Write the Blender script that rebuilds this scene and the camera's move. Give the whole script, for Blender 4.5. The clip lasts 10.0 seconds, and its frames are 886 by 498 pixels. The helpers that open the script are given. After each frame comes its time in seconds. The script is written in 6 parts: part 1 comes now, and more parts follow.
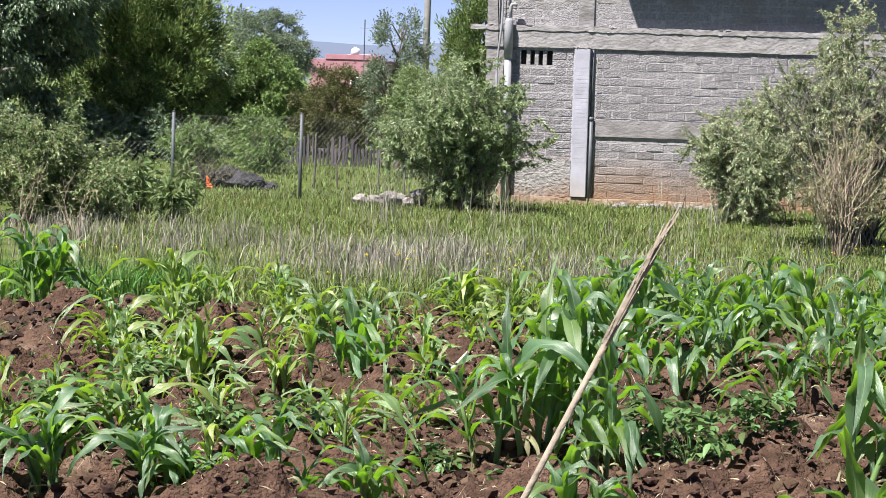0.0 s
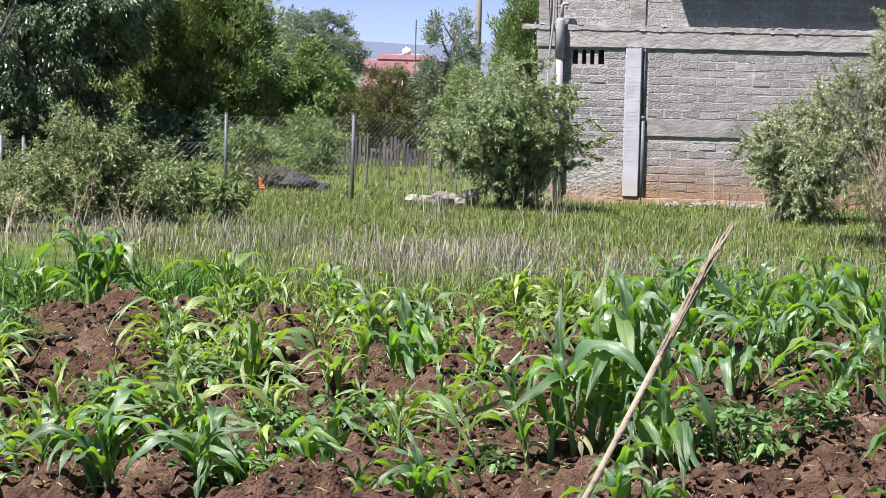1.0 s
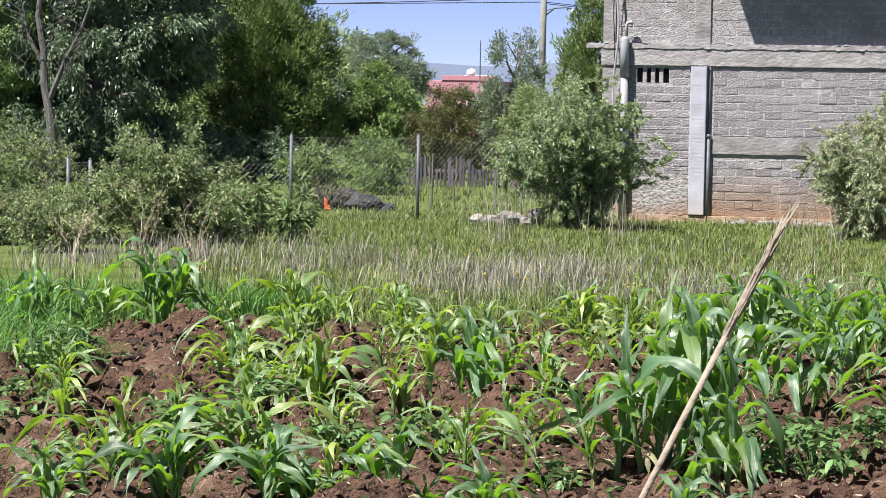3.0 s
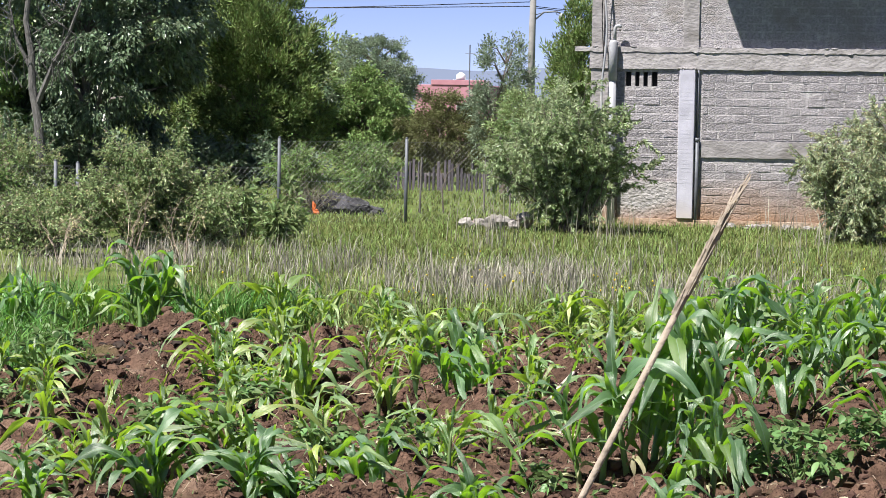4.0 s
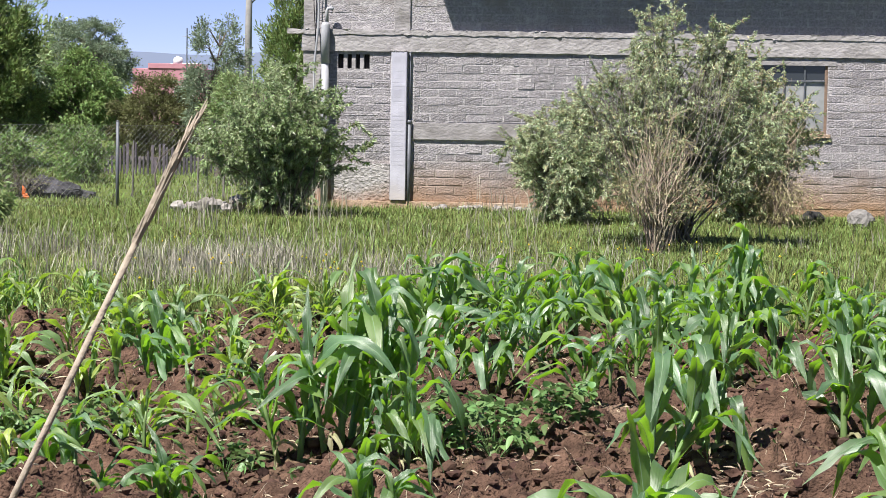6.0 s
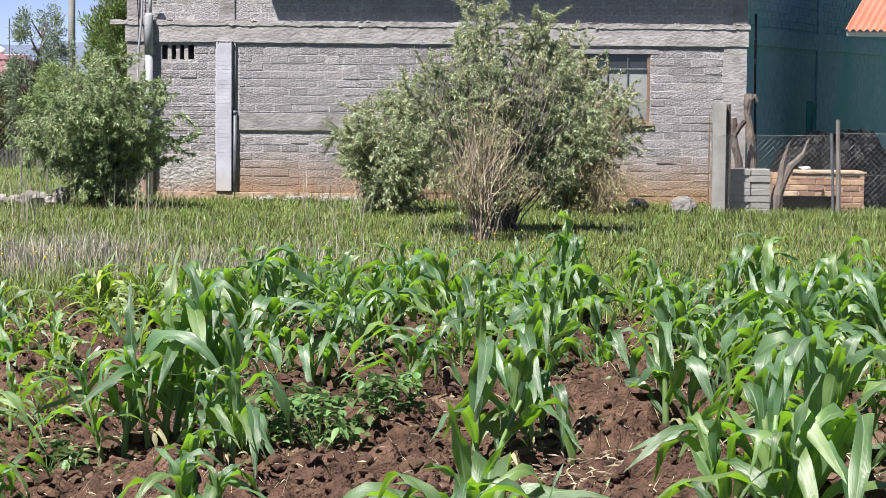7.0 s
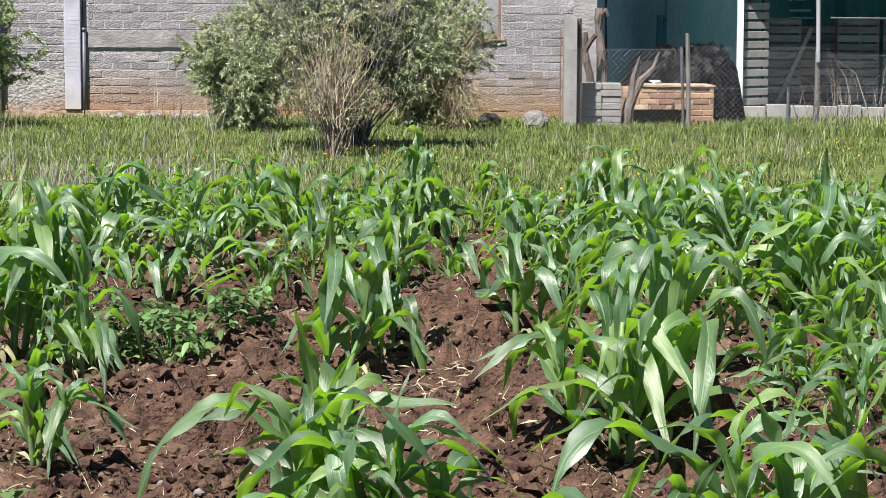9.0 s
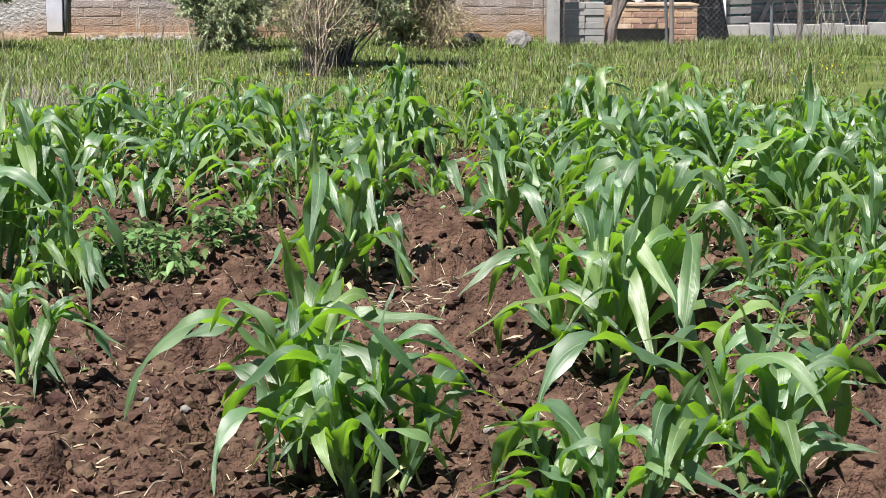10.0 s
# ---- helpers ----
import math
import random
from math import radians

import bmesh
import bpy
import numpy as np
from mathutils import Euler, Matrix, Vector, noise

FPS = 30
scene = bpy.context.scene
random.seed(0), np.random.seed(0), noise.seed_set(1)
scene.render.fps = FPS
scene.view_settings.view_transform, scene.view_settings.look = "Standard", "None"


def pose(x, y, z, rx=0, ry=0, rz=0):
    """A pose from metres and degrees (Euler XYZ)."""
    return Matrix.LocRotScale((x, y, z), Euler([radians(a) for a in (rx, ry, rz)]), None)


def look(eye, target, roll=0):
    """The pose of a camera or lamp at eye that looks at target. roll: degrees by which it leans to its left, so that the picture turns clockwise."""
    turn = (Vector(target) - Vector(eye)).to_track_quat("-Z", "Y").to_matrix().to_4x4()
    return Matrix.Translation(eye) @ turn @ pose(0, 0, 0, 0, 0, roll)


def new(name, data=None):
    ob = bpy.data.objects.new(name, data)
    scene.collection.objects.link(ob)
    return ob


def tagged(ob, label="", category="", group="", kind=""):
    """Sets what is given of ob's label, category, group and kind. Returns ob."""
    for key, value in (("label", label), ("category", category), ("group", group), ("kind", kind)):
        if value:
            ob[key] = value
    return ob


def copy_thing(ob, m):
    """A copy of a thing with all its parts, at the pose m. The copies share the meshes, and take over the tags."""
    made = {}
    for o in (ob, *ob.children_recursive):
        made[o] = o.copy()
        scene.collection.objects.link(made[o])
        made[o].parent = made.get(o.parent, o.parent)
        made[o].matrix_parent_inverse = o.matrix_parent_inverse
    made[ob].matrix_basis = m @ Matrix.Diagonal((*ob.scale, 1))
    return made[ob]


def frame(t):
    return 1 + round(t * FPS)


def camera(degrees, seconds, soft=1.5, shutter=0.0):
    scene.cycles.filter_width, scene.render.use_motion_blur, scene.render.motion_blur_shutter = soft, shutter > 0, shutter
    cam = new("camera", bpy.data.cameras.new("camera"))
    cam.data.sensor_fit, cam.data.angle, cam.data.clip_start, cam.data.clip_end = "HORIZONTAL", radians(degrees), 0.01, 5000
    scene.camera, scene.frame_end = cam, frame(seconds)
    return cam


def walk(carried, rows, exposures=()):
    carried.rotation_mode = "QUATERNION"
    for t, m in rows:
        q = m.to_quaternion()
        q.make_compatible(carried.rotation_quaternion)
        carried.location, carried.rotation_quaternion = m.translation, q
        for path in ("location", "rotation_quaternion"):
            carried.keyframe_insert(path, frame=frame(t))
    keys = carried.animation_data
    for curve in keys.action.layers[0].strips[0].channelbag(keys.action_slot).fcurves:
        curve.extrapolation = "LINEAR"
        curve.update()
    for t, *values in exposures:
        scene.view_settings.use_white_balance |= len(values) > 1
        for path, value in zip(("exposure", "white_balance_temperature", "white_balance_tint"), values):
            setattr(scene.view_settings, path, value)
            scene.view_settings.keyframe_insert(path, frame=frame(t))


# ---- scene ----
cam = camera(22.18, 10.0, soft=0.5)
ROWS = [
    (0.0, -0.000, -0.000, 1.600, 85.866, -1.773, 10.219),
    (0.5, -0.001, -0.021, 1.598, 85.870, -1.712, 11.061),
    (1.0, 0.001, -0.022, 1.608, 85.817, -1.443, 11.518),
    (1.5, 0.000, -0.029, 1.597, 86.008, -1.401, 12.407),
    (2.0, -0.002, -0.010, 1.593, 86.038, -1.185, 12.871),
    (2.5, 0.005, -0.008, 1.593, 86.118, -1.074, 13.110),
    (2.7, 0.001, -0.012, 1.591, 86.221, -1.013, 13.165),
    (3.8, 0.005, 0.014, 1.580, 86.395, -1.068, 13.086),
    (4.0, 0.014, 0.035, 1.574, 86.441, -1.015, 12.902),
    (4.5, 0.031, 0.051, 1.577, 86.488, -1.056, 11.897),
    (5.0, 0.043, 0.058, 1.568, 86.480, -1.098, 10.415),
    (5.5, 0.081, 0.053, 1.563, 86.358, -0.981, 8.391),
    (6.0, 0.127, 0.045, 1.552, 86.158, -0.919, 5.848),
    (6.2, 0.137, 0.045, 1.561, 86.066, -0.812, 4.769),
    (7.3, 0.165, 0.027, 1.569, 85.924, -0.460, 0.577),
    (7.5, 0.172, 0.031, 1.560, 85.981, -0.399, 0.028),
    (8.0, 0.171, 0.036, 1.563, 85.660, -0.338, -0.971),
    (8.5, 0.181, 0.014, 1.554, 84.695, -0.278, -1.624),
    (9.0, 0.182, 0.022, 1.547, 83.863, -0.260, -2.206),
    (9.5, 0.180, 0.016, 1.530, 82.825, -0.126, -2.625),
    (10.0, 0.181, 0.018, 1.525, 81.899, 0.071, -2.654),
]
EXPOSURE = 1.11
walk(cam, [(t, pose(x, y, z, rx, ry, rz)) for t, x, y, z, rx, ry, rz in ROWS], [(0.0, EXPOSURE), (10.0, EXPOSURE)])

# ---- sky and sun ----
SUN = Vector((-0.31, -0.43, 0.85)).normalized()
world = bpy.data.worlds.new("sky")
scene.world = world
world.use_nodes = True
wn = world.node_tree.nodes
sky = wn.new("ShaderNodeTexSky")
sky.sky_type = "NISHITA"
sky.sun_disc = False
sky.sun_elevation = math.asin(SUN.z)
sky.sun_rotation = math.atan2(SUN.x, SUN.y)
sky.altitude = 2400
sky.air_density = 0.55
sky.dust_density = 0.0
sky.ozone_density = 1.5
wn["Background"].inputs["Strength"].default_value = 0.051
tint = wn.new("ShaderNodeMix")
tint.data_type, tint.blend_type = "RGBA", "MULTIPLY"
tint.inputs[0].default_value = 1.0
tint.inputs[7].default_value = (1.11, 0.985, 1.21, 1.0)
world.node_tree.links.new(sky.outputs[0], tint.inputs[6])
world.node_tree.links.new(tint.outputs[2], wn["Background"].inputs["Color"])
sun = new("sun", bpy.data.lights.new("sun", "SUN"))
sun.data.energy = 5.3
sun.data.angle = radians(0.53)
sun.data.color = (1.0, 0.95, 0.895)
sun.matrix_world = look((0, 0, 50), Vector((0, 0, 50)) - SUN)


# ---- materials ----
def rgb(c):
    return (*c, 1.0)


def surface(name, low, high, scale=6.0, rough=0.85, bump=0.3, bump_scale=None, spots=None, spot_scale=1.0, spot_at=0.6,
            metal=0.0, spec=0.4, vary=0.12, per="object", transl=0.0, transl_col=None, stretch=(1, 1, 1), bump_dist=0.01, coords="Object"):
    """Colour from noise between low and high, large stains, fine relief, and a shift of value from piece to piece."""
    m = bpy.data.materials.new(name)
    m.use_nodes = True
    nt = m.node_tree
    N, L = nt.nodes, nt.links
    bsdf = N["Principled BSDF"]
    tc = N.new("ShaderNodeTexCoord")
    mp = N.new("ShaderNodeMapping")
    mp.inputs["Scale"].default_value = stretch
    L.new(tc.outputs[coords], mp.inputs["Vector"])
    no = N.new("ShaderNodeTexNoise")
    no.inputs["Scale"].default_value, no.inputs["Detail"].default_value = scale, 6
    no.inputs["Roughness"].default_value = 0.65
    L.new(mp.outputs[0], no.inputs["Vector"])
    ramp = N.new("ShaderNodeValToRGB")
    ramp.color_ramp.elements[0].position, ramp.color_ramp.elements[1].position = 0.32, 0.68
    ramp.color_ramp.elements[0].color, ramp.color_ramp.elements[1].color = rgb(low), rgb(high)
    L.new(no.outputs["Fac"], ramp.inputs[0])
    col = ramp.outputs[0]
    if spots:
        n2 = N.new("ShaderNodeTexNoise")
        n2.inputs["Scale"].default_value, n2.inputs["Detail"].default_value = spot_scale, 5
        L.new(tc.outputs[coords], n2.inputs["Vector"])
        r2 = N.new("ShaderNodeValToRGB")
        r2.color_ramp.elements[0].position, r2.color_ramp.elements[1].position = spot_at, min(spot_at + 0.15, 1)
        L.new(n2.outputs["Fac"], r2.inputs[0])
        mx = N.new("ShaderNodeMix")
        mx.data_type = "RGBA"
        L.new(r2.outputs[0], mx.inputs[0])
        L.new(col, mx.inputs[6])
        mx.inputs[7].default_value = rgb(spots)
        col = mx.outputs[2]
    if vary:
        if per == "object":
            rnd = N.new("ShaderNodeObjectInfo").outputs["Random"]
        else:
            rnd = N.new("ShaderNodeNewGeometry").outputs["Random Per Island"]
        mr = N.new("ShaderNodeMapRange")
        mr.inputs[3].default_value, mr.inputs[4].default_value = 1 - 2.2 * vary, 1 + 1.8 * vary
        L.new(rnd, mr.inputs[0])
        hs = N.new("ShaderNodeHueSaturation")
        L.new(mr.outputs[0], hs.inputs["Value"])
        mh = N.new("ShaderNodeMapRange")
        mh.inputs[3].default_value, mh.inputs[4].default_value = 0.5 - 0.12 * vary, 0.5 + 0.12 * vary
        L.new(rnd, mh.inputs[0])
        L.new(mh.outputs[0], hs.inputs["Hue"])
        L.new(col, hs.inputs["Color"])
        col = hs.outputs[0]
    L.new(col, bsdf.inputs["Base Color"])
    bsdf.inputs["Roughness"].default_value = rough
    bsdf.inputs["Metallic"].default_value = metal
    bsdf.inputs["Specular IOR Level"].default_value = spec
    if bump:
        nb = N.new("ShaderNodeTexNoise")
        nb.inputs["Scale"].default_value, nb.inputs["Detail"].default_value = bump_scale or scale * 4, 8
        L.new(mp.outputs[0], nb.inputs["Vector"])
        bp = N.new("ShaderNodeBump")
        bp.inputs["Strength"].default_value, bp.inputs["Distance"].default_value = bump, bump_dist
        L.new(nb.outputs["Fac"], bp.inputs["Height"])
        L.new(bp.outputs[0], bsdf.inputs["Normal"])
    if transl:
        tr = N.new("ShaderNodeBsdfTranslucent")
        if transl_col:
            tr.inputs["Color"].default_value = rgb(transl_col)
        else:
            L.new(col, tr.inputs["Color"])
        ms = N.new("ShaderNodeMixShader")
        ms.inputs[0].default_value = transl
        L.new(bsdf.outputs[0], ms.inputs[1])
        L.new(tr.outputs[0], ms.inputs[2])
        L.new(ms.outputs[0], N["Material Output"].inputs["Surface"])
    return m


def add_band(m, colour, z0, z1, wobble=0.25, amount=0.8):
    """A splash of soil on a wall, up to an uneven line between z0 and z1 of the world."""
    N, L = m.node_tree.nodes, m.node_tree.links
    bsdf = N["Principled BSDF"]
    old = bsdf.inputs["Base Color"].links[0].from_socket
    geo = N.new("ShaderNodeNewGeometry")
    sp = N.new("ShaderNodeSeparateXYZ")
    L.new(geo.outputs["Position"], sp.inputs[0])
    no = N.new("ShaderNodeTexNoise")
    no.inputs["Scale"].default_value, no.inputs["Detail"].default_value = 1.6, 7
    L.new(geo.outputs["Position"], no.inputs["Vector"])
    ad = N.new("ShaderNodeMath")
    ad.operation = "MULTIPLY_ADD"
    L.new(no.outputs["Fac"], ad.inputs[0])
    ad.inputs[1].default_value = wobble * 2
    L.new(sp.outputs["Z"], ad.inputs[2])
    mr = N.new("ShaderNodeMapRange")
    mr.inputs[1].default_value, mr.inputs[2].default_value = z0 + wobble, z1 + wobble
    mr.inputs[3].default_value, mr.inputs[4].default_value = amount, 0
    L.new(ad.outputs[0], mr.inputs[0])
    mx = N.new("ShaderNodeMix")
    mx.data_type = "RGBA"
    L.new(mr.outputs[0], mx.inputs[0])
    L.new(old, mx.inputs[6])
    mx.inputs[7].default_value = rgb(colour)
    L.new(mx.outputs[2], bsdf.inputs["Base Color"])


M_BLOCK = surface("concrete_block", (0.19, 0.18, 0.188), (0.385, 0.367, 0.385), 30, 0.95, 1.0, 60, (0.23, 0.21, 0.20), 1.3, 0.58, vary=0.085, bump_dist=0.022, spec=0.15)
M_MORTAR = surface("mortar", (0.24, 0.23, 0.235), (0.47, 0.45, 0.46), 16, 0.95, 1.0, 45, (0.25, 0.23, 0.22), 1.3, 0.6, vary=0, bump_dist=0.02, spec=0.15)
M_CEMENT = surface("rough_cement", (0.20, 0.19, 0.19), (0.345, 0.33, 0.335), 6, 0.95, 1.0, 22, (0.17, 0.16, 0.15), 1.4, 0.60, vary=0.05, bump_dist=0.014, stretch=(0.8, 1, 1.25), spec=0.15)
for m_ in (M_BLOCK, M_MORTAR, M_CEMENT):
    add_band(m_, (0.29, 0.18, 0.105), 0.05, 0.72, amount=0.92)
M_PILLAR = surface("pale_render", (0.35, 0.35, 0.405), (0.47, 0.47, 0.54), 5, 0.9, 0.35, 60, (0.45, 0.44, 0.45), 1.5, 0.62, vary=0.0, spec=0.2)
add_band(M_PILLAR, (0.40, 0.30, 0.22), 0.0, 0.4, amount=0.4)
M_PATCH = surface("trowelled_cement", (0.22, 0.21, 0.205), (0.42, 0.405, 0.40), 14, 0.95, 1.0, 24, (0.18, 0.16, 0.15), 2.5, 0.6, vary=0, bump_dist=0.035, spec=0.15, stretch=(0.9, 1, 1.2))
add_band(M_PATCH, (0.26, 0.15, 0.09), 0.0, 0.35)
M_PALING = surface("grey_paling", (0.04, 0.035, 0.045), (0.10, 0.088, 0.108), 5, 0.9, 0.4, vary=0.2, stretch=(4, 4, 0.5))
M_PLINTH = surface("earth_stained_concrete", (0.27, 0.185, 0.125), (0.44, 0.335, 0.25), 4, 0.95, 0.9, 20, (0.5, 0.44, 0.38), 1.6, 0.6, vary=0, bump_dist=0.03, spec=0.15)
M_PIPE = surface("pvc_pipe", (0.27, 0.28, 0.305), (0.36, 0.365, 0.39), 6, 0.5, 0.05, 20, (0.45, 0.44, 0.42), 3, 0.62, vary=0)
M_GALV = surface("galvanised_steel", (0.08, 0.09, 0.105), (0.14, 0.15, 0.17), 12, 0.55, 0.05, 40, (0.16, 0.13, 0.11), 5, 0.64, metal=0.2, vary=0.05)
M_WIRE = surface("fence_wire", (0.10, 0.105, 0.11), (0.18, 0.19, 0.20), 20, 0.5, 0, vary=0, metal=0.2)
M_WIRE_PALE = surface("galvanised_wire", (0.17, 0.175, 0.185), (0.27, 0.28, 0.29), 20, 0.5, 0, vary=0, metal=0.1)
# near-black puts the darkness of the vent and hearth openings into the colour
M_DARKHOLE = surface("dark_void", (0.02, 0.02, 0.02), (0.04, 0.04, 0.04), 6, 0.95, 0.1, vary=0)
M_GLASS = bpy.data.materials.new("window_glass")
M_GLASS.use_nodes = True
M_GLASS.node_tree.nodes["Principled BSDF"].inputs["Base Color"].default_value = (0.03, 0.035, 0.04, 1)
M_GLASS.node_tree.nodes["Principled BSDF"].inputs["Roughness"].default_value = 0.08
# the pale reflection in the lower panes is painted into the glass colour
M_PANE_REFLECTION = surface("reflection_tinted_glass", (0.16, 0.17, 0.175), (0.30, 0.31, 0.315), 2.5, 0.25, 0.05, 20, (0.10, 0.105, 0.11), 1.2, 0.55, vary=0, spec=0.5)
M_RUST = surface("rusted_frame", (0.12, 0.085, 0.065), (0.24, 0.165, 0.12), 10, 0.8, 0.3, vary=0)
M_TIMBER = surface("weathered_wood", (0.085, 0.077, 0.073), (0.20, 0.182, 0.172), 4, 0.9, 0.7, 18, (0.1, 0.08, 0.07), 2, 0.62, vary=0.12, stretch=(4, 4, 0.6))
M_CRATE = surface("grey_crate_wood", (0.11, 0.105, 0.112), (0.24, 0.23, 0.24), 5, 0.9, 0.5, 20, (0.16, 0.14, 0.13), 2, 0.6, vary=0.16, stretch=(0.6, 4, 4))
M_LOG = surface("dead_wood", (0.055, 0.045, 0.04), (0.19, 0.155, 0.14), 5, 0.9, 0.8, 16, (0.08, 0.06, 0.05), 2, 0.6, vary=0.1, stretch=(3, 3, 0.5), bump_dist=0.02)
M_BRICK = surface("fired_brick", (0.25, 0.145, 0.095), (0.38, 0.25, 0.175), 9, 0.9, 0.6, 40, (0.55, 0.45, 0.38), 3, 0.64, vary=0.14)
M_TARP = surface("black_plastic", (0.002, 0.0022, 0.003), (0.005, 0.0055, 0.007), 6, 0.30, 1.0, 5, vary=0, bump_dist=0.10, spec=0.13)
M_NET = surface("green_shade_net", (0.018, 0.12, 0.115), (0.03, 0.18, 0.172), 14, 0.7, 0.3, 60, vary=0.05, transl=0.06, transl_col=(0.02, 0.20, 0.18))
# pale teal stands for light coming through the net
M_STRIP = surface("teal_light_gaps", (0.16, 0.42, 0.44), (0.24, 0.52, 0.54), 8, 0.5, 0.1, vary=0.1)
M_ROOF = surface("orange_roof_sheet", (0.46, 0.135, 0.085), (0.54, 0.18, 0.12), 3, 0.55, 0.1, 40, (0.42, 0.16, 0.11), 0.8, 0.62, vary=0.03)
M_WHITE = surface("white_paint", (0.68, 0.69, 0.70), (0.80, 0.80, 0.80), 6, 0.6, 0.15, 30, (0.5, 0.48, 0.45), 2, 0.66, vary=0.02)
M_STONE = surface("pale_stone", (0.17, 0.155, 0.147), (0.32, 0.30, 0.285), 6, 0.95, 0.9, 18, (0.34, 0.22, 0.17), 2.0, 0.58, vary=0.15, bump_dist=0.03)
# bluish shade and the net's teal light are put into this block colour
M_SIDE = surface("shade_tinted_block", (0.17, 0.31, 0.38), (0.30, 0.45, 0.53), 9, 0.9, 0.6, 50, (0.16, 0.38, 0.40), 0.6, 0.5, vary=0.1, spec=0.2)
M_GREY_STONE = surface("grey_stone", (0.02, 0.02, 0.024), (0.06, 0.06, 0.068), 5, 0.95, 0.9, 18, (0.2, 0.2, 0.2), 2.0, 0.62, vary=0.15, bump_dist=0.03)
M_BOULDER = surface("boulder_stone", (0.12, 0.115, 0.11), (0.24, 0.23, 0.225), 6, 0.95, 0.9, 18, (0.09, 0.085, 0.08), 4.0, 0.6, vary=0, bump_dist=0.03)
M_ORANGE = surface("orange_plastic", (0.50, 0.11, 0.03), (0.62, 0.17, 0.05), 8, 0.5, 0.1, vary=0)
M_BARK = surface("bark", (0.09, 0.075, 0.06), (0.20, 0.17, 0.14), 10, 0.95, 0.9, 30, (0.26, 0.25, 0.23), 3, 0.6, vary=0.1, stretch=(3, 3, 0.7))
M_DEAD_BARK = surface("dead_grey_bark", (0.06, 0.058, 0.057), (0.16, 0.155, 0.15), 9, 0.95, 1.0, 24, (0.22, 0.215, 0.21), 4, 0.6, vary=0, stretch=(3, 3, 0.8), bump_dist=0.02)
M_PALE_BARK = surface("pale_bark", (0.10, 0.09, 0.085), (0.22, 0.20, 0.19), 10, 0.95, 0.9, 30, (0.14, 0.12, 0.10), 3, 0.6, vary=0.1, stretch=(3, 3, 0.7))
M_TWIG = surface("dry_twig", (0.22, 0.17, 0.13), (0.42, 0.34, 0.27), 10, 0.9, 0.3, vary=0.2, per="island")
M_POLE = surface("pole_concrete", (0.22, 0.215, 0.21), (0.31, 0.30, 0.295), 4, 0.9, 0.3, vary=0)
M_PINK = surface("pink_painted_wall", (0.36, 0.165, 0.205), (0.43, 0.215, 0.255), 1.5, 0.85, 0.2, vary=0)


def leafmat(name, low, high, rough=0.5, transl=0.35, tcol=None, vary=0.22, spec=0.4):
    return surface(name, low, high, 3.0, rough, 0, spots=None, vary=vary, per="island", transl=transl, transl_col=tcol, spec=spec)


M_WILLOW = leafmat("willow_leaf", (0.17, 0.24, 0.11), (0.50, 0.56, 0.34), 0.34, 0.34)
M_WILLOW_PALE = leafmat("pale_willow_leaf", (0.24, 0.31, 0.16), (0.58, 0.63, 0.43), 0.36, 0.42)
M_WILLOW_DRY = leafmat("yellowing_leaf", (0.30, 0.27, 0.15), (0.50, 0.44, 0.27), 0.6, 0.3)
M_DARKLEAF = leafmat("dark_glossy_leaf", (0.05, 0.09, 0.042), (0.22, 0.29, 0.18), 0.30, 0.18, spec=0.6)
M_CEDAR = leafmat("cedar_frond", (0.075, 0.13, 0.04), (0.25, 0.325, 0.10), 0.55, 0.16)
M_BRIGHTLEAF = leafmat("bright_leaf", (0.12, 0.20, 0.06), (0.27, 0.37, 0.13), 0.45, 0.3)
M_GREYLEAF = leafmat("grey_green_leaf", (0.14, 0.195, 0.125), (0.27, 0.325, 0.22), 0.5, 0.35)
M_REDLEAF = leafmat("russet_leaf", (0.10, 0.095, 0.04), (0.19, 0.21, 0.085), 0.55, 0.3)
M_SHRUB = leafmat("shrub_leaf", (0.15, 0.22, 0.08), (0.35, 0.42, 0.20), 0.45, 0.32)
M_WEED = leafmat("weed_leaf", (0.09, 0.175, 0.055), (0.19, 0.29, 0.11), 0.45, 0.35)
M_GRASS = leafmat("green_grass", (0.095, 0.135, 0.034), (0.29, 0.335, 0.11), 0.45, 0.33, vary=0.4)
M_LUSH = leafmat("lush_grass", (0.07, 0.17, 0.03), (0.14, 0.28, 0.06), 0.45, 0.35, vary=0.2)
M_OLIVE = leafmat("olive_grass", (0.19, 0.20, 0.065), (0.34, 0.34, 0.14), 0.6, 0.3, vary=0.25)
M_DRY = leafmat("dry_grass", (0.20, 0.185, 0.15), (0.44, 0.41, 0.35), 0.7, 0.25, vary=0.22)
M_FLOWER = surface("yellow_flower", (0.75, 0.55, 0.02), (0.85, 0.65, 0.04), 10, 0.6, 0, vary=0.08, per="island")
M_CLOD = surface("soil_clod", (0.032, 0.0195, 0.014), (0.12, 0.072, 0.052), 9, 0.95, 1.0, 40, (0.17, 0.11, 0.08), 3, 0.62, vary=0.2, per="island", bump_dist=0.01, spec=0.2)
M_MOIST = surface("moist_clod", (0.012, 0.008, 0.0065), (0.045, 0.028, 0.021), 9, 0.8, 1.0, 40, vary=0.2, per="island", bump_dist=0.01, spec=0.3)
M_STRAW = surface("straw", (0.30, 0.24, 0.17), (0.52, 0.44, 0.33), 10, 0.8, 0.1, vary=0.25, per="island")
M_HUSK = surface("dry_husk", (0.40, 0.36, 0.30), (0.62, 0.57, 0.49), 14, 0.8, 0.2, vary=0.15)
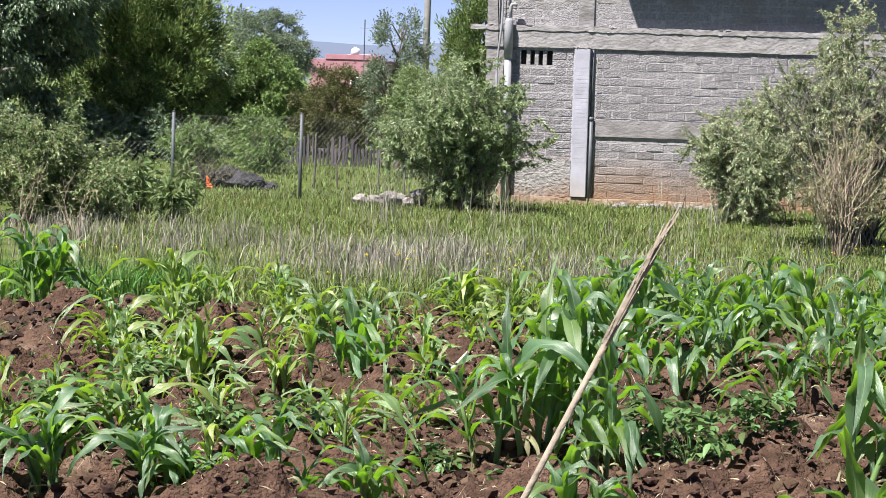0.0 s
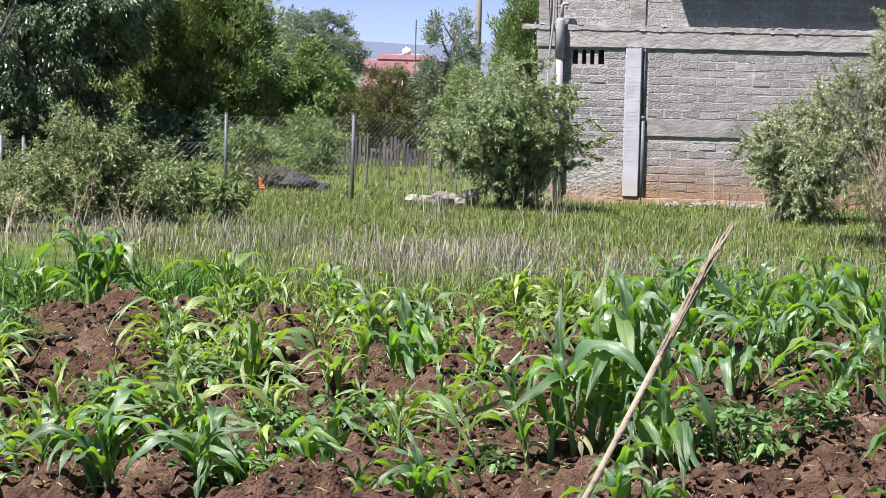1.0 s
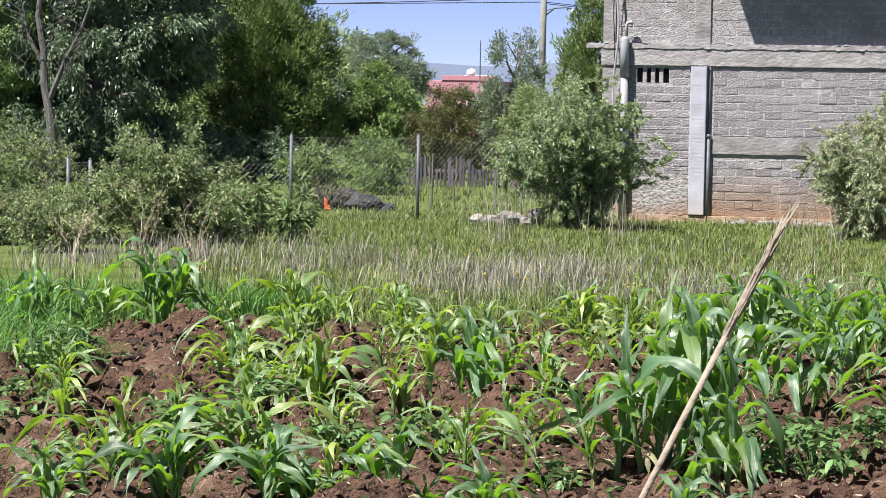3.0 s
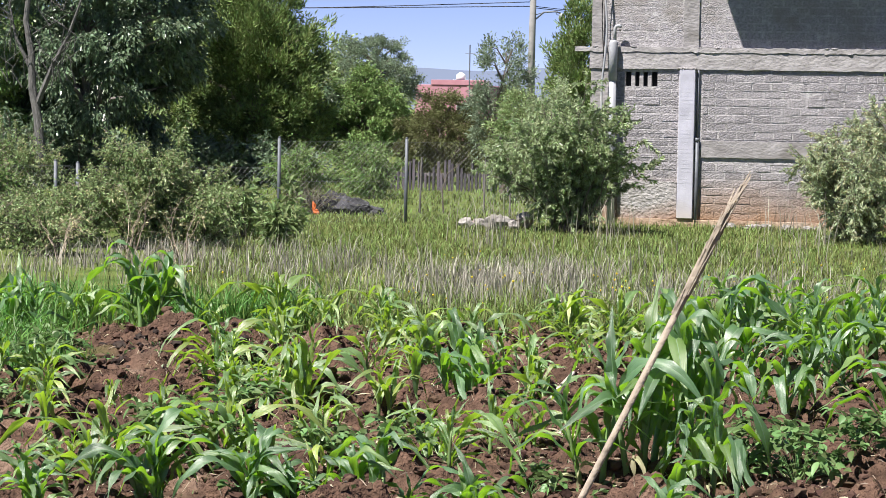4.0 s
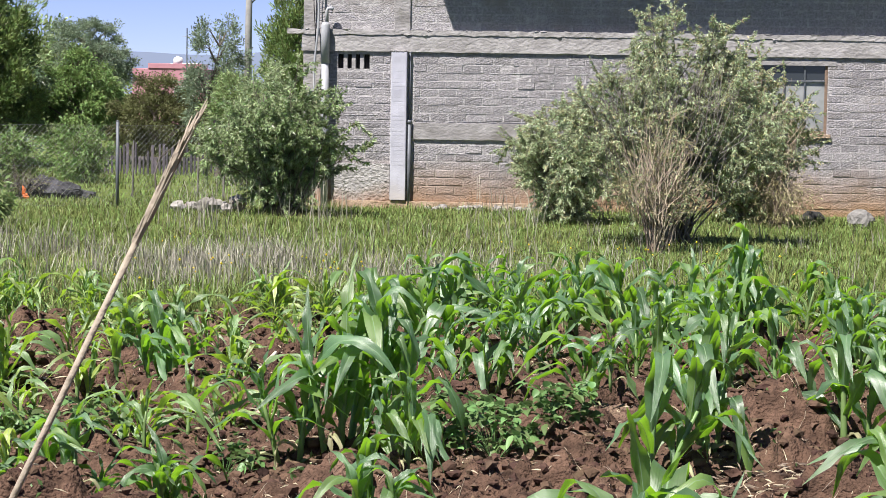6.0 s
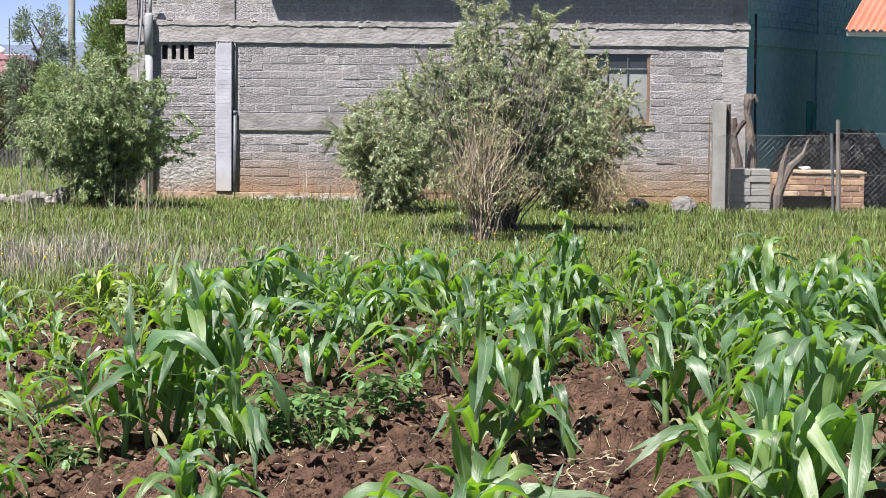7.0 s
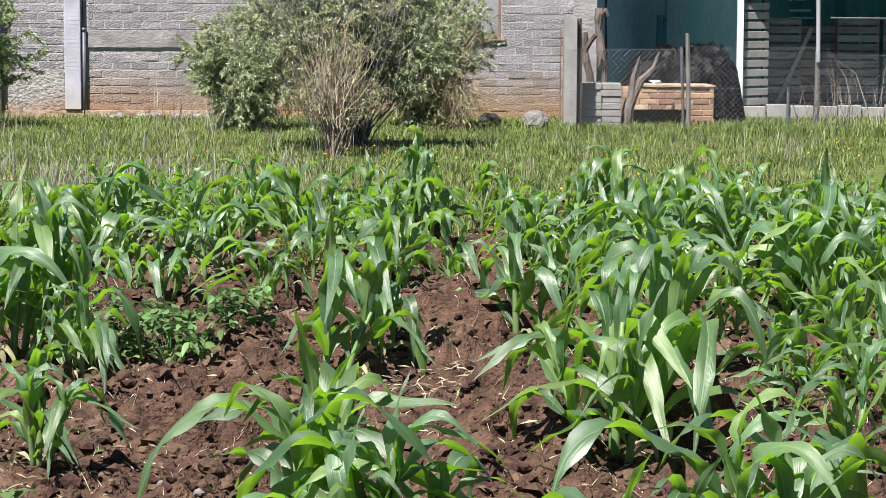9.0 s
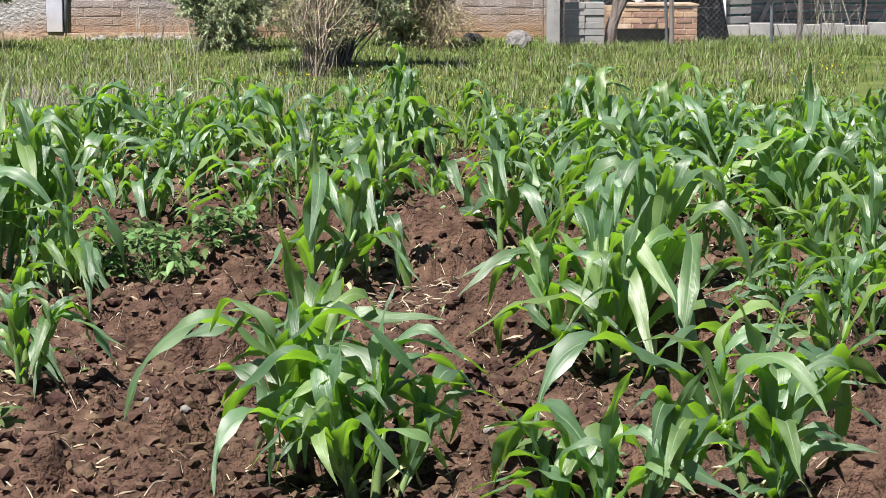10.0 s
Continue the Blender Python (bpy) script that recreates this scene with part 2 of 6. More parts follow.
M_STALK = surface("dry_stalk", (0.27, 0.225, 0.175), (0.44, 0.37, 0.295), 60, 0.7, 0.3, 200, vary=0, transl=0.2)


def maize_material(name, low, high, yellowed, glow):
    m = bpy.data.materials.new(name)
    m.use_nodes = True
    N, L = m.node_tree.nodes, m.node_tree.links
    b = N["Principled BSDF"]
    uv = N.new("ShaderNodeTexCoord")
    mp = N.new("ShaderNodeMapping")
    mp.inputs["Scale"].default_value = (26, 1.5, 1)
    L.new(uv.outputs["UV"], mp.inputs["Vector"])
    vein = N.new("ShaderNodeTexNoise")
    vein.inputs["Scale"].default_value, vein.inputs["Detail"].default_value = 1.0, 3
    L.new(mp.outputs[0], vein.inputs["Vector"])
    big = N.new("ShaderNodeTexNoise")
    big.inputs["Scale"].default_value, big.inputs["Detail"].default_value = 9, 3
    L.new(uv.outputs["Object"], big.inputs["Vector"])
    r1 = N.new("ShaderNodeValToRGB")
    r1.color_ramp.elements[0].position, r1.color_ramp.elements[1].position = 0.3, 0.72
    r1.color_ramp.elements[0].color, r1.color_ramp.elements[1].color = rgb(low), rgb(high)
    av = N.new("ShaderNodeMath")
    av.operation = "MULTIPLY_ADD"
    L.new(vein.outputs["Fac"], av.inputs[0])
    av.inputs[1].default_value = 0.5
    hv = N.new("ShaderNodeMath")
    hv.operation = "MULTIPLY"
    L.new(big.outputs["Fac"], hv.inputs[0])
    hv.inputs[1].default_value = 0.5
    L.new(hv.outputs[0], av.inputs[2])
    L.new(av.outputs[0], r1.inputs[0])
    oi = N.new("ShaderNodeObjectInfo")
    yl = N.new("ShaderNodeMapRange")
    yl.inputs[1].default_value, yl.inputs[2].default_value = 0.5, 1.0
    yl.inputs[3].default_value, yl.inputs[4].default_value = 0.0, 0.65
    L.new(oi.outputs["Random"], yl.inputs[0])
    mx = N.new("ShaderNodeMix")
    mx.data_type = "RGBA"
    L.new(yl.outputs[0], mx.inputs[0])
    L.new(r1.outputs[0], mx.inputs[6])
    mx.inputs[7].default_value = rgb(yellowed)
    sc = N.new("ShaderNodeMath")
    sc.operation = "FRACT"
    s7 = N.new("ShaderNodeMath")
    s7.operation = "MULTIPLY"
    s7.inputs[1].default_value = 7.31
    L.new(oi.outputs["Random"], s7.inputs[0])
    L.new(s7.outputs[0], sc.inputs[0])
    vr = N.new("ShaderNodeMapRange")
    vr.inputs[3].default_value, vr.inputs[4].default_value = 0.62, 1.3
    L.new(sc.outputs[0], vr.inputs[0])
    hs = N.new("ShaderNodeHueSaturation")
    L.new(vr.outputs[0], hs.inputs["Value"])
    L.new(mx.outputs[2], hs.inputs["Color"])
    L.new(hs.outputs[0], b.inputs["Base Color"])
    b.inputs["Roughness"].default_value = 0.43
    b.inputs["Specular IOR Level"].default_value = 1.0
    bp = N.new("ShaderNodeBump")
    bp.inputs["Strength"].default_value, bp.inputs["Distance"].default_value = 0.6, 0.003
    L.new(vein.outputs["Fac"], bp.inputs["Height"])
    L.new(bp.outputs[0], b.inputs["Normal"])
    tr = N.new("ShaderNodeBsdfTranslucent")
    tr.inputs["Color"].default_value = rgb(glow)
    ms = N.new("ShaderNodeMixShader")
    ms.inputs[0].default_value = 0.27
    L.new(b.outputs[0], ms.inputs[1])
    L.new(tr.outputs[0], ms.inputs[2])
    L.new(ms.outputs[0], N["Material Output"].inputs["Surface"])
    return m


M_MAIZE = maize_material("maize_leaf", (0.020, 0.056, 0.026), (0.128, 0.215, 0.115), (0.18, 0.26, 0.06), (0.46, 0.92, 0.04))
M_PALE_MAIZE = maize_material("pale_maize_leaf", (0.045, 0.10, 0.035), (0.175, 0.27, 0.105), (0.31, 0.35, 0.06), (0.58, 0.95, 0.05))
M_RIB = surface("maize_midrib", (0.15, 0.24, 0.12), (0.24, 0.34, 0.19), 8, 0.45, 0, vary=0, transl=0.25)
M_WITHER = surface("withered_maize_leaf", (0.26, 0.27, 0.14), (0.42, 0.40, 0.24), 8, 0.6, 0, vary=0.15, transl=0.3)
M_STEM = surface("maize_stem", (0.09, 0.16, 0.05), (0.20, 0.29, 0.11), 8, 0.5, 0.2, 40, (0.30, 0.22, 0.14), 4, 0.66, vary=0.1, stretch=(1, 1, 0.3))


# ---- mesh helpers ----
def mesh_from(name, V, F, mats, smooth=False, midx=None, uv=None):
    """A mesh from vertices (n x 3) and faces (all of one length, or a list of arrays of faces)."""
    me = bpy.data.meshes.new(name)
    V = np.asarray(V, dtype=np.float32)
    groups = F if isinstance(F, list) and len(F) and isinstance(F[0], np.ndarray) else [np.asarray(F, dtype=np.int32)]
    tot = np.concatenate([np.full(len(g), g.shape[1], dtype=np.int32) for g in groups])
    idx = np.concatenate([g.astype(np.int32).ravel() for g in groups])
    me.vertices.add(len(V))
    me.vertices.foreach_set("co", V.ravel())
    me.loops.add(len(idx))
    me.loops.foreach_set("vertex_index", idx)
    me.polygons.add(len(tot))
    me.polygons.foreach_set("loop_start", np.concatenate([[0], np.cumsum(tot)[:-1]]).astype(np.int32))
    me.polygons.foreach_set("loop_total", tot)
    me.polygons.foreach_set("use_smooth", np.full(len(tot), bool(smooth)))
    for m in mats if isinstance(mats, (list, tuple)) else [mats]:
        me.materials.append(m)
    if midx is not None:
        me.polygons.foreach_set("material_index", np.asarray(midx, dtype=np.int32))
    if uv is not None:
        layer = me.uv_layers.new(name="UVMap")
        layer.data.foreach_set("uv", np.asarray(uv, dtype=np.float32)[idx].ravel())
    me.update(calc_edges=True)
    me.validate()
    return me


class Geo:
    """Collects boxes, tubes and lumps into one mesh."""

    def __init__(self):
        self.V, self.Q, self.T = [], [], []

    def box(self, x0, x1, y0, y1, z0, z1, c=0.0, m=None):
        """A box, with its edges cut by c."""
        bm = bmesh.new()
        bmesh.ops.create_cube(bm, size=1.0)
        for v in bm.verts:
            v.co = ((x0 + x1) / 2 + v.co.x * (x1 - x0), (y0 + y1) / 2 + v.co.y * (y1 - y0), (z0 + z1) / 2 + v.co.z * (z1 - z0))
        if c:
            bmesh.ops.bevel(bm, geom=bm.edges[:], offset=c, segments=1, affect="EDGES")
        return self.bm(bm, m)

    def bm(self, bm, m=None):
        base = len(self.V)
        bm.verts.index_update()
        for v in bm.verts:
            p = m @ v.co if m else v.co
            self.V.append((p.x, p.y, p.z))
        for f in bm.faces:
            ids = [base + v.index for v in f.verts]
            if len(ids) == 3:
                self.T.append(ids)
            elif len(ids) == 4:
                self.Q.append(ids)
            else:
                for k in range(1, len(ids) - 1):
                    self.T.append([ids[0], ids[k], ids[k + 1]])
        bm.free()
        return self

    def tube(self, pts, radii, sides=6, cap=True):
        pts = [Vector(p) for p in pts]
        base = len(self.V)
        n = len(pts)
        for i, p in enumerate(pts):
            d = (pts[min(i + 1, n - 1)] - pts[max(i - 1, 0)]).normalized()
            a = d.cross(Vector((0.13, 0.97, 0.2) if abs(d.y) < 0.9 else (1, 0, 0))).normalized()
            b = d.cross(a)
            r = radii[i] if isinstance(radii, (list, tuple)) else radii
            for k in range(sides):
                an = 2 * math.pi * k / sides
                q = p + a * (r * math.cos(an)) + b * (r * math.sin(an))
                self.V.append((q.x, q.y, q.z))
        for i in range(n - 1):
            for k in range(sides):
                k2 = (k + 1) % sides
                self.Q.append([base + i * sides + k, base + i * sides + k2, base + (i + 1) * sides + k2, base + (i + 1) * sides + k])
        if cap:
            for k in range(1, sides - 1):
                self.T.append([base, base + k + 1, base + k])
                o = base + (n - 1) * sides
                self.T.append([o, o + k, o + k + 1])
        return self

    def lump(self, centre, size, seed, sub=2, rough=0.25, rot=0.0):
        rng = random.Random(seed)
        bm = bmesh.new()
        bmesh.ops.create_icosphere(bm, subdivisions=sub, radius=1.0)
        off = Vector((rng.uniform(-50, 50), rng.uniform(-50, 50), rng.uniform(-50, 50)))
        for v in bm.verts:
            k = 1 + rough * 2 * noise.noise(v.co * 1.3 + off) + rough * 0.8 * noise.noise(v.co * 3.1 + off)
            v.co = Vector((v.co.x * size[0], v.co.y * size[1], v.co.z * size[2])) * k
        return self.bm(bm, pose(*centre, 0, 0, rot))

    def mesh(self, name, mats, smooth=False):
        g = []
        if self.Q:
            g.append(np.array(self.Q, dtype=np.int32))
        if self.T:
            g.append(np.array(self.T, dtype=np.int32))
        return mesh_from(name, np.array(self.V), g, mats, smooth)


def part(name, geo, material, parent, label="", smooth=False):
    me = geo if isinstance(geo, bpy.types.Mesh) else geo.mesh(name, material, smooth)
    ob = new(name, me)
    ob.parent = parent
    if label:
        tagged(ob, label)
    return ob


def thing(name, label, category, loc=(0, 0, 0), group="", kind="", rz=0.0):
    ob = new(name)
    ob.matrix_world = pose(*loc, 0, 0, rz)
    ob.empty_display_size = 0.1
    return tagged(ob, label, category, group, kind)


def solid(name, geo, material, label, category, group="", kind="", smooth=False, loc=(0, 0, 0)):
    ob = new(name, geo.mesh(name, material, smooth))
    ob.location = loc
    return tagged(ob, label, category, group, kind)


def frames_of(D, rng):
    """Two unit vectors across each direction of D, turned at random."""
    R = rng.normal(size=D.shape)
    A = np.cross(D, R)
    A /= np.linalg.norm(A, axis=1, keepdims=True) + 1e-9
    return A, np.cross(D, A)


def leaves_mesh(name, P, D, length, width, mat, rng, droop=0.2):
    """Leaves as folded four-sided blades, from places P and directions D."""
    n = len(P)
    D = D / (np.linalg.norm(D, axis=1, keepdims=True) + 1e-9)
    A, B = frames_of(D, rng)
    ln = (length * rng.uniform(0.65, 1.3, n))[:, None]
    wd = (width * rng.uniform(0.7, 1.25, n))[:, None] * 0.5
    V = np.empty((n, 4, 3))
    V[:, 0] = P
    mid = P + D * ln * 0.45
    V[:, 1] = mid + A * wd + B * wd * 0.35
    V[:, 2] = P + D * ln - np.array([0, 0, 1.0]) * ln * droop
    V[:, 3] = mid - A * wd + B * wd * 0.35
    F = np.arange(4 * n, dtype=np.int32).reshape(n, 4)
    tri = np.concatenate([F[:, [0, 1, 2]], F[:, [0, 2, 3]]])
    return mesh_from(name, V.reshape(-1, 3), tri, mat)


def blades_mesh(name, P, H, width, mat, rng, lean=0.35):
    """Grass blades with a bend, rooted at P, H high."""
    n = len(P)
    an = rng.uniform(0, 2 * np.pi, n)
    out = np.stack([np.cos(an), np.sin(an), np.zeros(n)], 1)
    fa = an + rng.uniform(0.6, 2.5, n)
    side = np.stack([np.cos(fa), np.sin(fa), np.zeros(n)], 1)
    w = (width * rng.uniform(0.6, 1.4, n))[:, None] * 0.5
    H = H[:, None]
    bend = lean * rng.uniform(0.2, 1.6, n)[:, None] * H
    up = np.array([0, 0, 1.0])
    V = np.empty((n, 5, 3))
    V[:, 0], V[:, 1] = P - side * w, P + side * w
    m = P + up * H * 0.6 + out * bend * 0.35
    V[:, 2], V[:, 3] = m + side * w * 0.75, m - side * w * 0.75
    V[:, 4] = P + up * H * (1 - 0.15 * (bend / H)) + out * bend
    F = np.arange(5 * n, dtype=np.int32).reshape(n, 5)
    return mesh_from(name, V.reshape(-1, 3), [F[:, [0, 1, 2, 3]], F[:, [3, 2, 4]]], mat)


# ---- ground ----
WAVES = []
wr = random.Random(5)
for lam, amp, cnt in ((2.2, 0.012, 6), (0.8, 0.032, 10), (0.36, 0.019, 16), (0.17, 0.007, 22), (0.095, 0.004, 24)):
    for _ in range(cnt):
        a_ = wr.uniform(0, 2 * math.pi)
        k_ = 2 * math.pi / (lam * wr.uniform(0.75, 1.35))
        WAVES.append((k_ * math.cos(a_), k_ * math.sin(a_), wr.uniform(0, 6.28), amp * wr.uniform(0.6, 1.3) * 0.5))


def soil_amount(x, y):
    """1 on the tilled field, 0 on the meadow, with an uneven border."""
    x, y = np.asarray(x, float), np.asarray(y, float)
    wob = 0.35 * np.sin(x * 1.7 + 0.4) + 0.22 * np.sin(x * 4.1 + 1.0) + 0.12 * np.sin(x * 9 + y * 3)
    far = np.clip((15.9 + 0.12 * np.clip(x, -6, 4) + wob - y) / 0.7, 0, 1)
    wob2 = 0.25 * np.sin(y * 1.9) + 0.15 * np.sin(y * 5 + 2)
    left = np.clip((x + 5.0 + 0.22 * np.clip(y - 10, 0, 5) + wob2) / 0.5, 0, 1)
    return far * left * np.clip((y + 2.0) / 0.8, 0, 1) * np.clip((9 - x) / 0.8, 0, 1)


LATTICE = np.random.default_rng(12).uniform(-1, 1, (256, 256))


def crumbs(x, y, cell):
    """Value noise on a lattice of the given cell, between -1 and 1."""
    u, v = x / cell, y / cell
    i, j = np.floor(u).astype(int), np.floor(v).astype(int)
    f, g = u - i, v - j
    f, g = f * f * (3 - 2 * f), g * g * (3 - 2 * g)
    at = lambda a, c: LATTICE[a % 256, c % 256]
    return (at(i, j) * (1 - f) + at(i + 1, j) * f) * (1 - g) + (at(i, j + 1) * (1 - f) + at(i + 1, j + 1) * f) * g


def ground_z(x, y):
    x, y = np.asarray(x, float), np.asarray(y, float)
    s = soil_amount(x, y)
    h = np.zeros_like(x)
    for kx, ky, ph, am in WAVES:
        h += am * np.sin(kx * x + ky * y + ph)
    tilth = 0.024 * (0.5 - np.abs(crumbs(x, y, 0.15))) + 0.018 * (0.4 - np.abs(crumbs(x + 3.3, y, 0.07))) + 0.014 * crumbs(x, y + 7.7, 0.036)
    furrow = 0.03 * np.cos(2 * np.pi * (y * 0.94 + x * 0.34) / 0.95)
    hump = 0.03 * np.exp(-(((x + 4.95) / 0.34) ** 2 + ((y - 13.75) / 0.3) ** 2)) - 0.09 * np.exp(-(((x + 4.65) / 0.28) ** 2 + ((y - 13.2) / 0.25) ** 2))
    hump = hump + 0.10 * np.exp(-(((x - 0.72) / 0.30) ** 2 + ((y - 10.9) / 0.55) ** 2)) - 0.10 * np.exp(-(((x - 1.02) / 0.20) ** 2 + ((y - 10.6) / 0.5) ** 2)) - 0.05 * np.exp(-(((x + 0.25) / 0.35) ** 2 + ((y - 7.0) / 0.5) ** 2))
    soft = 0.02 * np.sin(x * 0.9 + 1) * np.sin(y * 0.7) + 0.012 * np.sin(x * 2.3) * np.sin(y * 1.9 + 1)
    fine = np.clip((y - 3.8) / 1.0, 0, 1)
    h, tilth = h * (0.3 + 0.7 * fine), tilth * fine
    near = np.clip((45 - y) / 10, 0, 1)
    return s * (np.abs(h) * 0.9 + h * 0.6 + furrow + tilth - 0.02 + hump) + (1 - s) * soft * near


def axis(pieces):
    out = [np.array([pieces[0][0]])]
    for a, b, n in pieces:
        out.append(np.linspace(a, b, n + 1)[1:])
    return np.concatenate(out)


gx = axis([(-2500, -400, 6), (-400, -60, 8), (-60, -14, 24), (-14, -6.4, 40), (-6.4, -4.2, 70), (-4.2, 2.8, 440), (2.8, 4.6, 56), (4.6, 12, 40), (12, 60, 24), (60, 400, 8), (400, 2500, 6)])
gy = axis([(-2500, -200, 5), (-200, -10, 8), (-10, -2.4, 14), (-2.4, 4.8, 60), (4.8, 9.0, 280), (9.0, 16.8, 250), (16.8, 34, 70), (34, 60, 26), (60, 300, 16), (300, 3000, 8)])
GX, GY = np.meshgrid(gx, gy)
GZ = ground_z(GX, GY)
nx, ny = len(gx), len(gy)
ii = np.arange(nx * ny).reshape(ny, nx)
quads = np.stack([ii[:-1, :-1], ii[:-1, 1:], ii[1:, 1:], ii[1:, :-1]], -1).reshape(-1, 4)


def ground_material():
    m = surface("field_soil_and_turf", (0.036, 0.0215, 0.0155), (0.152, 0.091, 0.065), 11, 0.95, 1.0, 60, (0.24, 0.165, 0.122), 1.4, 0.58, vary=0, bump_dist=0.035, spec=0.15)
    N, L = m.node_tree.nodes, m.node_tree.links
    b = N["Principled BSDF"]
    old = b.inputs["Base Color"].links[0].from_socket
    at = N.new("ShaderNodeAttribute")
    at.attribute_name = "tilled"
    tc = N.new("ShaderNodeTexCoord")
    no = N.new("ShaderNodeTexNoise")
    no.inputs["Scale"].default_value, no.inputs["Detail"].default_value = 2.2, 8
    L.new(tc.outputs["Object"], no.inputs["Vector"])
    r = N.new("ShaderNodeValToRGB")
    r.color_ramp.elements[0].position, r.color_ramp.elements[1].position = 0.35, 0.7
    r.color_ramp.elements[0].color, r.color_ramp.elements[1].color = (0.07, 0.11, 0.025, 1), (0.17, 0.20, 0.06, 1)
    L.new(no.outputs["Fac"], r.inputs[0])
    mx = N.new("ShaderNodeMix")
    mx.data_type = "RGBA"
    L.new(at.outputs["Fac"], mx.inputs[0])
    L.new(r.outputs[0], mx.inputs[6])
    L.new(old, mx.inputs[7])
    L.new(mx.outputs[2], b.inputs["Base Color"])
    return m


gme = mesh_from("ground", np.stack([GX.ravel(), GY.ravel(), GZ.ravel()], 1), quads, ground_material(), smooth=True)
gat = gme.attributes.new("tilled", "FLOAT", "POINT")
gat.data.foreach_set("value", soil_amount(GX, GY).ravel().astype(np.float32))
ground = tagged(new("ground", gme), "tilled brown soil running into green meadow turf", "ground", kind="structure")


def hills():
    rng = np.random.default_rng(3)
    xs = np.linspace(-1400, 900, 120)
    V, F = [], []
    for i, x in enumerate(xs):
        h = 37 + 3.5 * math.sin(x / 210 + 0.6) + 2 * math.sin(x / 90) + 2 * math.sin(x / 33 + 1)
        V += [(x, 2300, -5), (x, 2420 + 30 * math.sin(x / 60), h * 1.3), (x, 2900, h * 0.8)]
    for i in range(len(xs) - 1):
        for k in range(2):
            F.append([3 * i + k, 3 * i + 3 + k, 3 * i + 4 + k, 3 * i + 1 + k])
    # haze is put into the flat blue colour and a weak glow
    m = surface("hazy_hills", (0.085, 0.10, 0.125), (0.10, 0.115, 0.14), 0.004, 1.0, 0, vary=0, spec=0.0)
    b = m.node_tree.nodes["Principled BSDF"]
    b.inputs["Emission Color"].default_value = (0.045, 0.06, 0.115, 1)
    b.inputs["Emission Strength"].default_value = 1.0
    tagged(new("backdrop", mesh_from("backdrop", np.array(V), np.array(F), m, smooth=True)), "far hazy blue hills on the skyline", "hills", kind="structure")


hills()


# ---- the block house ----
WY = 31.25
house = thing("block_house", "unplastered two storey house of grey concrete blocks", "house", (-0.8, WY, 0))
HM = house.matrix_world.inverted()


def hpart(name, geo, material, parent=None, label="", smooth=False):
    ob = part(name, geo, material, house if parent is None else parent, label, smooth)
    if parent is None:
        ob.matrix_parent_inverse = HM
    return ob


def block_faces(x0, x1, z0, z1, proud, rng):
    j = lambda: rng.uniform(-0.0025, 0.0025)
    i = 0.007
    ring = [(x0, 0.008, z0), (x1, 0.008, z0), (x1, 0.008, z1), (x0, 0.008, z1)]
    front = [(x0 + i + j(), -proud + j(), z0 + i + j()), (x1 - i + j(), -proud + j(), z0 + i + j()),
             (x1 - i + j(), -proud + j(), z1 - i + j()), (x0 + i + j(), -proud + j(), z1 - i + j())]
    return ring + front, [[4, 5, 6, 7], [0, 1, 5, 4], [1, 2, 6, 5], [2, 3, 7, 6], [3, 0, 4, 7]]


BL, BH = 0.252, 0.112
OPEN = [(-4.55, -4.10, 1.93, 2.13), (1.27, 2.19, 1.13, 2.14), (-3.80, -3.48, -0.1, 2.2), (-3.48, -1.96, 0.96, 1.2)]


def courses(x0, x1, z0, z1, rng, openings=()):
    out = []
    k = 0
    z = z0
    while z + 0.04 < z1:
        x = x0 - (BL / 2 if k % 2 else 0) - rng.uniform(0, 0.05)
        while x < x1:
            a, b, c, d = max(x, x0) + 0.006, min(x + BL, x1) - 0.006, z + 0.006 + rng.uniform(-.002, .002), min(z + BH, z1) - 0.006
            x += BL + rng.uniform(-0.006, 0.006)
            if b - a < 0.05:
                continue
            cut = False
            for p, q, r, s in openings:
                if d > r and c < s and b > p and a < q:
                    if a < p - 0.06:
                        b = p - 0.006
                    elif b > q + 0.06:
                        a = q + 0.006
                    else:
                        cut = True
            if not cut:
                out.append((a, b, c, d))
        z += BH
        k += 1
    return out


def wall_blocks(parent, label_xs, cells, rng, m, mat=None):
    """Blocks inside the stretches are pieces of their own, the rest one mesh."""
    V, F = [], []
    kinds = []
    for _ in range(6):
        v, f = block_faces(-BL / 2 + .006, BL / 2 - .006, -BH / 2 + .006, BH / 2 - .006, rng.uniform(0.001, 0.006), rng)
        kinds.append(mesh_from("block", np.array(v), np.array(f), mat or M_BLOCK))
    count = 0
    for a, b, c, d in cells:
        full = b - a > BL - 0.03 and d - c > BH - 0.02
        if full and count < 300 and any(p <= a and b <= q for p, q in label_xs):
            ob = new("block", rng.choice(kinds))
            ob.parent = parent
            ob.matrix_world = m @ pose((a + b) / 2, rng.uniform(-0.004, 0.003), (c + d) / 2, rng.uniform(-0.6, 0.6), rng.uniform(-0.5, 0.5), rng.uniform(-0.5, 0.5)) @ Matrix.Diagonal(((b - a) / (BL - .012), 1, (d - c) / (BH - .012), 1))
            count += 1
        else:
            v, f = block_faces(a, b, c, d, rng.uniform(0.001, 0.006), rng)
            base = len(V)
            V += [tuple(m @ Vector(p)) for p in v]
            F += [[base + i for i in q] for q in f]
    ob = new("blockwork", mesh_from("blockwork", np.array(V), np.array(F), mat or M_BLOCK))
    ob.parent = parent
    ob.matrix_parent_inverse = parent.matrix_world.inverted()
    tagged(ob, kind="stuff")


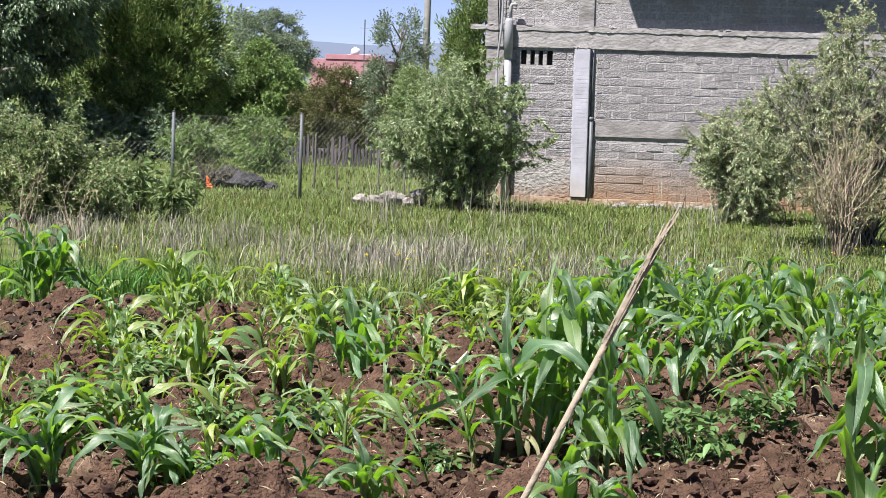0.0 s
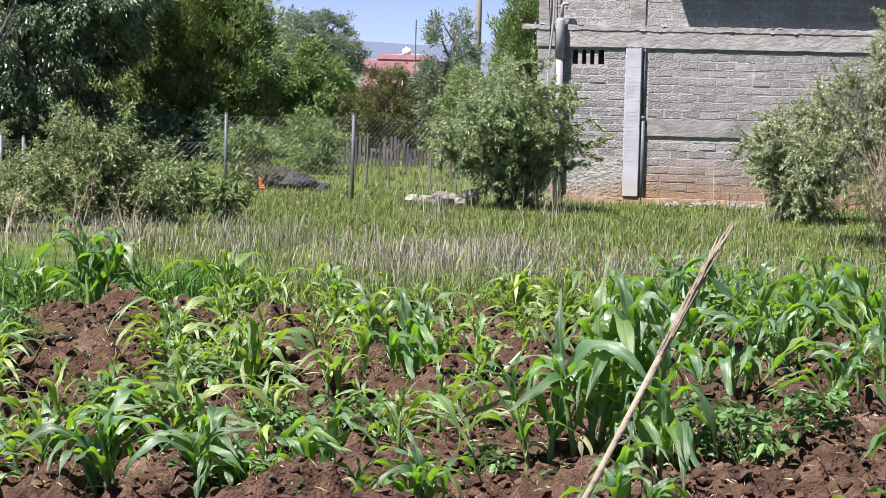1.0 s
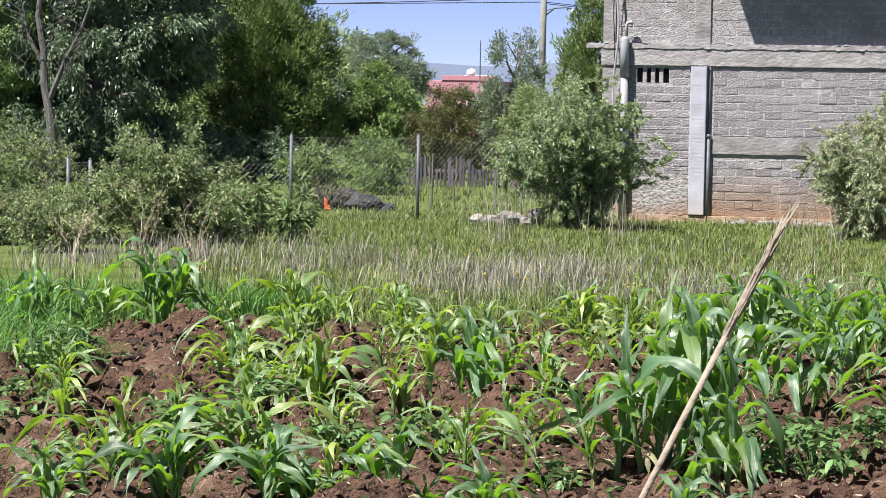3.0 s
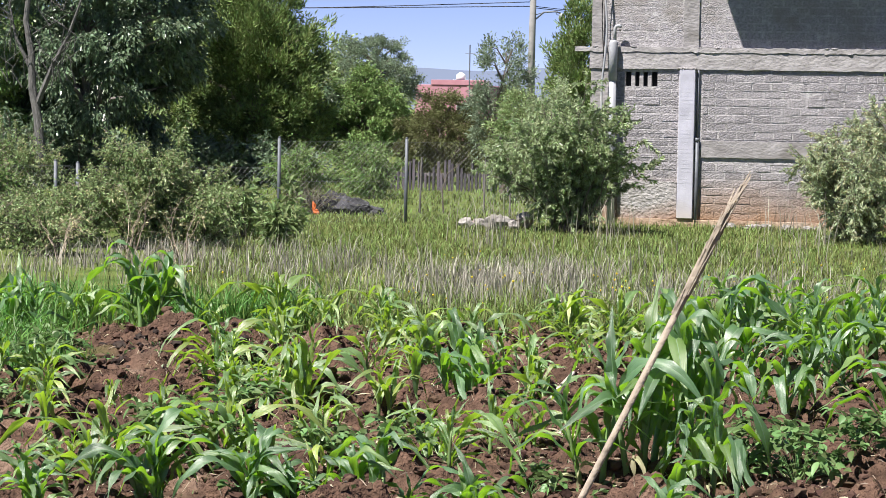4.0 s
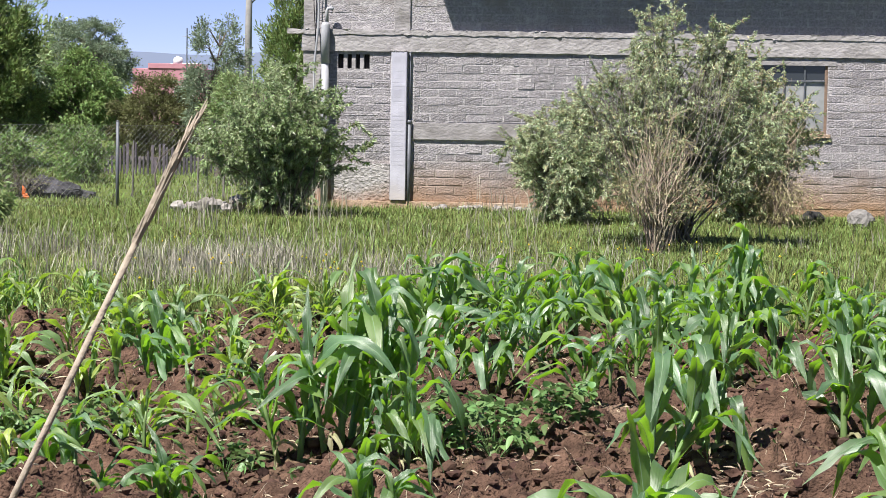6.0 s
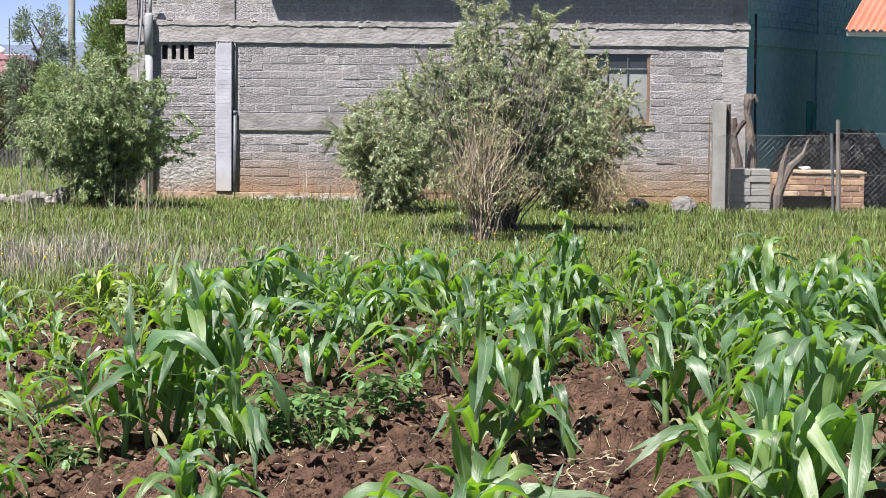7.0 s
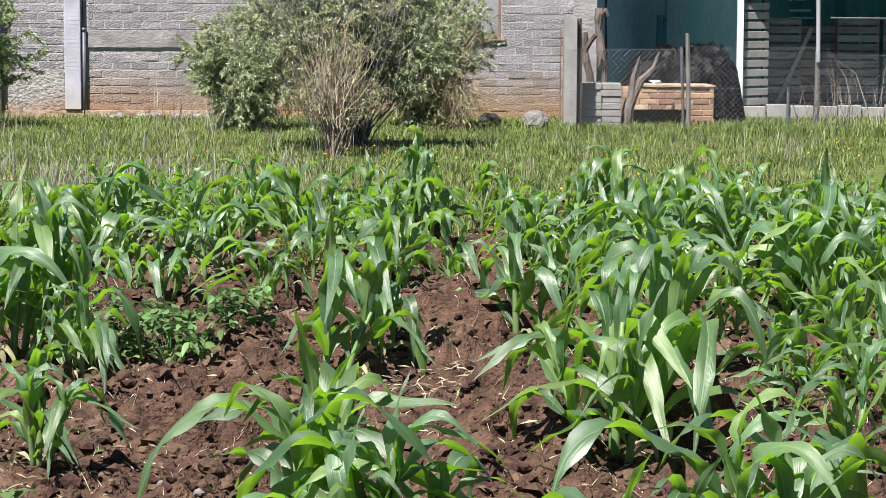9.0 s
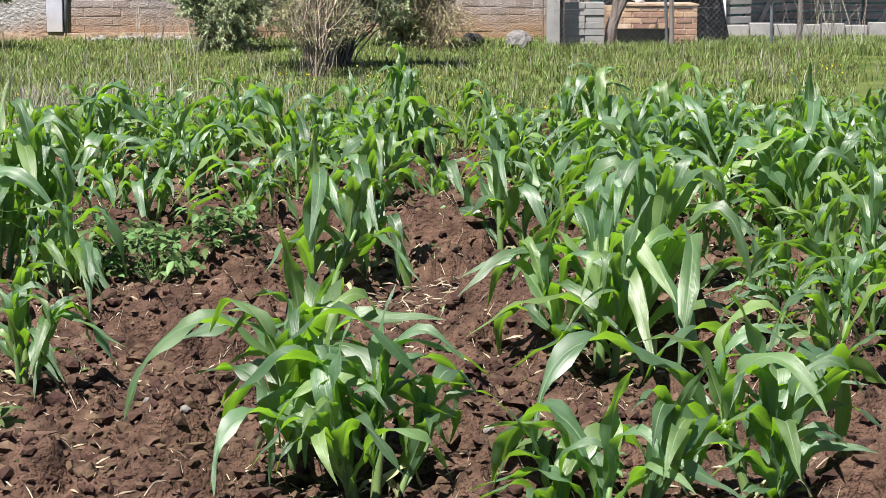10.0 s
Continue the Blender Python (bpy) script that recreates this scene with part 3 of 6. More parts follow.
def rough_band(g, x0, x1, y0, y1, z0, z1, seed, step=0.11, amp=0.012):
    """A cast beam with an uneven front face and crumbled edges."""
    rng = random.Random(seed)
    n = max(2, int((x1 - x0) / step))
    rows = []
    for i in range(n + 1):
        x = x0 + (x1 - x0) * i / n
        e = lambda k: k * noise.noise(Vector((x * 3.1, seed, k * 40))) + k * 0.7 * rng.uniform(-1, 1)
        lo = amp * (0.9 * noise.noise(Vector((x * 4, seed, 1))) + 0.6 * noise.noise(Vector((x * 13, seed, 2))))
        hi = amp * 1.6 * max(0, noise.noise(Vector((x * 6, seed, 9)))) + amp * 0.8 * max(0, noise.noise(Vector((x * 17, seed, 4))))
        rows.append([(x, y1, z0), (x, y0 + e(amp * 0.15), z0 + lo), (x, y0 + e(amp * 0.15), (z0 + z1) / 2), (x, y0 + e(amp * 0.2), z1 - hi), (x, y1, z1 - hi * 0.5)])
    base = len(g.V)
    for r in rows:
        g.V += r
    for i in range(n):
        for k in range(4):
            g.Q.append([base + 5 * i + k, base + 5 * i + 5 + k, base + 5 * i + 6 + k, base + 5 * i + 1 + k])
    for o in (base, base + 5 * n):
        g.T += [[o, o + 1, o + 4], [o + 1, o + 2, o + 3], [o + 1, o + 3, o + 4]]
    return g


def joints(parent, x0, x1, z0, z1, y, seed, skip=()):
    """Mortar squeezed out along the bed joints, uneven and broken."""
    g = Geo()
    k = 0
    z = z0
    while z < z1 - 0.02:
        x = x0
        while x < x1 - 0.1:
            e = min(x1, x + 0.55 + 0.5 * abs(noise.noise(Vector((x, z * 9, seed)))))
            if noise.noise(Vector((x * 1.7, z * 7.3, seed + 4))) > 0.0 and not any(p < e and x < q and r < z < s for p, q, r, s in skip):
                rough_band(g, x, e, y - 0.005, y + 0.004, z - 0.005, z + 0.007, seed + k, 0.024, 0.008)
            x = e + 0.02
            k += 1
        z += BH
    ob = new("mortar_joints", g.mesh("mortar_joints", M_MORTAR))
    ob.parent = parent
    ob.matrix_parent_inverse = parent.matrix_world.inverted()
    tagged(ob, kind="stuff")


def build_house():
    rng = random.Random(11)
    # mortar backing with the openings cut through
    g = Geo()
    bm = bmesh.new()
    gxs, gzs = [-5.03, -4.55, -4.10, 1.27, 2.19, 3.51], [-0.15, 1.13, 1.93, 2.10, 2.13, 2.2]
    vs = {(i, k): bm.verts.new((x, WY + 0.002, z)) for i, x in enumerate(gxs) for k, z in enumerate(gzs)}
    for i in range(5):
        for k in range(5):
            if (i == 1 and k in (2, 3)) or (i == 3 and k in (1, 2)):
                continue
            bm.faces.new((vs[i, k], vs[i + 1, k], vs[i + 1, k + 1], vs[i, k + 1]))
    ext = bmesh.ops.extrude_face_region(bm, geom=bm.faces[:])
    bmesh.ops.translate(bm, verts=[e for e in ext["geom"] if isinstance(e, bmesh.types.BMVert)], vec=(0, 0.146, 0))
    bmesh.ops.recalc_face_normals(bm, faces=bm.faces[:])
    g.bm(bm)
    wall = hpart("front_wall", g, M_MORTAR, label="grey concrete block wall stained brown near the ground")
    wall_blocks(wall, [(-4.6, -3.8), (-3.5, -1.7), (1.1, 3.19)], courses(-4.76, 3.19, 0.10, 2.17, rng, OPEN), rng, pose(0, WY, 0))
    joints(wall, -3.46, 3.17, 0.10, 2.17, WY, 20, OPEN)
    joints(wall, -4.74, -3.83, 0.62, 1.9, WY, 50)
    g = Geo().box(-5.03, 3.51, WY + 0.019, WY + 0.17, 2.47, 5.0)
    up = hpart("upper_wall", g, M_MORTAR, label="upper storey block wall half in shade")
    wall_blocks(up, [], courses(-4.85, -3.76, 2.47, 5.0, rng) + courses(-3.53, -0.45, 2.47, 5.0, rng) + courses(-0.22, 3.3, 2.47, 5.0, rng), rng, pose(0, WY + 0.02, 0))
    joints(up, -3.5, -0.5, 2.47, 3.6, WY + 0.02, 90)
    # frame of the house
    for a, b, z0, z1, y in ((-5.03, -4.76, -0.15, 2.17, 0.012), (3.19, 3.51, -0.15, 2.17, 0.016), (-3.75, -3.54, 2.47, 5.0, 0.012), (-0.44, -0.23, 2.47, 5.0, 0.012), (-5.03, -4.86, 2.47, 5.0, 0.012), (3.31, 3.51, 2.47, 5.0, 0.012)):
        hpart("column", rough_band(Geo(), a, b, WY - y, WY + 0.1, z0, z1, a * 7 + z0, 0.07, 0.006), M_CEMENT, label="cast concrete column")
    hpart("ring_beam", rough_band(Geo(), -5.05, 3.53, WY - 0.034, WY + 0.02, 2.17, 2.405, 2, 0.08, 0.010), M_CEMENT, label="rough cast concrete ring beam")
    hpart("floor_slab", rough_band(Geo(), -5.26, 3.55, WY - 0.046, WY + 0.2, 2.402, 2.475, 8, 0.045, 0.020), M_CEMENT, label="crumbled edge of the floor slab")
    crumb = Geo()
    for i in range(60):
        x = rng.uniform(-5.2, 3.5)
        crumb.lump((x, WY - 0.035 + rng.uniform(-.012, .008), 2.405 + rng.choice((0.0, 0.066)) + rng.uniform(-.006, .006)), (rng.uniform(.02, .07), 0.014, rng.uniform(.004, .010)), i + 300, 1, 0.3)
    tagged(hpart("broken_edge", crumb, M_CEMENT), kind="stuff")
    hpart("lower_beam", rough_band(Geo(), -3.47, -1.95, WY - 0.028, WY + 0.02, 0.965, 1.195, 4, 0.09, 0.010), M_CEMENT, label="rough cement beam across the wall")
    hpart("cement_patch", rough_band(Geo(), -4.62, -3.80, WY - 0.022, WY + 0.02, 0.10, 0.62, 6, 0.06, 0.012), M_PATCH, label="coarsely trowelled cement")
    hpart("plinth", rough_band(Geo(), -5.05, -1.3, WY - 0.07, WY + 0.02, -0.2, 0.105, 9, 0.08, 0.022), M_PLINTH, label="earth stained concrete footing")
    g = Geo().box(-3.785, -3.565, WY - 0.10, WY + 0.02, 0.115, 2.17, 0.008)
    for i in range(26):
        z = 0.6 + i * 0.052
        g.box(-3.77, -3.58, WY - 0.1012, WY - 0.099, z, z + 0.04)
    pil = hpart("pilaster", g, M_PILLAR, label="pale rendered pilaster with ribbed face")
    g = Geo()
    for i in range(14):
        g.lump((-3.785 + 0.22 * i / 13, WY - 0.08, 2.18), (0.02, 0.03, 0.018), i, 1)
    tagged(part("broken_top", g, M_CEMENT, pil), kind="stuff")
    g = Geo().tube([(-3.525, WY - 0.05, -0.1), (-3.525, WY - 0.05, 1.22)], 0.026, 10)
    g.tube([(-3.525, WY - 0.05, 1.18), (-3.525, WY - 0.05, 1.23)], 0.034, 10)
    hpart("steel_conduit", g, M_GALV, label="grey steel conduit beside the pilaster", smooth=True)
    g = Geo().tube([(-3.53, WY - 0.03, 1.2), (-3.53, WY - 0.03, 2.16)], 0.014, 8)
    hpart("thin_conduit", g, M_GALV, smooth=True)
    # vent
    v = Geo().box(-4.55, -4.10, WY + 0.11, WY + 0.14, 1.93, 2.13)
    vent = hpart("vent", v, M_DARKHOLE, label="small dark vent opening with concrete bars")
    for x in (-4.44, -4.325, -4.21):
        part("bar", Geo().box(x - 0.028, x + 0.028, WY + 0.012, WY + 0.08, 1.93, 2.13, 0.004), M_CEMENT, vent)
    # window
    w = Geo()
    w.box(1.27, 1.31, WY + 0.02, WY + 0.07, 1.13, 2.10, 0.004).box(2.15, 2.19, WY + 0.02, WY + 0.07, 1.13, 2.10, 0.004)
    w.box(1.31, 2.15, WY + 0.02, WY + 0.07, 2.06, 2.10, 0.004).box(1.31, 2.15, WY + 0.02, WY + 0.07, 1.13, 1.17, 0.004)
    win = hpart("window", w, M_RUST, label="steel window with a rusty frame, dark inside")
    part("pane", Geo().box(1.31, 2.15, WY + 0.045, WY + 0.05, 1.862, 2.06), M_GLASS, win)
    part("pane", Geo().box(1.31, 2.15, WY + 0.045, WY + 0.05, 1.17, 1.858), M_PANE_REFLECTION, win, "window pane with a pale reflection in its colour")
    for x in (1.60, 1.88):
        part("glazing_bar", Geo().box(x - 0.010, x + 0.010, WY + 0.02, WY + 0.045, 1.17, 2.06), M_GALV, win)
    part("glazing_bar", Geo().box(1.31, 2.15, WY + 0.015, WY + 0.04, 1.84, 1.86), M_GALV, win)
    part("lintel", rough_band(Geo(), 1.15, 2.3, WY - 0.008, WY + 0.02, 2.06, 2.13, 3, 0.1, 0.004), M_CEMENT, win)
    part("sill", rough_band(Geo(), 1.22, 2.24, WY - 0.05, WY + 0.02, 1.08, 1.13, 5, 0.1, 0.004), M_PLINTH, win)
    # pipes at the corner
    g = Geo().tube([(-4.70, WY - 0.11, -0.1), (-4.70, WY - 0.11, 1.3), (-4.71, WY - 0.11, 2.0)], 0.052, 12)
    g.tube([(-4.71, WY - 0.11, 2.0), (-4.71, WY - 0.11, 2.52), (-4.71, WY - 0.11, 2.56)], [0.062, 0.062, 0.045], 12)
    hpart("drain_pipe", g, M_PIPE, label="pale plastic drain pipe", smooth=True)
    g = Geo().tube([(-4.69, WY - 0.11, 2.55), (-4.69, WY - 0.11, 2.72), (-4.675, WY - 0.11, 2.75), (-4.64, WY - 0.11, 2.76), (-4.6, WY - 0.11, 2.74)], 0.024, 10)
    hpart("pipe_elbow", g, M_PIPE, smooth=True)
    pts = [(-4.83 + 0.03 * math.sin(i * 0.9), WY - 0.13, 0.5 + i * 0.25) for i in range(18)]
    hpart("hose", Geo().tube(pts, 0.016, 8), M_PIPE, smooth=True)
    pts = [(-4.86 + 0.015 * math.sin(i), WY - 0.12, 2.0 + i * 0.2) for i in range(14)]
    hpart("cable", Geo().tube(pts, 0.007, 6), M_TARP, smooth=True)
    # roof slab with its overhang
    g = Geo().box(-3.86, 3.9, WY - 1.29, WY + 9.5, 5.0, 5.15, 0.01).box(-5.1, -3.86, WY - 0.05, WY + 9.5, 5.0, 5.15, 0.01)
    hpart("roof_slab", g, M_CEMENT, label="flat concrete roof slab with an overhang")
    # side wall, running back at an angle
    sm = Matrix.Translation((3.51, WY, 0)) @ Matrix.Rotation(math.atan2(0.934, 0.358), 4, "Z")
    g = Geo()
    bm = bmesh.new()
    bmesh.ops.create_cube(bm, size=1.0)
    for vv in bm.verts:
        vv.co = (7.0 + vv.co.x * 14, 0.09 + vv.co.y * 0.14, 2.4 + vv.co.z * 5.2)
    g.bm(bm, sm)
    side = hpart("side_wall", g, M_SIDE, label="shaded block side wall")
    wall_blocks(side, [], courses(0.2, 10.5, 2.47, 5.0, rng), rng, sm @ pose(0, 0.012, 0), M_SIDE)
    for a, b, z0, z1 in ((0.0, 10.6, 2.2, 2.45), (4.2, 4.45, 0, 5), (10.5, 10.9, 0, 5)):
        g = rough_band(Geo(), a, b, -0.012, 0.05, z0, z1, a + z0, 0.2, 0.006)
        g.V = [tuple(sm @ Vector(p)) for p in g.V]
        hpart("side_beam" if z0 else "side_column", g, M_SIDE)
    hpart("black_conduit", Geo().tube([(3.62, WY - 0.02, 2.62), (3.63, WY, 1.6), (3.66, WY, 0.3)], 0.016, 8), M_TARP)
    hpart("back_wall", Geo().box(-5.03, 8.2, WY + 12.6, WY + 12.75, -0.2, 5.0), M_MORTAR)
    hpart("left_wall", Geo().box(-5.03, -4.89, WY + 0.2, WY + 12.6, -0.2, 5.0), M_MORTAR)


build_house()


# ---- fences ----
def chain_link(g, a, b, z0, z1, cell=0.075, r=0.0010):
    """Crossing wires between two posts at a and b (x, y)."""
    a, b = Vector((a[0], a[1], 0)), Vector((b[0], b[1], 0))
    ln = (b - a).length
    d = (b - a) / ln
    h = z1 - z0
    n = int((ln + h) / cell)
    for s in (1, -1):
        for i in range(n):
            t0 = i * cell - h
            p, q = t0, t0 + h
            zz0, zz1 = z0, z1
            if p < 0:
                zz0, p = z0 - p, 0
            if q > ln:
                zz1, q = z1 - (q - ln), ln
            if q - p < 0.01:
                continue
            if s > 0:
                P, Q = a + d * p + Vector((0, 0, zz0)), a + d * q + Vector((0, 0, zz1))
            else:
                P, Q = b - d * p + Vector((0, 0, zz0)), b - d * q + Vector((0, 0, zz1))
            g.tube([P, Q], r, 3, False)
    for z in (z0, (z0 + z1) / 2, z1):
        g.tube([a + Vector((0, 0, z)), b + Vector((0, 0, z))], r * 1.3, 3, False)


def build_fences():
    f = thing("chain_link_fence", "chain link fence on thin steel posts at the meadow edge", "fence", (-8.7, 28.5, 0))
    fi = f.matrix_world.inverted()
    line = [(-13.6, 25.6, 0.8), (-11.21, 27.0, 0.82), (-10.91, 27.0, 0.8), (-8.70, 28.5, 1.15), (-7.25, 29.6, 1.16), (-5.3, 31.3, 1.15)]
    for (x, y, h) in line:
        ob = part("post", Geo().tube([(x, y, -0.2), (x, y, h)], 0.024, 8).tube([(x, y, h), (x, y, h + 0.02)], [0.026, 0.01], 8), M_GALV, f, smooth=True)
        ob.matrix_parent_inverse = fi
    for p, q in zip(line[:-1], line[1:]):
        g = Geo()
        chain_link(g, p, q, 0.05, min(p[2], q[2]) - 0.04)
        ob = part("wire_mesh", g, M_WIRE, f)
        ob.matrix_parent_inverse = fi
    for x, y, h in ((-7.87, 33, 0.84), (-7.1, 34, 0.8), (-6.4, 32.5, 0.7), (-8.6, 35, 0.75)):
        ob = part("thin_post", Geo().tube([(x, y, -0.1), (x + 0.02, y, h)], 0.016, 6), M_TIMBER, f)
        ob.matrix_parent_inverse = fi
    f = thing("yard_fence", "chain link yard fence between concrete and wooden posts", "fence", (2.9, 28.3, 0))
    fi = f.matrix_world.inverted()
    g = rough_band(Geo(), 2.785, 2.945, 28.23, 28.38, -0.2, 1.42, 12, 0.05, 0.008)
    part("concrete_post", g, M_POLE, f, "leaning grey concrete post").matrix_parent_inverse = fi
    part("wooden_post", Geo().tube([(2.99, 28.33, -0.2), (2.985, 28.33, 0.7), (2.98, 28.33, 1.40)], [0.040, 0.037, 0.034], 7), M_LOG, f).matrix_parent_inverse = fi
    part("wooden_post", Geo().tube([(4.39, 28.4, -0.2), (4.37, 28.4, 0.6), (4.35, 28.4, 1.22)], [0.034, 0.03, 0.024], 7), M_TIMBER, f).matrix_parent_inverse = fi
    part("steel_post", Geo().tube([(4.33, 28.42, -0.2), (4.28, 28.42, 1.05)], 0.02, 8), M_GALV, f).matrix_parent_inverse = fi
    part("wooden_post", Geo().tube([(6.03, 28.6, -0.2), (6.05, 28.6, 0.5), (6.04, 28.6, 1.0)], [0.042, 0.036, 0.03], 7), M_TIMBER, f).matrix_parent_inverse = fi
    part("pale_pipe", Geo().tube([(6.045, 28.555, 0.86), (6.03, 28.56, 1.76)], [0.027, 0.027], 8), M_PIPE, f, "pale pipe tied to the wooden post").matrix_parent_inverse = fi
    part("steel_post", Geo().tube([(5.66, 28.5, -0.2), (5.66, 28.5, 0.55)], 0.02, 8), M_GALV, f).matrix_parent_inverse = fi
    part("wire_stay", Geo().tube([(2.74, 28.3, -0.1), (2.745, 28.3, 1.25)], 0.008, 6), M_RUST, f).matrix_parent_inverse = fi
    for a, b, h in (((2.86, 28.22), (4.30, 28.37), 1.02), ((4.42, 28.37), (6.03, 28.55), 1.05), ((6.05, 28.55), (8.6, 28.7), 0.95)):
        g = Geo()
        chain_link(g, a, b, 0.0, h, 0.07, 0.0010)
        part("wire_mesh", g, M_WIRE_PALE, f).matrix_parent_inverse = fi
    part("rail", Geo().tube([(6.2, 28.6, 1.42), (8.6, 28.7, 1.40)], 0.012, 6), M_GALV, f).matrix_parent_inverse = fi


build_fences()


# ---- the yard beside the house ----
def build_yard():
    rng = random.Random(21)
    # pile of blocks
    b = thing("block_stack", "stack of grey concrete blocks behind the fence", "blocks", (3.3, 28.8, 0))
    bi = b.matrix_world.inverted()
    for k in range(7):
        for i in range(2):
            g = Geo().box(3.05 + i * 0.25 + rng.uniform(-.015, .015), 3.30 + i * 0.25, 28.62 + rng.uniform(-.02, .02), 28.9, k * 0.084, k * 0.084 + 0.079, 0.005)
            part("block", g, M_POLE, b).matrix_parent_inverse = bi
    # logs
    def limb(name, label, pts, radii, forks=()):
        g = Geo()
        sm = []
        for i in range(len(pts) - 1):
            for k in range(4):
                t = k / 4
                sm.append((Vector(pts[i]).lerp(Vector(pts[i + 1]), t) + Vector((rng.uniform(-.008, .008), rng.uniform(-.008, .008), 0)), radii[i] * (1 - t) + radii[i + 1] * t))
        sm.append((Vector(pts[-1]), radii[-1]))
        g.tube([s[0] for s in sm], [s[1] * rng.uniform(0.88, 1.12) for s in sm], 9)
        for fp, fr in forks:
            g.tube(fp, fr, 7)
        return solid(name, g, M_LOG, label, "log", smooth=False)
    limb("upright_log", "weathered upright log leaning on the block stack", [(3.44, 29.2, -0.05), (3.38, 29.2, 0.7), (3.31, 29.2, 1.25), (3.33, 29.2, 1.53)], [0.075, 0.062, 0.05, 0.062], [([(3.33, 29.2, 1.45), (3.41, 29.18, 1.5), (3.43, 29.17, 1.42)], [0.045, 0.035, 0.02])])
    limb("short_log", "dark forked log end on the block stack", [(3.17, 28.95, 0.0), (3.2, 28.95, 0.57), (3.12, 28.95, 0.95), (3.10, 28.95, 1.22)], [0.05, 0.055, 0.048, 0.045], [([(3.11, 28.95, 1.0), (3.19, 28.95, 1.12), (3.25, 28.95, 1.19)], [0.05, 0.04, 0.035])])
    limb("twisted_root", "twisted bleached root standing on end", [(3.62, 28.75, -0.02), (3.68, 28.75, 0.35), (3.82, 28.78, 0.62), (3.98, 28.8, 0.78), (4.05, 28.8, 0.98)], [0.075, 0.07, 0.055, 0.03, 0.010], [([(3.70, 28.75, 0.4), (3.72, 28.75, 0.65), (3.80, 28.75, 0.92)], [0.06, 0.04, 0.015])])
    # brick oven
    o = thing("brick_oven", "low open brick hearth with a dark mouth", "oven", (4.3, 29.3, 0))
    oi = o.matrix_world.inverted()
    nb = 0
    for k in range(7):
        z = k * 0.074
        for x0, x1 in ((3.64, 3.78), (4.46, 4.82)) if k < 3 else ((3.64, 4.82),):
            x = x0 - (0.11 if k % 2 else 0)
            while x < x1:
                a, c = max(x, x0), min(x + 0.215, x1)
                x += 0.225
                if c - a > 0.04:
                    g = Geo().box(a + 0.003, c - 0.003, 29.15 + rng.uniform(-.006, .006), 29.5, z + 0.003, z + 0.069, 0.005)
                    part("brick", g, M_BRICK, o).matrix_parent_inverse = oi
    part("mortar_bed", Geo().box(3.645, 3.775, 29.158, 29.4, 0, 0.52).box(4.465, 4.815, 29.158, 29.4, 0, 0.52).box(3.775, 4.465, 29.158, 29.4, 0.226, 0.52), M_PLINTH, o).matrix_parent_inverse = oi
    part("hearth_core", Geo().box(3.65, 3.78, 29.41, 29.9, 0, 0.50).box(4.46, 4.81, 29.41, 29.9, 0, 0.50).box(3.78, 4.46, 29.41, 29.9, 0.23, 0.505).box(3.65, 4.81, 29.9, 29.96, 0, 0.5), M_DARKHOLE, o).matrix_parent_inverse = oi
    part("hearth_slab", rough_band(Geo(), 3.88, 4.84, 29.13, 29.92, 0.520, 0.542, 15, 0.06, 0.008), M_PLINTH, o, "pale mortar slab on the hearth").matrix_parent_inverse = oi
    solid("doorstep_slab", Geo().box(3.75, 4.25, 28.55, 28.8, -0.02, 0.03, 0.008), M_CEMENT, "flat concrete slab lying in the grass", "slab")
    solid("plastic_bag", Geo().lump((4.08, 29.3, 0.575), (0.075, 0.04, 0.025), 3, 2, 0.3), M_WHITE, "crumpled white plastic bag on the hearth", "bag")
    # plastic-covered heap
    V, F = [], []
    for k in range(31):
        for i in range(61):
            x, y = 3.62 + 1.78 * i / 60, 29.95 + 1.2 * k / 30
            e = max(0.0, 1 - abs((x - 4.62) / (0.95 if x < 4.62 else 0.76)) ** (2.6 if x < 4.62 else 6)) * max(0.0, 1 - abs((y - 30.55) / 0.59) ** 2.4)
            h = e ** 0.45 * (1.02 + 0.16 * noise.noise(Vector((x * 2.2, y * 2.2, 3))) + 0.12 * abs(noise.noise(Vector((x * 5, y * 5, 8)))) + 0.05 * noise.noise(Vector((x * 14, y * 12, 1))))
            V.append((x + 0.10 * e * noise.noise(Vector((x * 4, y * 4, h * 5))), y + 0.16 * noise.noise(Vector((x * 5, y * 3, h * 6 + 4))), h - 0.05))
    for k in range(30):
        for i in range(60):
            F.append([k * 61 + i, k * 61 + i + 1, (k + 1) * 61 + i + 1, (k + 1) * 61 + i])
    heap = tagged(new("plastic_sheet", mesh_from("plastic_sheet", np.array(V), np.array(F), M_TARP, smooth=True)), "crumpled black plastic sheet thrown over a heap", "plastic sheet")
    # dark post by the wall
    solid("dark_post", Geo().box(4.58, 4.66, 33, 33.08, 0, 1.43, 0.006).box(4.67, 4.72, 33.0, 33.06, 0, 1.4, 0.004), M_NET, "dark metal post before the shaded wall", "post")
    # shed
    s = thing("garden_shed", "shed with orange corrugated roof and green shade net", "shed", (6.5, 33.5, 0))
    si = s.matrix_world.inverted()

    def sp(name, geo, mat, label="", smooth=False, parent=None):
        ob = part(name, geo, mat, s if parent is None else parent, label, smooth)
        if parent is None:
            ob.matrix_parent_inverse = si
        return ob
    sp("corner_post", Geo().box(5.578, 5.664, 31.90, 31.985, -0.1, 2.34, 0.006), M_WHITE, "white painted corner post")
    sp("eave_board", Geo().box(4.94, 9.5, 31.70, 31.75, 2.337, 2.406, 0.005), M_WHITE, "white eave board")
    # corrugated sheet rising to the back right
    V, F = [], []
    n, m = 260, 8
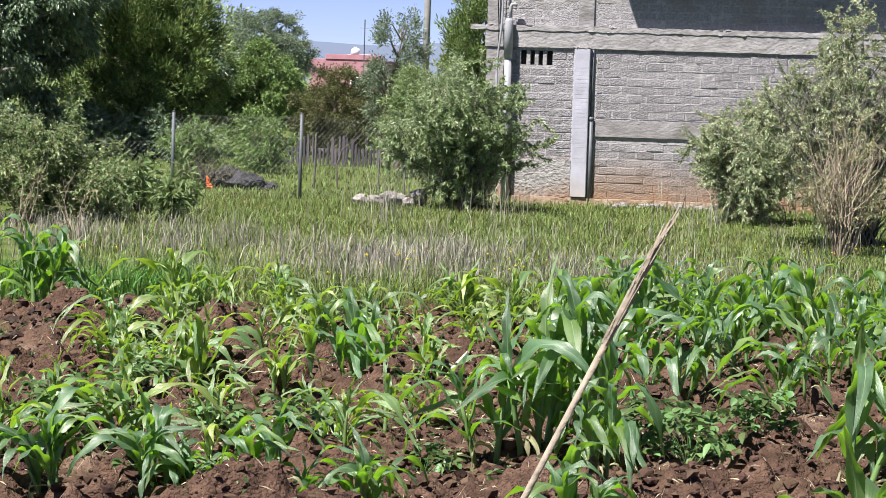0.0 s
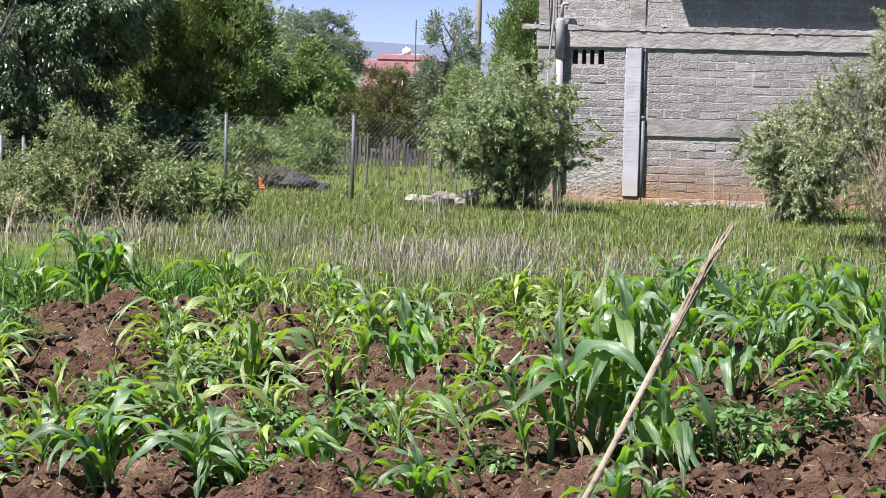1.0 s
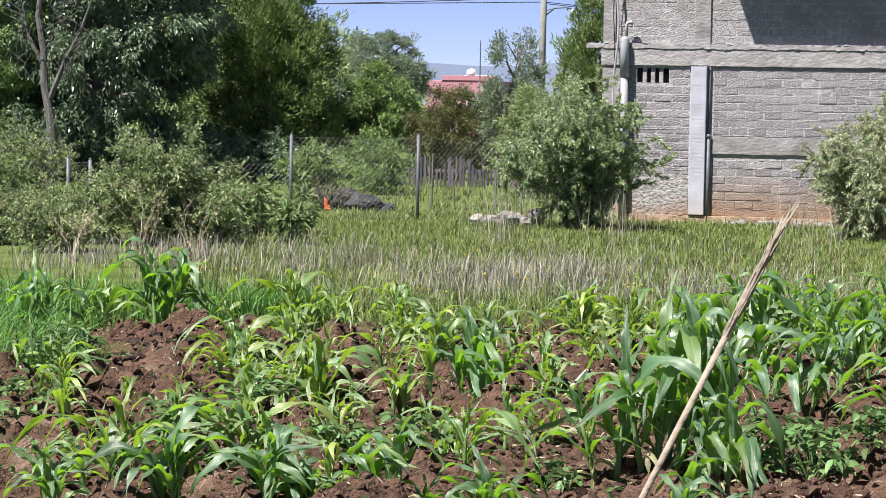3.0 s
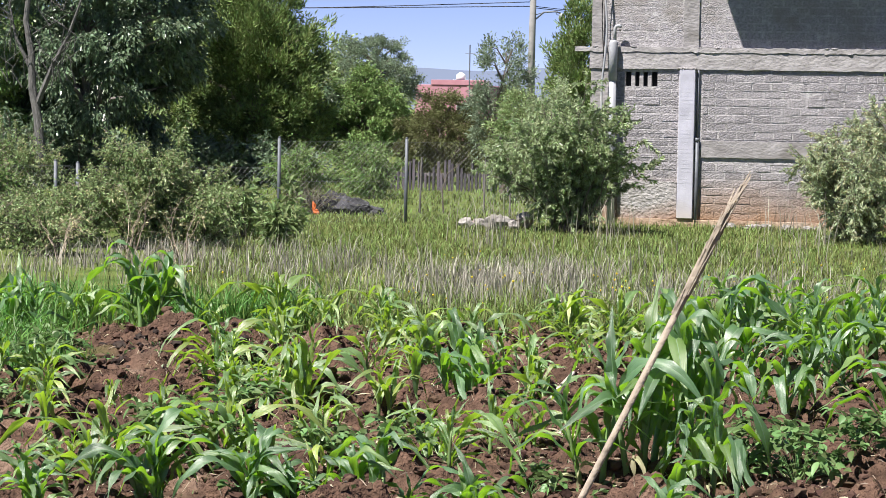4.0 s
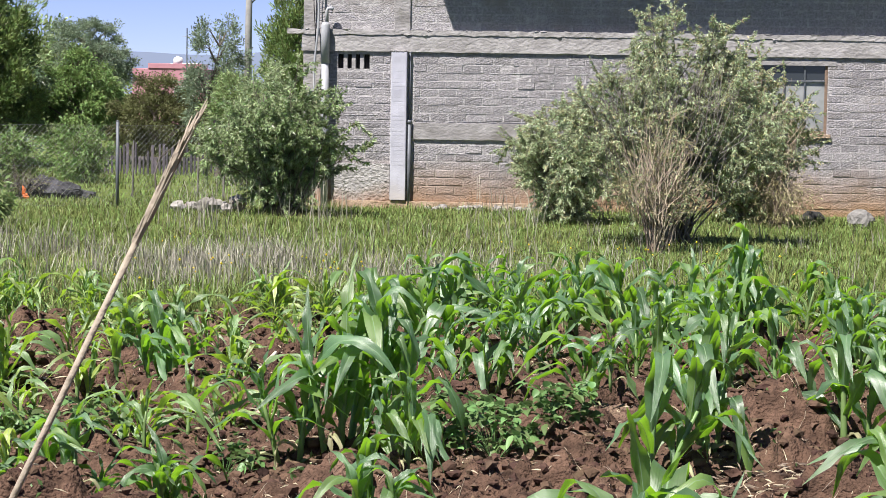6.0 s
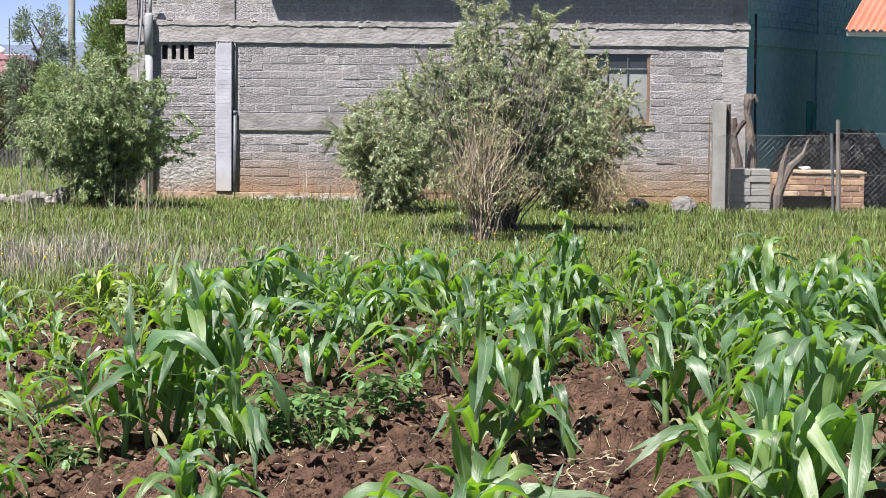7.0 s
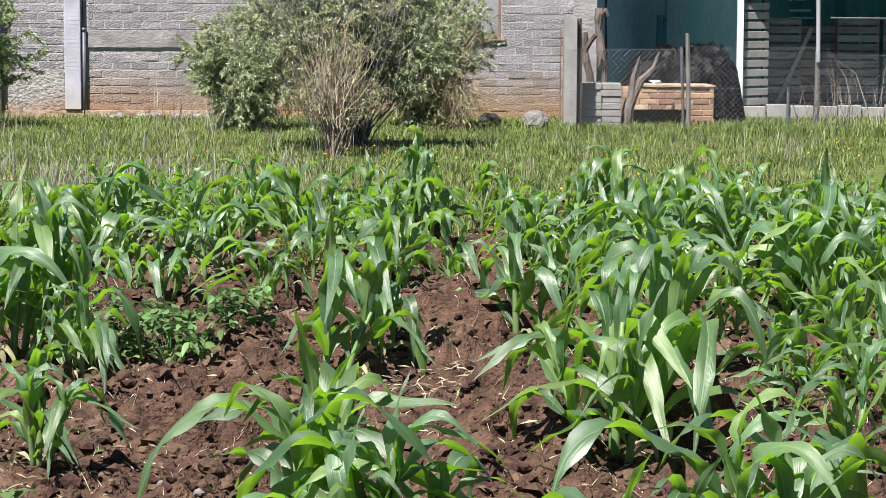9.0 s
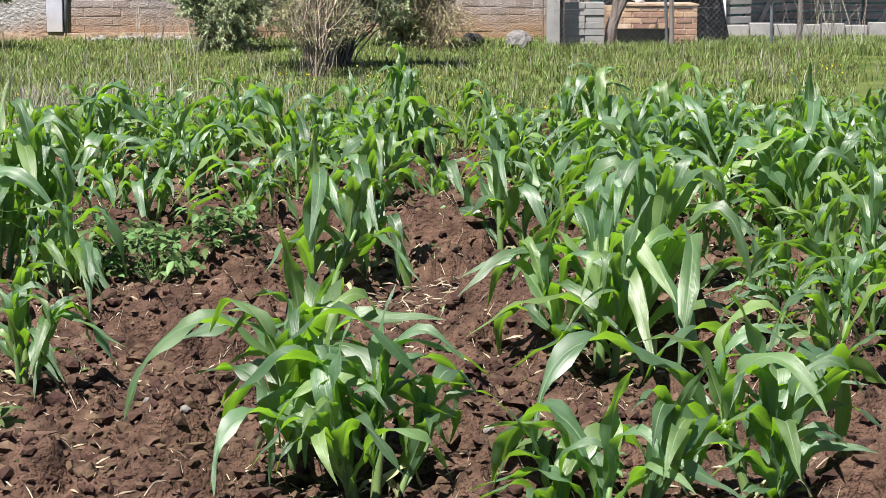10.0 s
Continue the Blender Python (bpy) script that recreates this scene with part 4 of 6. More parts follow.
    for j in range(m + 1):
        t = j / m * 3.2
        for i in range(n + 1):
            u = i / n * 4.7
            w = 0.018 * math.sin(u / 0.095 * 2 * math.pi)
            V.append((4.89 + u + 0.358 * t, 31.6 + 0.934 * t, 2.42 + 0.42 * t + w))
    for j in range(m):
        for i in range(n):
            F.append([j * (n + 1) + i, j * (n + 1) + i + 1, (j + 1) * (n + 1) + i + 1, (j + 1) * (n + 1) + i])
    me = mesh_from("roof_sheet", np.array(V), np.array(F), M_ROOF, smooth=True)
    sp("roof_sheet", me, M_ROOF, "orange corrugated roof sheet")
    sp("sheet_seam", Geo().tube([(6.29, 31.58, 2.445), (6.29 + 0.358 * 3.2, 31.6 + 0.934 * 3.2, 2.45 + 0.42 * 3.2)], 0.008, 5), M_RUST)
    # net walls: folded sheet at the back and roof lining
    V, F = [], []
    for i in range(60):
        x = 6.30 + i * 0.075
        y = 35.2 + 0.05 * math.sin(i * 0.8) + 0.03 * math.sin(i * 2.1)
        V += [(x, y, -0.05), (x, y + 0.03, 1.4), (x, y - 0.02, 2.9)]
    for i in range(59):
        for k in range(2):
            F.append([3 * i + k, 3 * i + 3 + k, 3 * i + 4 + k, 3 * i + 1 + k])
    sp("net_wall", mesh_from("net_wall", np.array(V), np.array(F), M_NET, smooth=True), M_NET, "green shade net wall")
    # net added on this side to keep the sun off the back net
    V, F = [], []
    for i in range(44):
        t = i / 43
        x, y = 5.74 + 1.2 * t, 32.06 + 3.1 * t
        b4 = 0.02 * math.sin(i * 0.9) + 0.012 * math.sin(i * 2.3)
        V += [(x + b4, y, -0.05), (x - b4, y, 1.3), (x + b4 * 0.5, y, 2.44 + 0.45 * 3.1 * t)]
    for i in range(43):
        for k in range(2):
            F.append([3 * i + k, 3 * i + 3 + k, 3 * i + 4 + k, 3 * i + 1 + k])
    sp("net_side", mesh_from("net_side", np.array(V), np.array(F), M_NET, smooth=True), M_NET, "green shade net side added to block the sun")
    # pale strips paint in the glimpses of light through holes in the net
    for x0, x1, z, h in ((6.62, 6.93, 1.645, 0.05), (6.98, 7.15, 1.65, 0.045), (6.90, 7.23, 1.48, 0.045), (6.79, 7.28, 1.37, 0.035), (6.85, 7.6, 1.885, 0.035), (6.80, 6.92, 1.745, 0.03)):
        sp("torn_strip", Geo().box(x0, x1, 34.95, 34.97, z, z + h, 0.004), M_STRIP)
    # slatted side of boards by the post
    lad = thing("board_wall", "slatted pale board wall running back from the shed post", "board wall", (5.85, 32.4, 0))
    li = lad.matrix_world.inverted()
    for k in range(14):
        z = 0.03 + k * 0.135
        b3 = part("board", Geo().box(0, 0.47, -0.012, 0.012, z, z + 0.098, 0.004), M_POLE, lad)
        b3.matrix_parent_inverse = li
        b3.matrix_basis = Matrix.Translation((5.68, 31.99, 0)) @ Matrix.Rotation(math.atan2(0.25, 0.40), 4, "Z")
    for d in (0.02, 0.39):
        b3 = part("upright", Geo().box(d, d + 0.06, 0.014, 0.06, 0, 1.95, 0.004), M_TIMBER, lad)
        b3.matrix_parent_inverse = li
        b3.matrix_basis = Matrix.Translation((5.68, 31.99, 0)) @ Matrix.Rotation(math.atan2(0.25, 0.40), 4, "Z")
    # crates
    def crate(x0, x1, z1, y, tilt=0, brace=True):
        c = thing("slatted_crate", "grey slatted wooden pallet standing on edge", "pallet", ((x0 + x1) / 2, y, 0), "pallets in the shed", rz=tilt)
        hw = (x1 - x0) / 2
        for k in range(int(z1 / 0.125)):
            part("slat", Geo().box(-hw, hw, -0.012, 0.012, 0.05 + k * 0.125, 0.05 + k * 0.125 + 0.098, 0.004), M_CRATE, c)
        for x in (-hw, 0, hw - 0.05):
            part("batten", Geo().box(x, x + 0.05, 0.014, 0.08, 0, z1, 0.004), M_TIMBER, c)
        if brace:
            ob = part("diagonal", Geo().box(-0.03, 0.03, -0.04, -0.016, 0, z1 * 0.95), M_POLE, c)
            ob.rotation_euler = (0, 0.42, 0)
            ob.location = (-hw * 0.4, 0, 0.05)
    crate(6.14, 6.70, 1.38, 33.0)
    crate(6.76, 7.33, 1.36, 33.5, brace=False)
    crate(7.24, 7.86, 1.43, 33.05, brace=False)
    crate(7.95, 8.6, 1.4, 33.2)
    g = Geo()
    k = 0
    for k in range(9):
        x = 5.68 + k * 0.34
        b2 = solid("white_block", Geo().box(x, x + 0.32, 31.9 + rng.uniform(-.03, .03), 32.05, -0.05, 0.15 + rng.uniform(-.03, .03), 0.01), M_POLE, "pale concrete block laid as an edging", "block", "pale edging blocks")
    # stone by the wall
    solid("boulder", Geo().lump((2.46, 28.6, 0.1), (0.17, 0.14, 0.13), 9, 3, 0.16), M_BOULDER, "pale grey boulder in the grass by the wall", "stone")
    solid("rock", Geo().lump((1.95, 29.8, 0.05), (0.16, 0.12, 0.10), 19, 2, 0.2), M_DARKHOLE, "dark rock at the foot of the wall", "stone")


build_yard()


# ---- far things on the left ----
def build_far():
    rng = random.Random(31)
    for i in range(9):
        x = -6.12 + i * 0.08 + rng.uniform(-.05, .05)
        solid("rubble_stone", Geo().lump((x, 28.6 + rng.uniform(-.25, .3), 0.08 + rng.uniform(0, .07)), (rng.uniform(.06, .12), rng.uniform(.05, .09), rng.uniform(.06, .11)), i + 40, 2, 0.3), M_STONE, "pale rubble stone with a brick tint in the grass", "stone", "rubble by the bush")
    for i in range(16):
        x = rng.uniform(-3.3, -1.85)
        k = rng.uniform(0.6, 1.4)
        solid("rubble_stone", Geo().lump((x, WY - rng.uniform(0.12, 0.4), 0.03 * k), (.055 * k, .045 * k, .035 * k), i + 140, 2, 0.3), M_STONE, "small pale rubble stone at the foot of the wall", "stone", "rubble by the wall")
    for i in range(22):
        t = i / 21
        x = -9.25 + 0.95 * t
        h = 0.25 * math.sin(math.pi * min(1, 0.25 + t * 0.75)) ** 0.8
        solid("heap_stone", Geo().lump((x, 32 + rng.uniform(-.2, .2), h * 0.45), (rng.uniform(.12, .24), 0.2, h * 0.55 + 0.05), i + 60, 2, 0.25), M_GREY_STONE, "dark grey stone in a heap by the fence", "stone", "stones heaped by the fence")
    g = Geo().lump((-8.94, 31.0, 0.15), (0.03, 0.025, 0.06), 5, 2, 0.4).lump((-8.91, 31.0, 0.08), (0.05, 0.03, 0.035), 6, 2, 0.4)
    solid("orange_rag", g, M_ORANGE, "scrap of bright orange plastic hanging on a weed", "plastic scrap")
    f = thing("paling_fence", "far weathered grey paling fence behind the meadow", "fence", (-9.5, 42, 0))
    fi = f.matrix_world.inverted()
    for i in range(58):
        x = -11.3 + i * 0.076 + rng.uniform(-.015, .015)
        h = 0.45 + rng.uniform(-.14, .16)
        ob = part("paling", Geo().box(x, x + rng.uniform(.03, .06), 42 + rng.uniform(-.02, .0), 42.015, -0.05, h, 0.004), M_PALING, f)
        ob.matrix_parent_inverse = fi
    part("rail", Geo().box(-11.3, -6.9, 42.02, 42.06, 0.28, 0.34), M_TIMBER, f).matrix_parent_inverse = fi
    solid("bent_branch", Geo().tube([(-7.5, 33, -.05), (-7.53, 33, 0.35), (-7.45, 33, 0.6), (-7.3, 33, 0.72), (-7.15, 33, 0.86)], [0.014, 0.013, 0.011, 0.008, 0.004], 7).tube([(-7.49, 33, 0.5), (-7.6, 33, 0.7)], [0.008, 0.004], 6), M_LOG, "dark bent branch standing in the meadow", "branch")
    # street lamp
    p = thing("street_lamp", "grey concrete utility pole with a lamp on an arm", "street lamp", (-14.15, 75, 0))
    part("pole", Geo().tube([(0, 0, -0.3), (0.02, 0, 4), (0.06, 0, 7.5)], [0.15, 0.115, 0.09], 12), M_POLE, p, smooth=True)
    part("arm", Geo().tube([(0.04, 0, 4.55), (0.4, 0, 4.85), (0.8, 0, 4.88), (0.98, 0, 4.82)], 0.028, 8), M_GALV, p, smooth=True)
    part("brace", Geo().tube([(0.04, 0, 4.75), (0.55, 0, 4.88)], 0.015, 6), M_GALV, p)
    part("lamp_head", Geo().lump((1.02, 0, 4.66), (0.12, 0.12, 0.17), 2, 2, 0.03), M_PIPE, p, smooth=True)
    part("crossarm", Geo().box(-0.45, 0.45, -0.15, -0.08, 5.4, 5.5), M_TIMBER, p)
    for i, (z0, z1, y1) in enumerate(((5.05, 4.95, 70), (5.5, 6.0, 72), (5.2, 5.6, 74))):
        g = Geo()
        pts = []
        for k in range(25):
            t = k / 24
            pts.append((-14.1 - 34 * t, 75 + (y1 - 75) * t, z0 + (z1 - z0) * t - 0.55 * math.sin(math.pi * t) * (0.4 + 0.3 * i)))
        g.tube(pts, 0.014, 4)
        pts = []
        for k in range(25):
            t = k / 24
            pts.append((-14.1 + 26 * t, 75 + 14 * t, z0 - 0.1 * i + 0.3 * t - 0.8 * math.sin(math.pi * t)))
        g.tube(pts, 0.012, 4)
        solid("power_line", g, M_TARP, "black overhead power line", "cable", "overhead lines")
    # pink house
    h = thing("pink_house", "far house with pink painted walls behind trees", "house", (-25, 110, 0))
    part("wall", Geo().box(-1.6, 1.9, 0, 5, -0.5, 2.75, 0.02), M_PINK, h)
    part("parapet", Geo().box(-0.8, 1.9, -0.05, 0.1, 2.75, 3.0, 0.01), M_PINK, h)
    part("upper_block", Geo().box(0.2, 1.6, 0.5, 3, 2.75, 3.02, 0.01), M_WHITE, h)
    win = part("window", Geo().box(0.5, 1.5, -0.03, 0.02, 0.9, 1.9, 0.01), M_WHITE, h)
    part("pane", Geo().box(0.56, 1.44, -0.045, -0.035, 0.96, 1.84), M_GLASS, win)
    t = thing("water_tank", "white water tank on the far roof", "water tank", (-24.42, 110.6, 2.95))
    part("tank_body", Geo().tube([(0, 0, 0), (0, 0, 0.3), (0, 0, 0.38)], [0.24, 0.24, 0.15], 14), M_WHITE, t, smooth=True)
    part("lid", Geo().tube([(0, 0, 0.38), (0, 0, 0.44)], 0.09, 10), M_WHITE, t)
    solid("antenna_mast", Geo().tube([(-22.77, 105, 0), (-22.77, 105, 4.6)], 0.03, 6).tube([(-23.0, 105, 4.2), (-22.5, 105, 4.2)], 0.012, 4), M_GALV, "thin antenna mast beside the far house", "antenna")


build_far()


# ---- shrubs and trees ----
def shrub(name, label, loc, stems, crown, twigs, per_twig, leaf, mat, bark, seed, category="bush", twig_len=0.3, stem_r=0.014, mat2=None, share2=0.0,
          low=0.25, spread=1.0, up=0.5, group="", bare=0, droop=0.25):
    """A shrub of many stems. crown: rx, ry, height. leaf: length, width."""
    rng = np.random.default_rng(seed)
    rx, ry, H = crown
    ob = thing(name, label, category, loc, group)
    g = Geo()
    lines = []
    for s in range(stems):
        a = rng.uniform(0, 2 * np.pi)
        rr = np.sqrt(rng.uniform(0.02, 1)) * spread
        hz = H * (0.98 - 0.5 * rr ** 2) * rng.uniform(0.72, 1.06)
        tip = np.array([rx * rr * np.cos(a), ry * rr * np.sin(a), hz])
        b0 = np.array([rng.normal() * rx * 0.09, rng.normal() * ry * 0.09, -0.05])
        c = np.array([tip[0] * 0.35, tip[1] * 0.35, hz * 0.6]) + rng.normal(size=3) * 0.06 * H
        ts = np.linspace(0, 1, 9)[:, None]
        pts = (1 - ts) ** 2 * b0 + 2 * ts * (1 - ts) * c + ts ** 2 * tip
        pts[1:-1] += rng.normal(size=(7, 3)) * 0.012 * H
        r0 = stem_r * rng.uniform(0.6, 1.3)
        g.tube([tuple(p) for p in pts], [r0 * (1 - 0.8 * k / 8) for k in range(9)], 5, False)
        lines.append(pts)
    P, D = [], []
    for k in range(twigs):
        pts = lines[rng.integers(len(lines))]
        t = low + (1 - low) * rng.uniform(0, 1) ** 0.8
        f = t * 8
        i = min(int(f), 7)
        p = pts[i] + (pts[i + 1] - pts[i]) * (f - i)
        out = np.array([p[0] / rx, p[1] / ry, 0.0])
        d = rng.normal(size=3) * 0.75 + out * 0.7 + np.array([0, 0, up])
        d /= np.linalg.norm(d)
        ln = twig_len * rng.uniform(0.5, 1.4)
        q = p + d * ln + np.array([0, 0, -droop * ln * 0.4])
        if k % 2 == 0:
            g.tube([tuple(p), tuple((p + q) / 2 + rng.normal(size=3) * 0.01), tuple(q)], [stem_r * 0.3, stem_r * 0.22, stem_r * 0.1], 3, False)
        tt = rng.uniform(0.08, 1.0, per_twig)[:, None]
        P.append(p + (q - p) * tt + rng.normal(size=(per_twig, 3)) * 0.006)
        D.append(d * 0.9 + rng.normal(size=(per_twig, 3)) * 0.6)
    P, D = np.concatenate(P), np.concatenate(D)
    ok = P[:, 2] > 0.02
    P, D = P[ok], D[ok]
    for k in range(bare):
        a = rng.uniform(0, 2 * np.pi)
        rr = np.sqrt(rng.uniform(0, 1))
        z = H * rng.uniform(0.2, 0.6)
        p = np.array([rx * rr * 0.55 * np.cos(a), ry * rr * 0.8 * np.sin(a) - ry * 0.3, z])
        d = rng.normal(size=3) * 0.35 + np.array([p[0] * 0.4, 0, 0.9])
        g.tube([tuple(p), tuple(p + d * 0.2), tuple(p + d * 0.42 + rng.normal(size=3) * 0.03)], [0.004, 0.003, 0.0015], 3, False)
    part("branching", g, bark, ob)
    if mat2:
        cut = rng.uniform(size=len(P)) < share2
        part("crown", leaves_mesh("crown", P[~cut], D[~cut], leaf[0], leaf[1], mat, rng, droop), mat, ob)
        part("yellowed_leaves", leaves_mesh("yellowed_leaves", P[cut], D[cut], leaf[0], leaf[1], mat2, rng, droop), mat2, ob)
    else:
        part("crown", leaves_mesh("crown", P, D, leaf[0], leaf[1], mat, rng, droop), mat, ob)
    return ob


def tree(name, label, loc, crown, centre_z, boughs, bough_r, per, leaf, mat, bark, seed, trunk_r=0.14, up=0.2, cone=0.0, droop=0.3, tall=0.8, ragged=0.35, limbs=0.9, subs=9):
    """A tree with a tapered trunk, limbs, and a crown of boughs, each a cluster of clumps of leaves, with dark gaps between."""
    rng = np.random.default_rng(seed)
    rx, ry, rz = crown
    ob = thing(name, label, "tree", loc)
    g = Geo()
    top = centre_z + rz * 0.55
    n = 8
    tp = [np.array([0.1 * np.sin(k * 0.9 + seed), 0.1 * np.cos(k * 0.7), -0.1 + (top + 0.1) * k / n]) for k in range(n + 1)]
    g.tube([tuple(p) for p in tp], [trunk_r * (1.25 if k == 0 else 1) * (1 - 0.8 * k / n) for k in range(n + 1)], 8, False)
    off = Vector((seed * 3.7, seed * 1.3, 0))
    B, N = [], []
    gap = bough_r * 1.15
    tries = 0
    while len(B) < boughs and tries < 6000:
        tries += 1
        v = rng.normal(size=3)
        v /= np.linalg.norm(v)
        q = rng.uniform(0.74, 1.0) if rng.uniform() < 0.78 else rng.uniform(0.2, 0.65)
        p = v * q * (1 + ragged * noise.noise(Vector(v) * 1.9 + off) + 0.5 * ragged * noise.noise(Vector(v) * 4.3 + off))
        k = 1 - cone * (p[2] + 1) / 2
        c = np.array([p[0] * rx * k, p[1] * ry * k, centre_z + p[2] * rz])
        if any(np.sum((c - o) ** 2) < gap ** 2 for o in B):
            if tries % 400 == 0:
                gap *= 0.9
            continue
        B.append(c)
        N.append(v)
    B, N = np.array(B), np.array(N)
    for e in B[rng.permutation(len(B))[:int(limbs * 30)]]:
        s = tp[min(n, max(2, int(n * max(0.2, (e[2] - 0.5 * np.hypot(e[0], e[1])) / max(top, .1)))))]
        m = (s + e) / 2 + np.array([0, 0, 0.10 * rz])
        g.tube([tuple(s), tuple(m), tuple(e)], [trunk_r * 0.4, trunk_r * 0.22, trunk_r * 0.06], 5, False)
    part("trunk", g, bark, ob)
    size = rng.uniform(0.65, 1.2, len(B))
    C = np.repeat(B, subs, 0) + rng.normal(size=(len(B) * subs, 3)) * np.repeat(size, subs)[:, None] * bough_r * np.array([0.36, 0.36, 0.36 * tall])
    out = np.repeat(np.repeat(N, subs, 0), per, 0)
    cen = np.repeat(C, per, 0)
    off_ = rng.normal(size=(len(cen), 3)) * bough_r * np.array([0.19, 0.19, 0.19 * tall])
    P = cen + off_
    D = off_ / bough_r * 2.5 + out * 0.6 + rng.normal(size=P.shape) * 0.4 + np.array([0, 0, up])
    ok = P[:, 2] > 0.05
    part("crown", leaves_mesh("crown", P[ok], D[ok], leaf[0], leaf[1], mat, rng, droop), mat, ob)
    return ob


# bush at the house corner
shrub("willow_bush", "grey green narrow leaved bush beside the house corner", (-4.83, 28.7, 0), 60, (1.12, 0.8, 1.9), 1050, 56, (0.062, 0.019), M_WILLOW, M_BARK, 1, twig_len=0.24, low=0.12, mat2=M_BRIGHTLEAF, share2=0.2, up=0.7)
shrub("willow_bush", "sprawling grey green bush against the block wall", (-1.2, 28.2, 0), 56, (0.98, 0.75, 1.55), 1000, 56, (0.050, 0.016), M_WILLOW_PALE, M_BARK, 2, twig_len=0.26, low=0.02, mat2=M_WILLOW_DRY, share2=0.15)
shrub("willow_bush", "tall airy grey green bush, twiggy in the middle", (0.08, 24.6, 0), 84, (1.36, 0.85, 2.6), 1700, 52, (0.046, 0.015), M_WILLOW_PALE, M_PALE_BARK, 3, twig_len=0.26, low=0.46, mat2=M_WILLOW_DRY, share2=0.2, bare=600)
shrub("willow_bush", "dark leafy bush in front of the window", (1.05, 28.4, 0), 50, (1.0, 0.6, 2.1), 1500, 48, (0.050, 0.016), M_WILLOW, M_TWIG, 4, twig_len=0.28, low=0.02, mat2=M_WILLOW_DRY, share2=0.3, bare=500)
shrub("sparse_bush", "thin upright stems of a sparse young bush", (-0.03, 23.15, 0), 34, (0.5, 0.26, 1.5), 320, 11, (0.055, 0.012), M_WILLOW_DRY, M_TWIG, 5, twig_len=0.24, low=0.35, stem_r=0.008, bare=160, mat2=M_WILLOW, share2=0.4)
shrub("brush_pile", "pile of dry purple brown brushwood by the fence", (-9.15, 31.6, 0), 40, (0.5, 0.35, 0.52), 160, 5, (0.05, 0.014), M_REDLEAF, M_LOG, 61, category="brushwood", twig_len=0.3, low=0.2, stem_r=0.010, up=0.1)
# dry hanging branches by the wall
shrub("dry_branches", "dry brown fallen branches leaning under the bush", (1.42, 28.0, 0), 34, (0.38, 0.25, 1.0), 260, 8, (0.05, 0.01), M_WILLOW_DRY, M_TWIG, 6, twig_len=0.3, low=0.2, stem_r=0.008, up=-0.4)

# shrubs on the left side of the meadow
for k, (x, y, rx, H, n, m, tl) in enumerate(((-8.55, 23.2, 1.0, 1.26, 2000, M_SHRUB, .22), (-7.9, 23.2, 0.38, 0.42, 240, M_SHRUB, .2), (-9.3, 23.2, 0.5, 0.7, 420, M_SHRUB, .24), (-10.1, 24.2, 0.7, 0.62, 480, M_SHRUB, .24),
                                             (-11.6, 25.0, 0.7, 1.35, 520, M_BRIGHTLEAF, .24), (-12.6, 26.5, 0.9, 1.2, 420, M_SHRUB, .24), (-9.1, 21.6, 0.6, 0.6, 320, M_SHRUB, .2), (-10.2, 22.4, 0.7, 0.7, 360, M_SHRUB, .2), (-13.3, 30.4, 0.75, 1.5, 620, M_SHRUB, .26), (-14.6, 31.5, 0.8, 1.3, 480, M_SHRUB, .26))):
    shrub("wild_shrub", "dense leafy green wild shrub at the meadow edge", (x, y, 0), 30, (rx, rx * 0.8, H), n, 22, (0.044, 0.019), m, M_BARK, 20 + k, twig_len=tl, low=0.08, mat2=M_WILLOW_DRY, share2=0.08, group="wild shrubs")
for k, (x, y, rx, H) in enumerate(((-8.15, 25.2, 0.32, 0.78), (-7.7, 25.4, 0.25, 0.62), (-8.6, 26.2, 0.3, 0.8), (-7.35, 24.0, 0.22, 0.5))):
    shrub("leafy_sapling", "bright broad leaved sapling among shrubs", (x, y, 0), 8, (rx, rx, H), 60, 12, (0.13, 0.03), M_SHRUB, M_BARK, 40 + k, twig_len=0.16, low=0.3, group="saplings", up=0.8)
for k, (x, y, H) in enumerate(((-7.95, 21.0, 0.9), (-7.2, 20.5, 0.75), (-8.5, 20.6, 0.7))):
    shrub("dry_weed", "tall thin branching dry weed", (x, y, 0), 7, (0.3, 0.3, H), 40, 4, (0.04, 0.012), M_WILLOW_DRY, M_TWIG, 50 + k, twig_len=0.22, low=0.4, stem_r=0.007, group="dry weeds")

# trees behind the fence
tree("broadleaf_tree", "large dark broad leaved tree with dense hanging foliage", (-16.3, 41, 0), (2.1, 1.8, 2.7), 3.0, 120, 0.46, 60, (0.095, 0.055), M_DARKLEAF, M_PALE_BARK, 7, 0.17, up=-0.1, droop=0.4)
tree("broadleaf_tree", "large dark broad leaved tree with dense hanging foliage", (-19.4, 43, 0), (2.3, 2.2, 3.0), 3.2, 110, 0.52, 56, (0.10, 0.055), M_DARKLEAF, M_PALE_BARK, 17, 0.17, up=-0.1, droop=0.4)
tree("broadleaf_tree", "dark tree crowding its neighbours behind the fence", (-14.6, 47, 0), (1.2, 1.2, 1.7), 1.7, 40, 0.45, 40, (0.13, 0.05), M_DARKLEAF, M_BARK, 27, 0.13, droop=0.5)
tree("broadleaf_tree", "sunlit yellow green tree at the end of the row", (-18.1, 39.6, 0), (0.95, 0.8, 2.0), 2.2, 46, 0.38, 50, (0.08, 0.04), M_BRIGHTLEAF, M_BARK, 37, 0.09, droop=0.4)
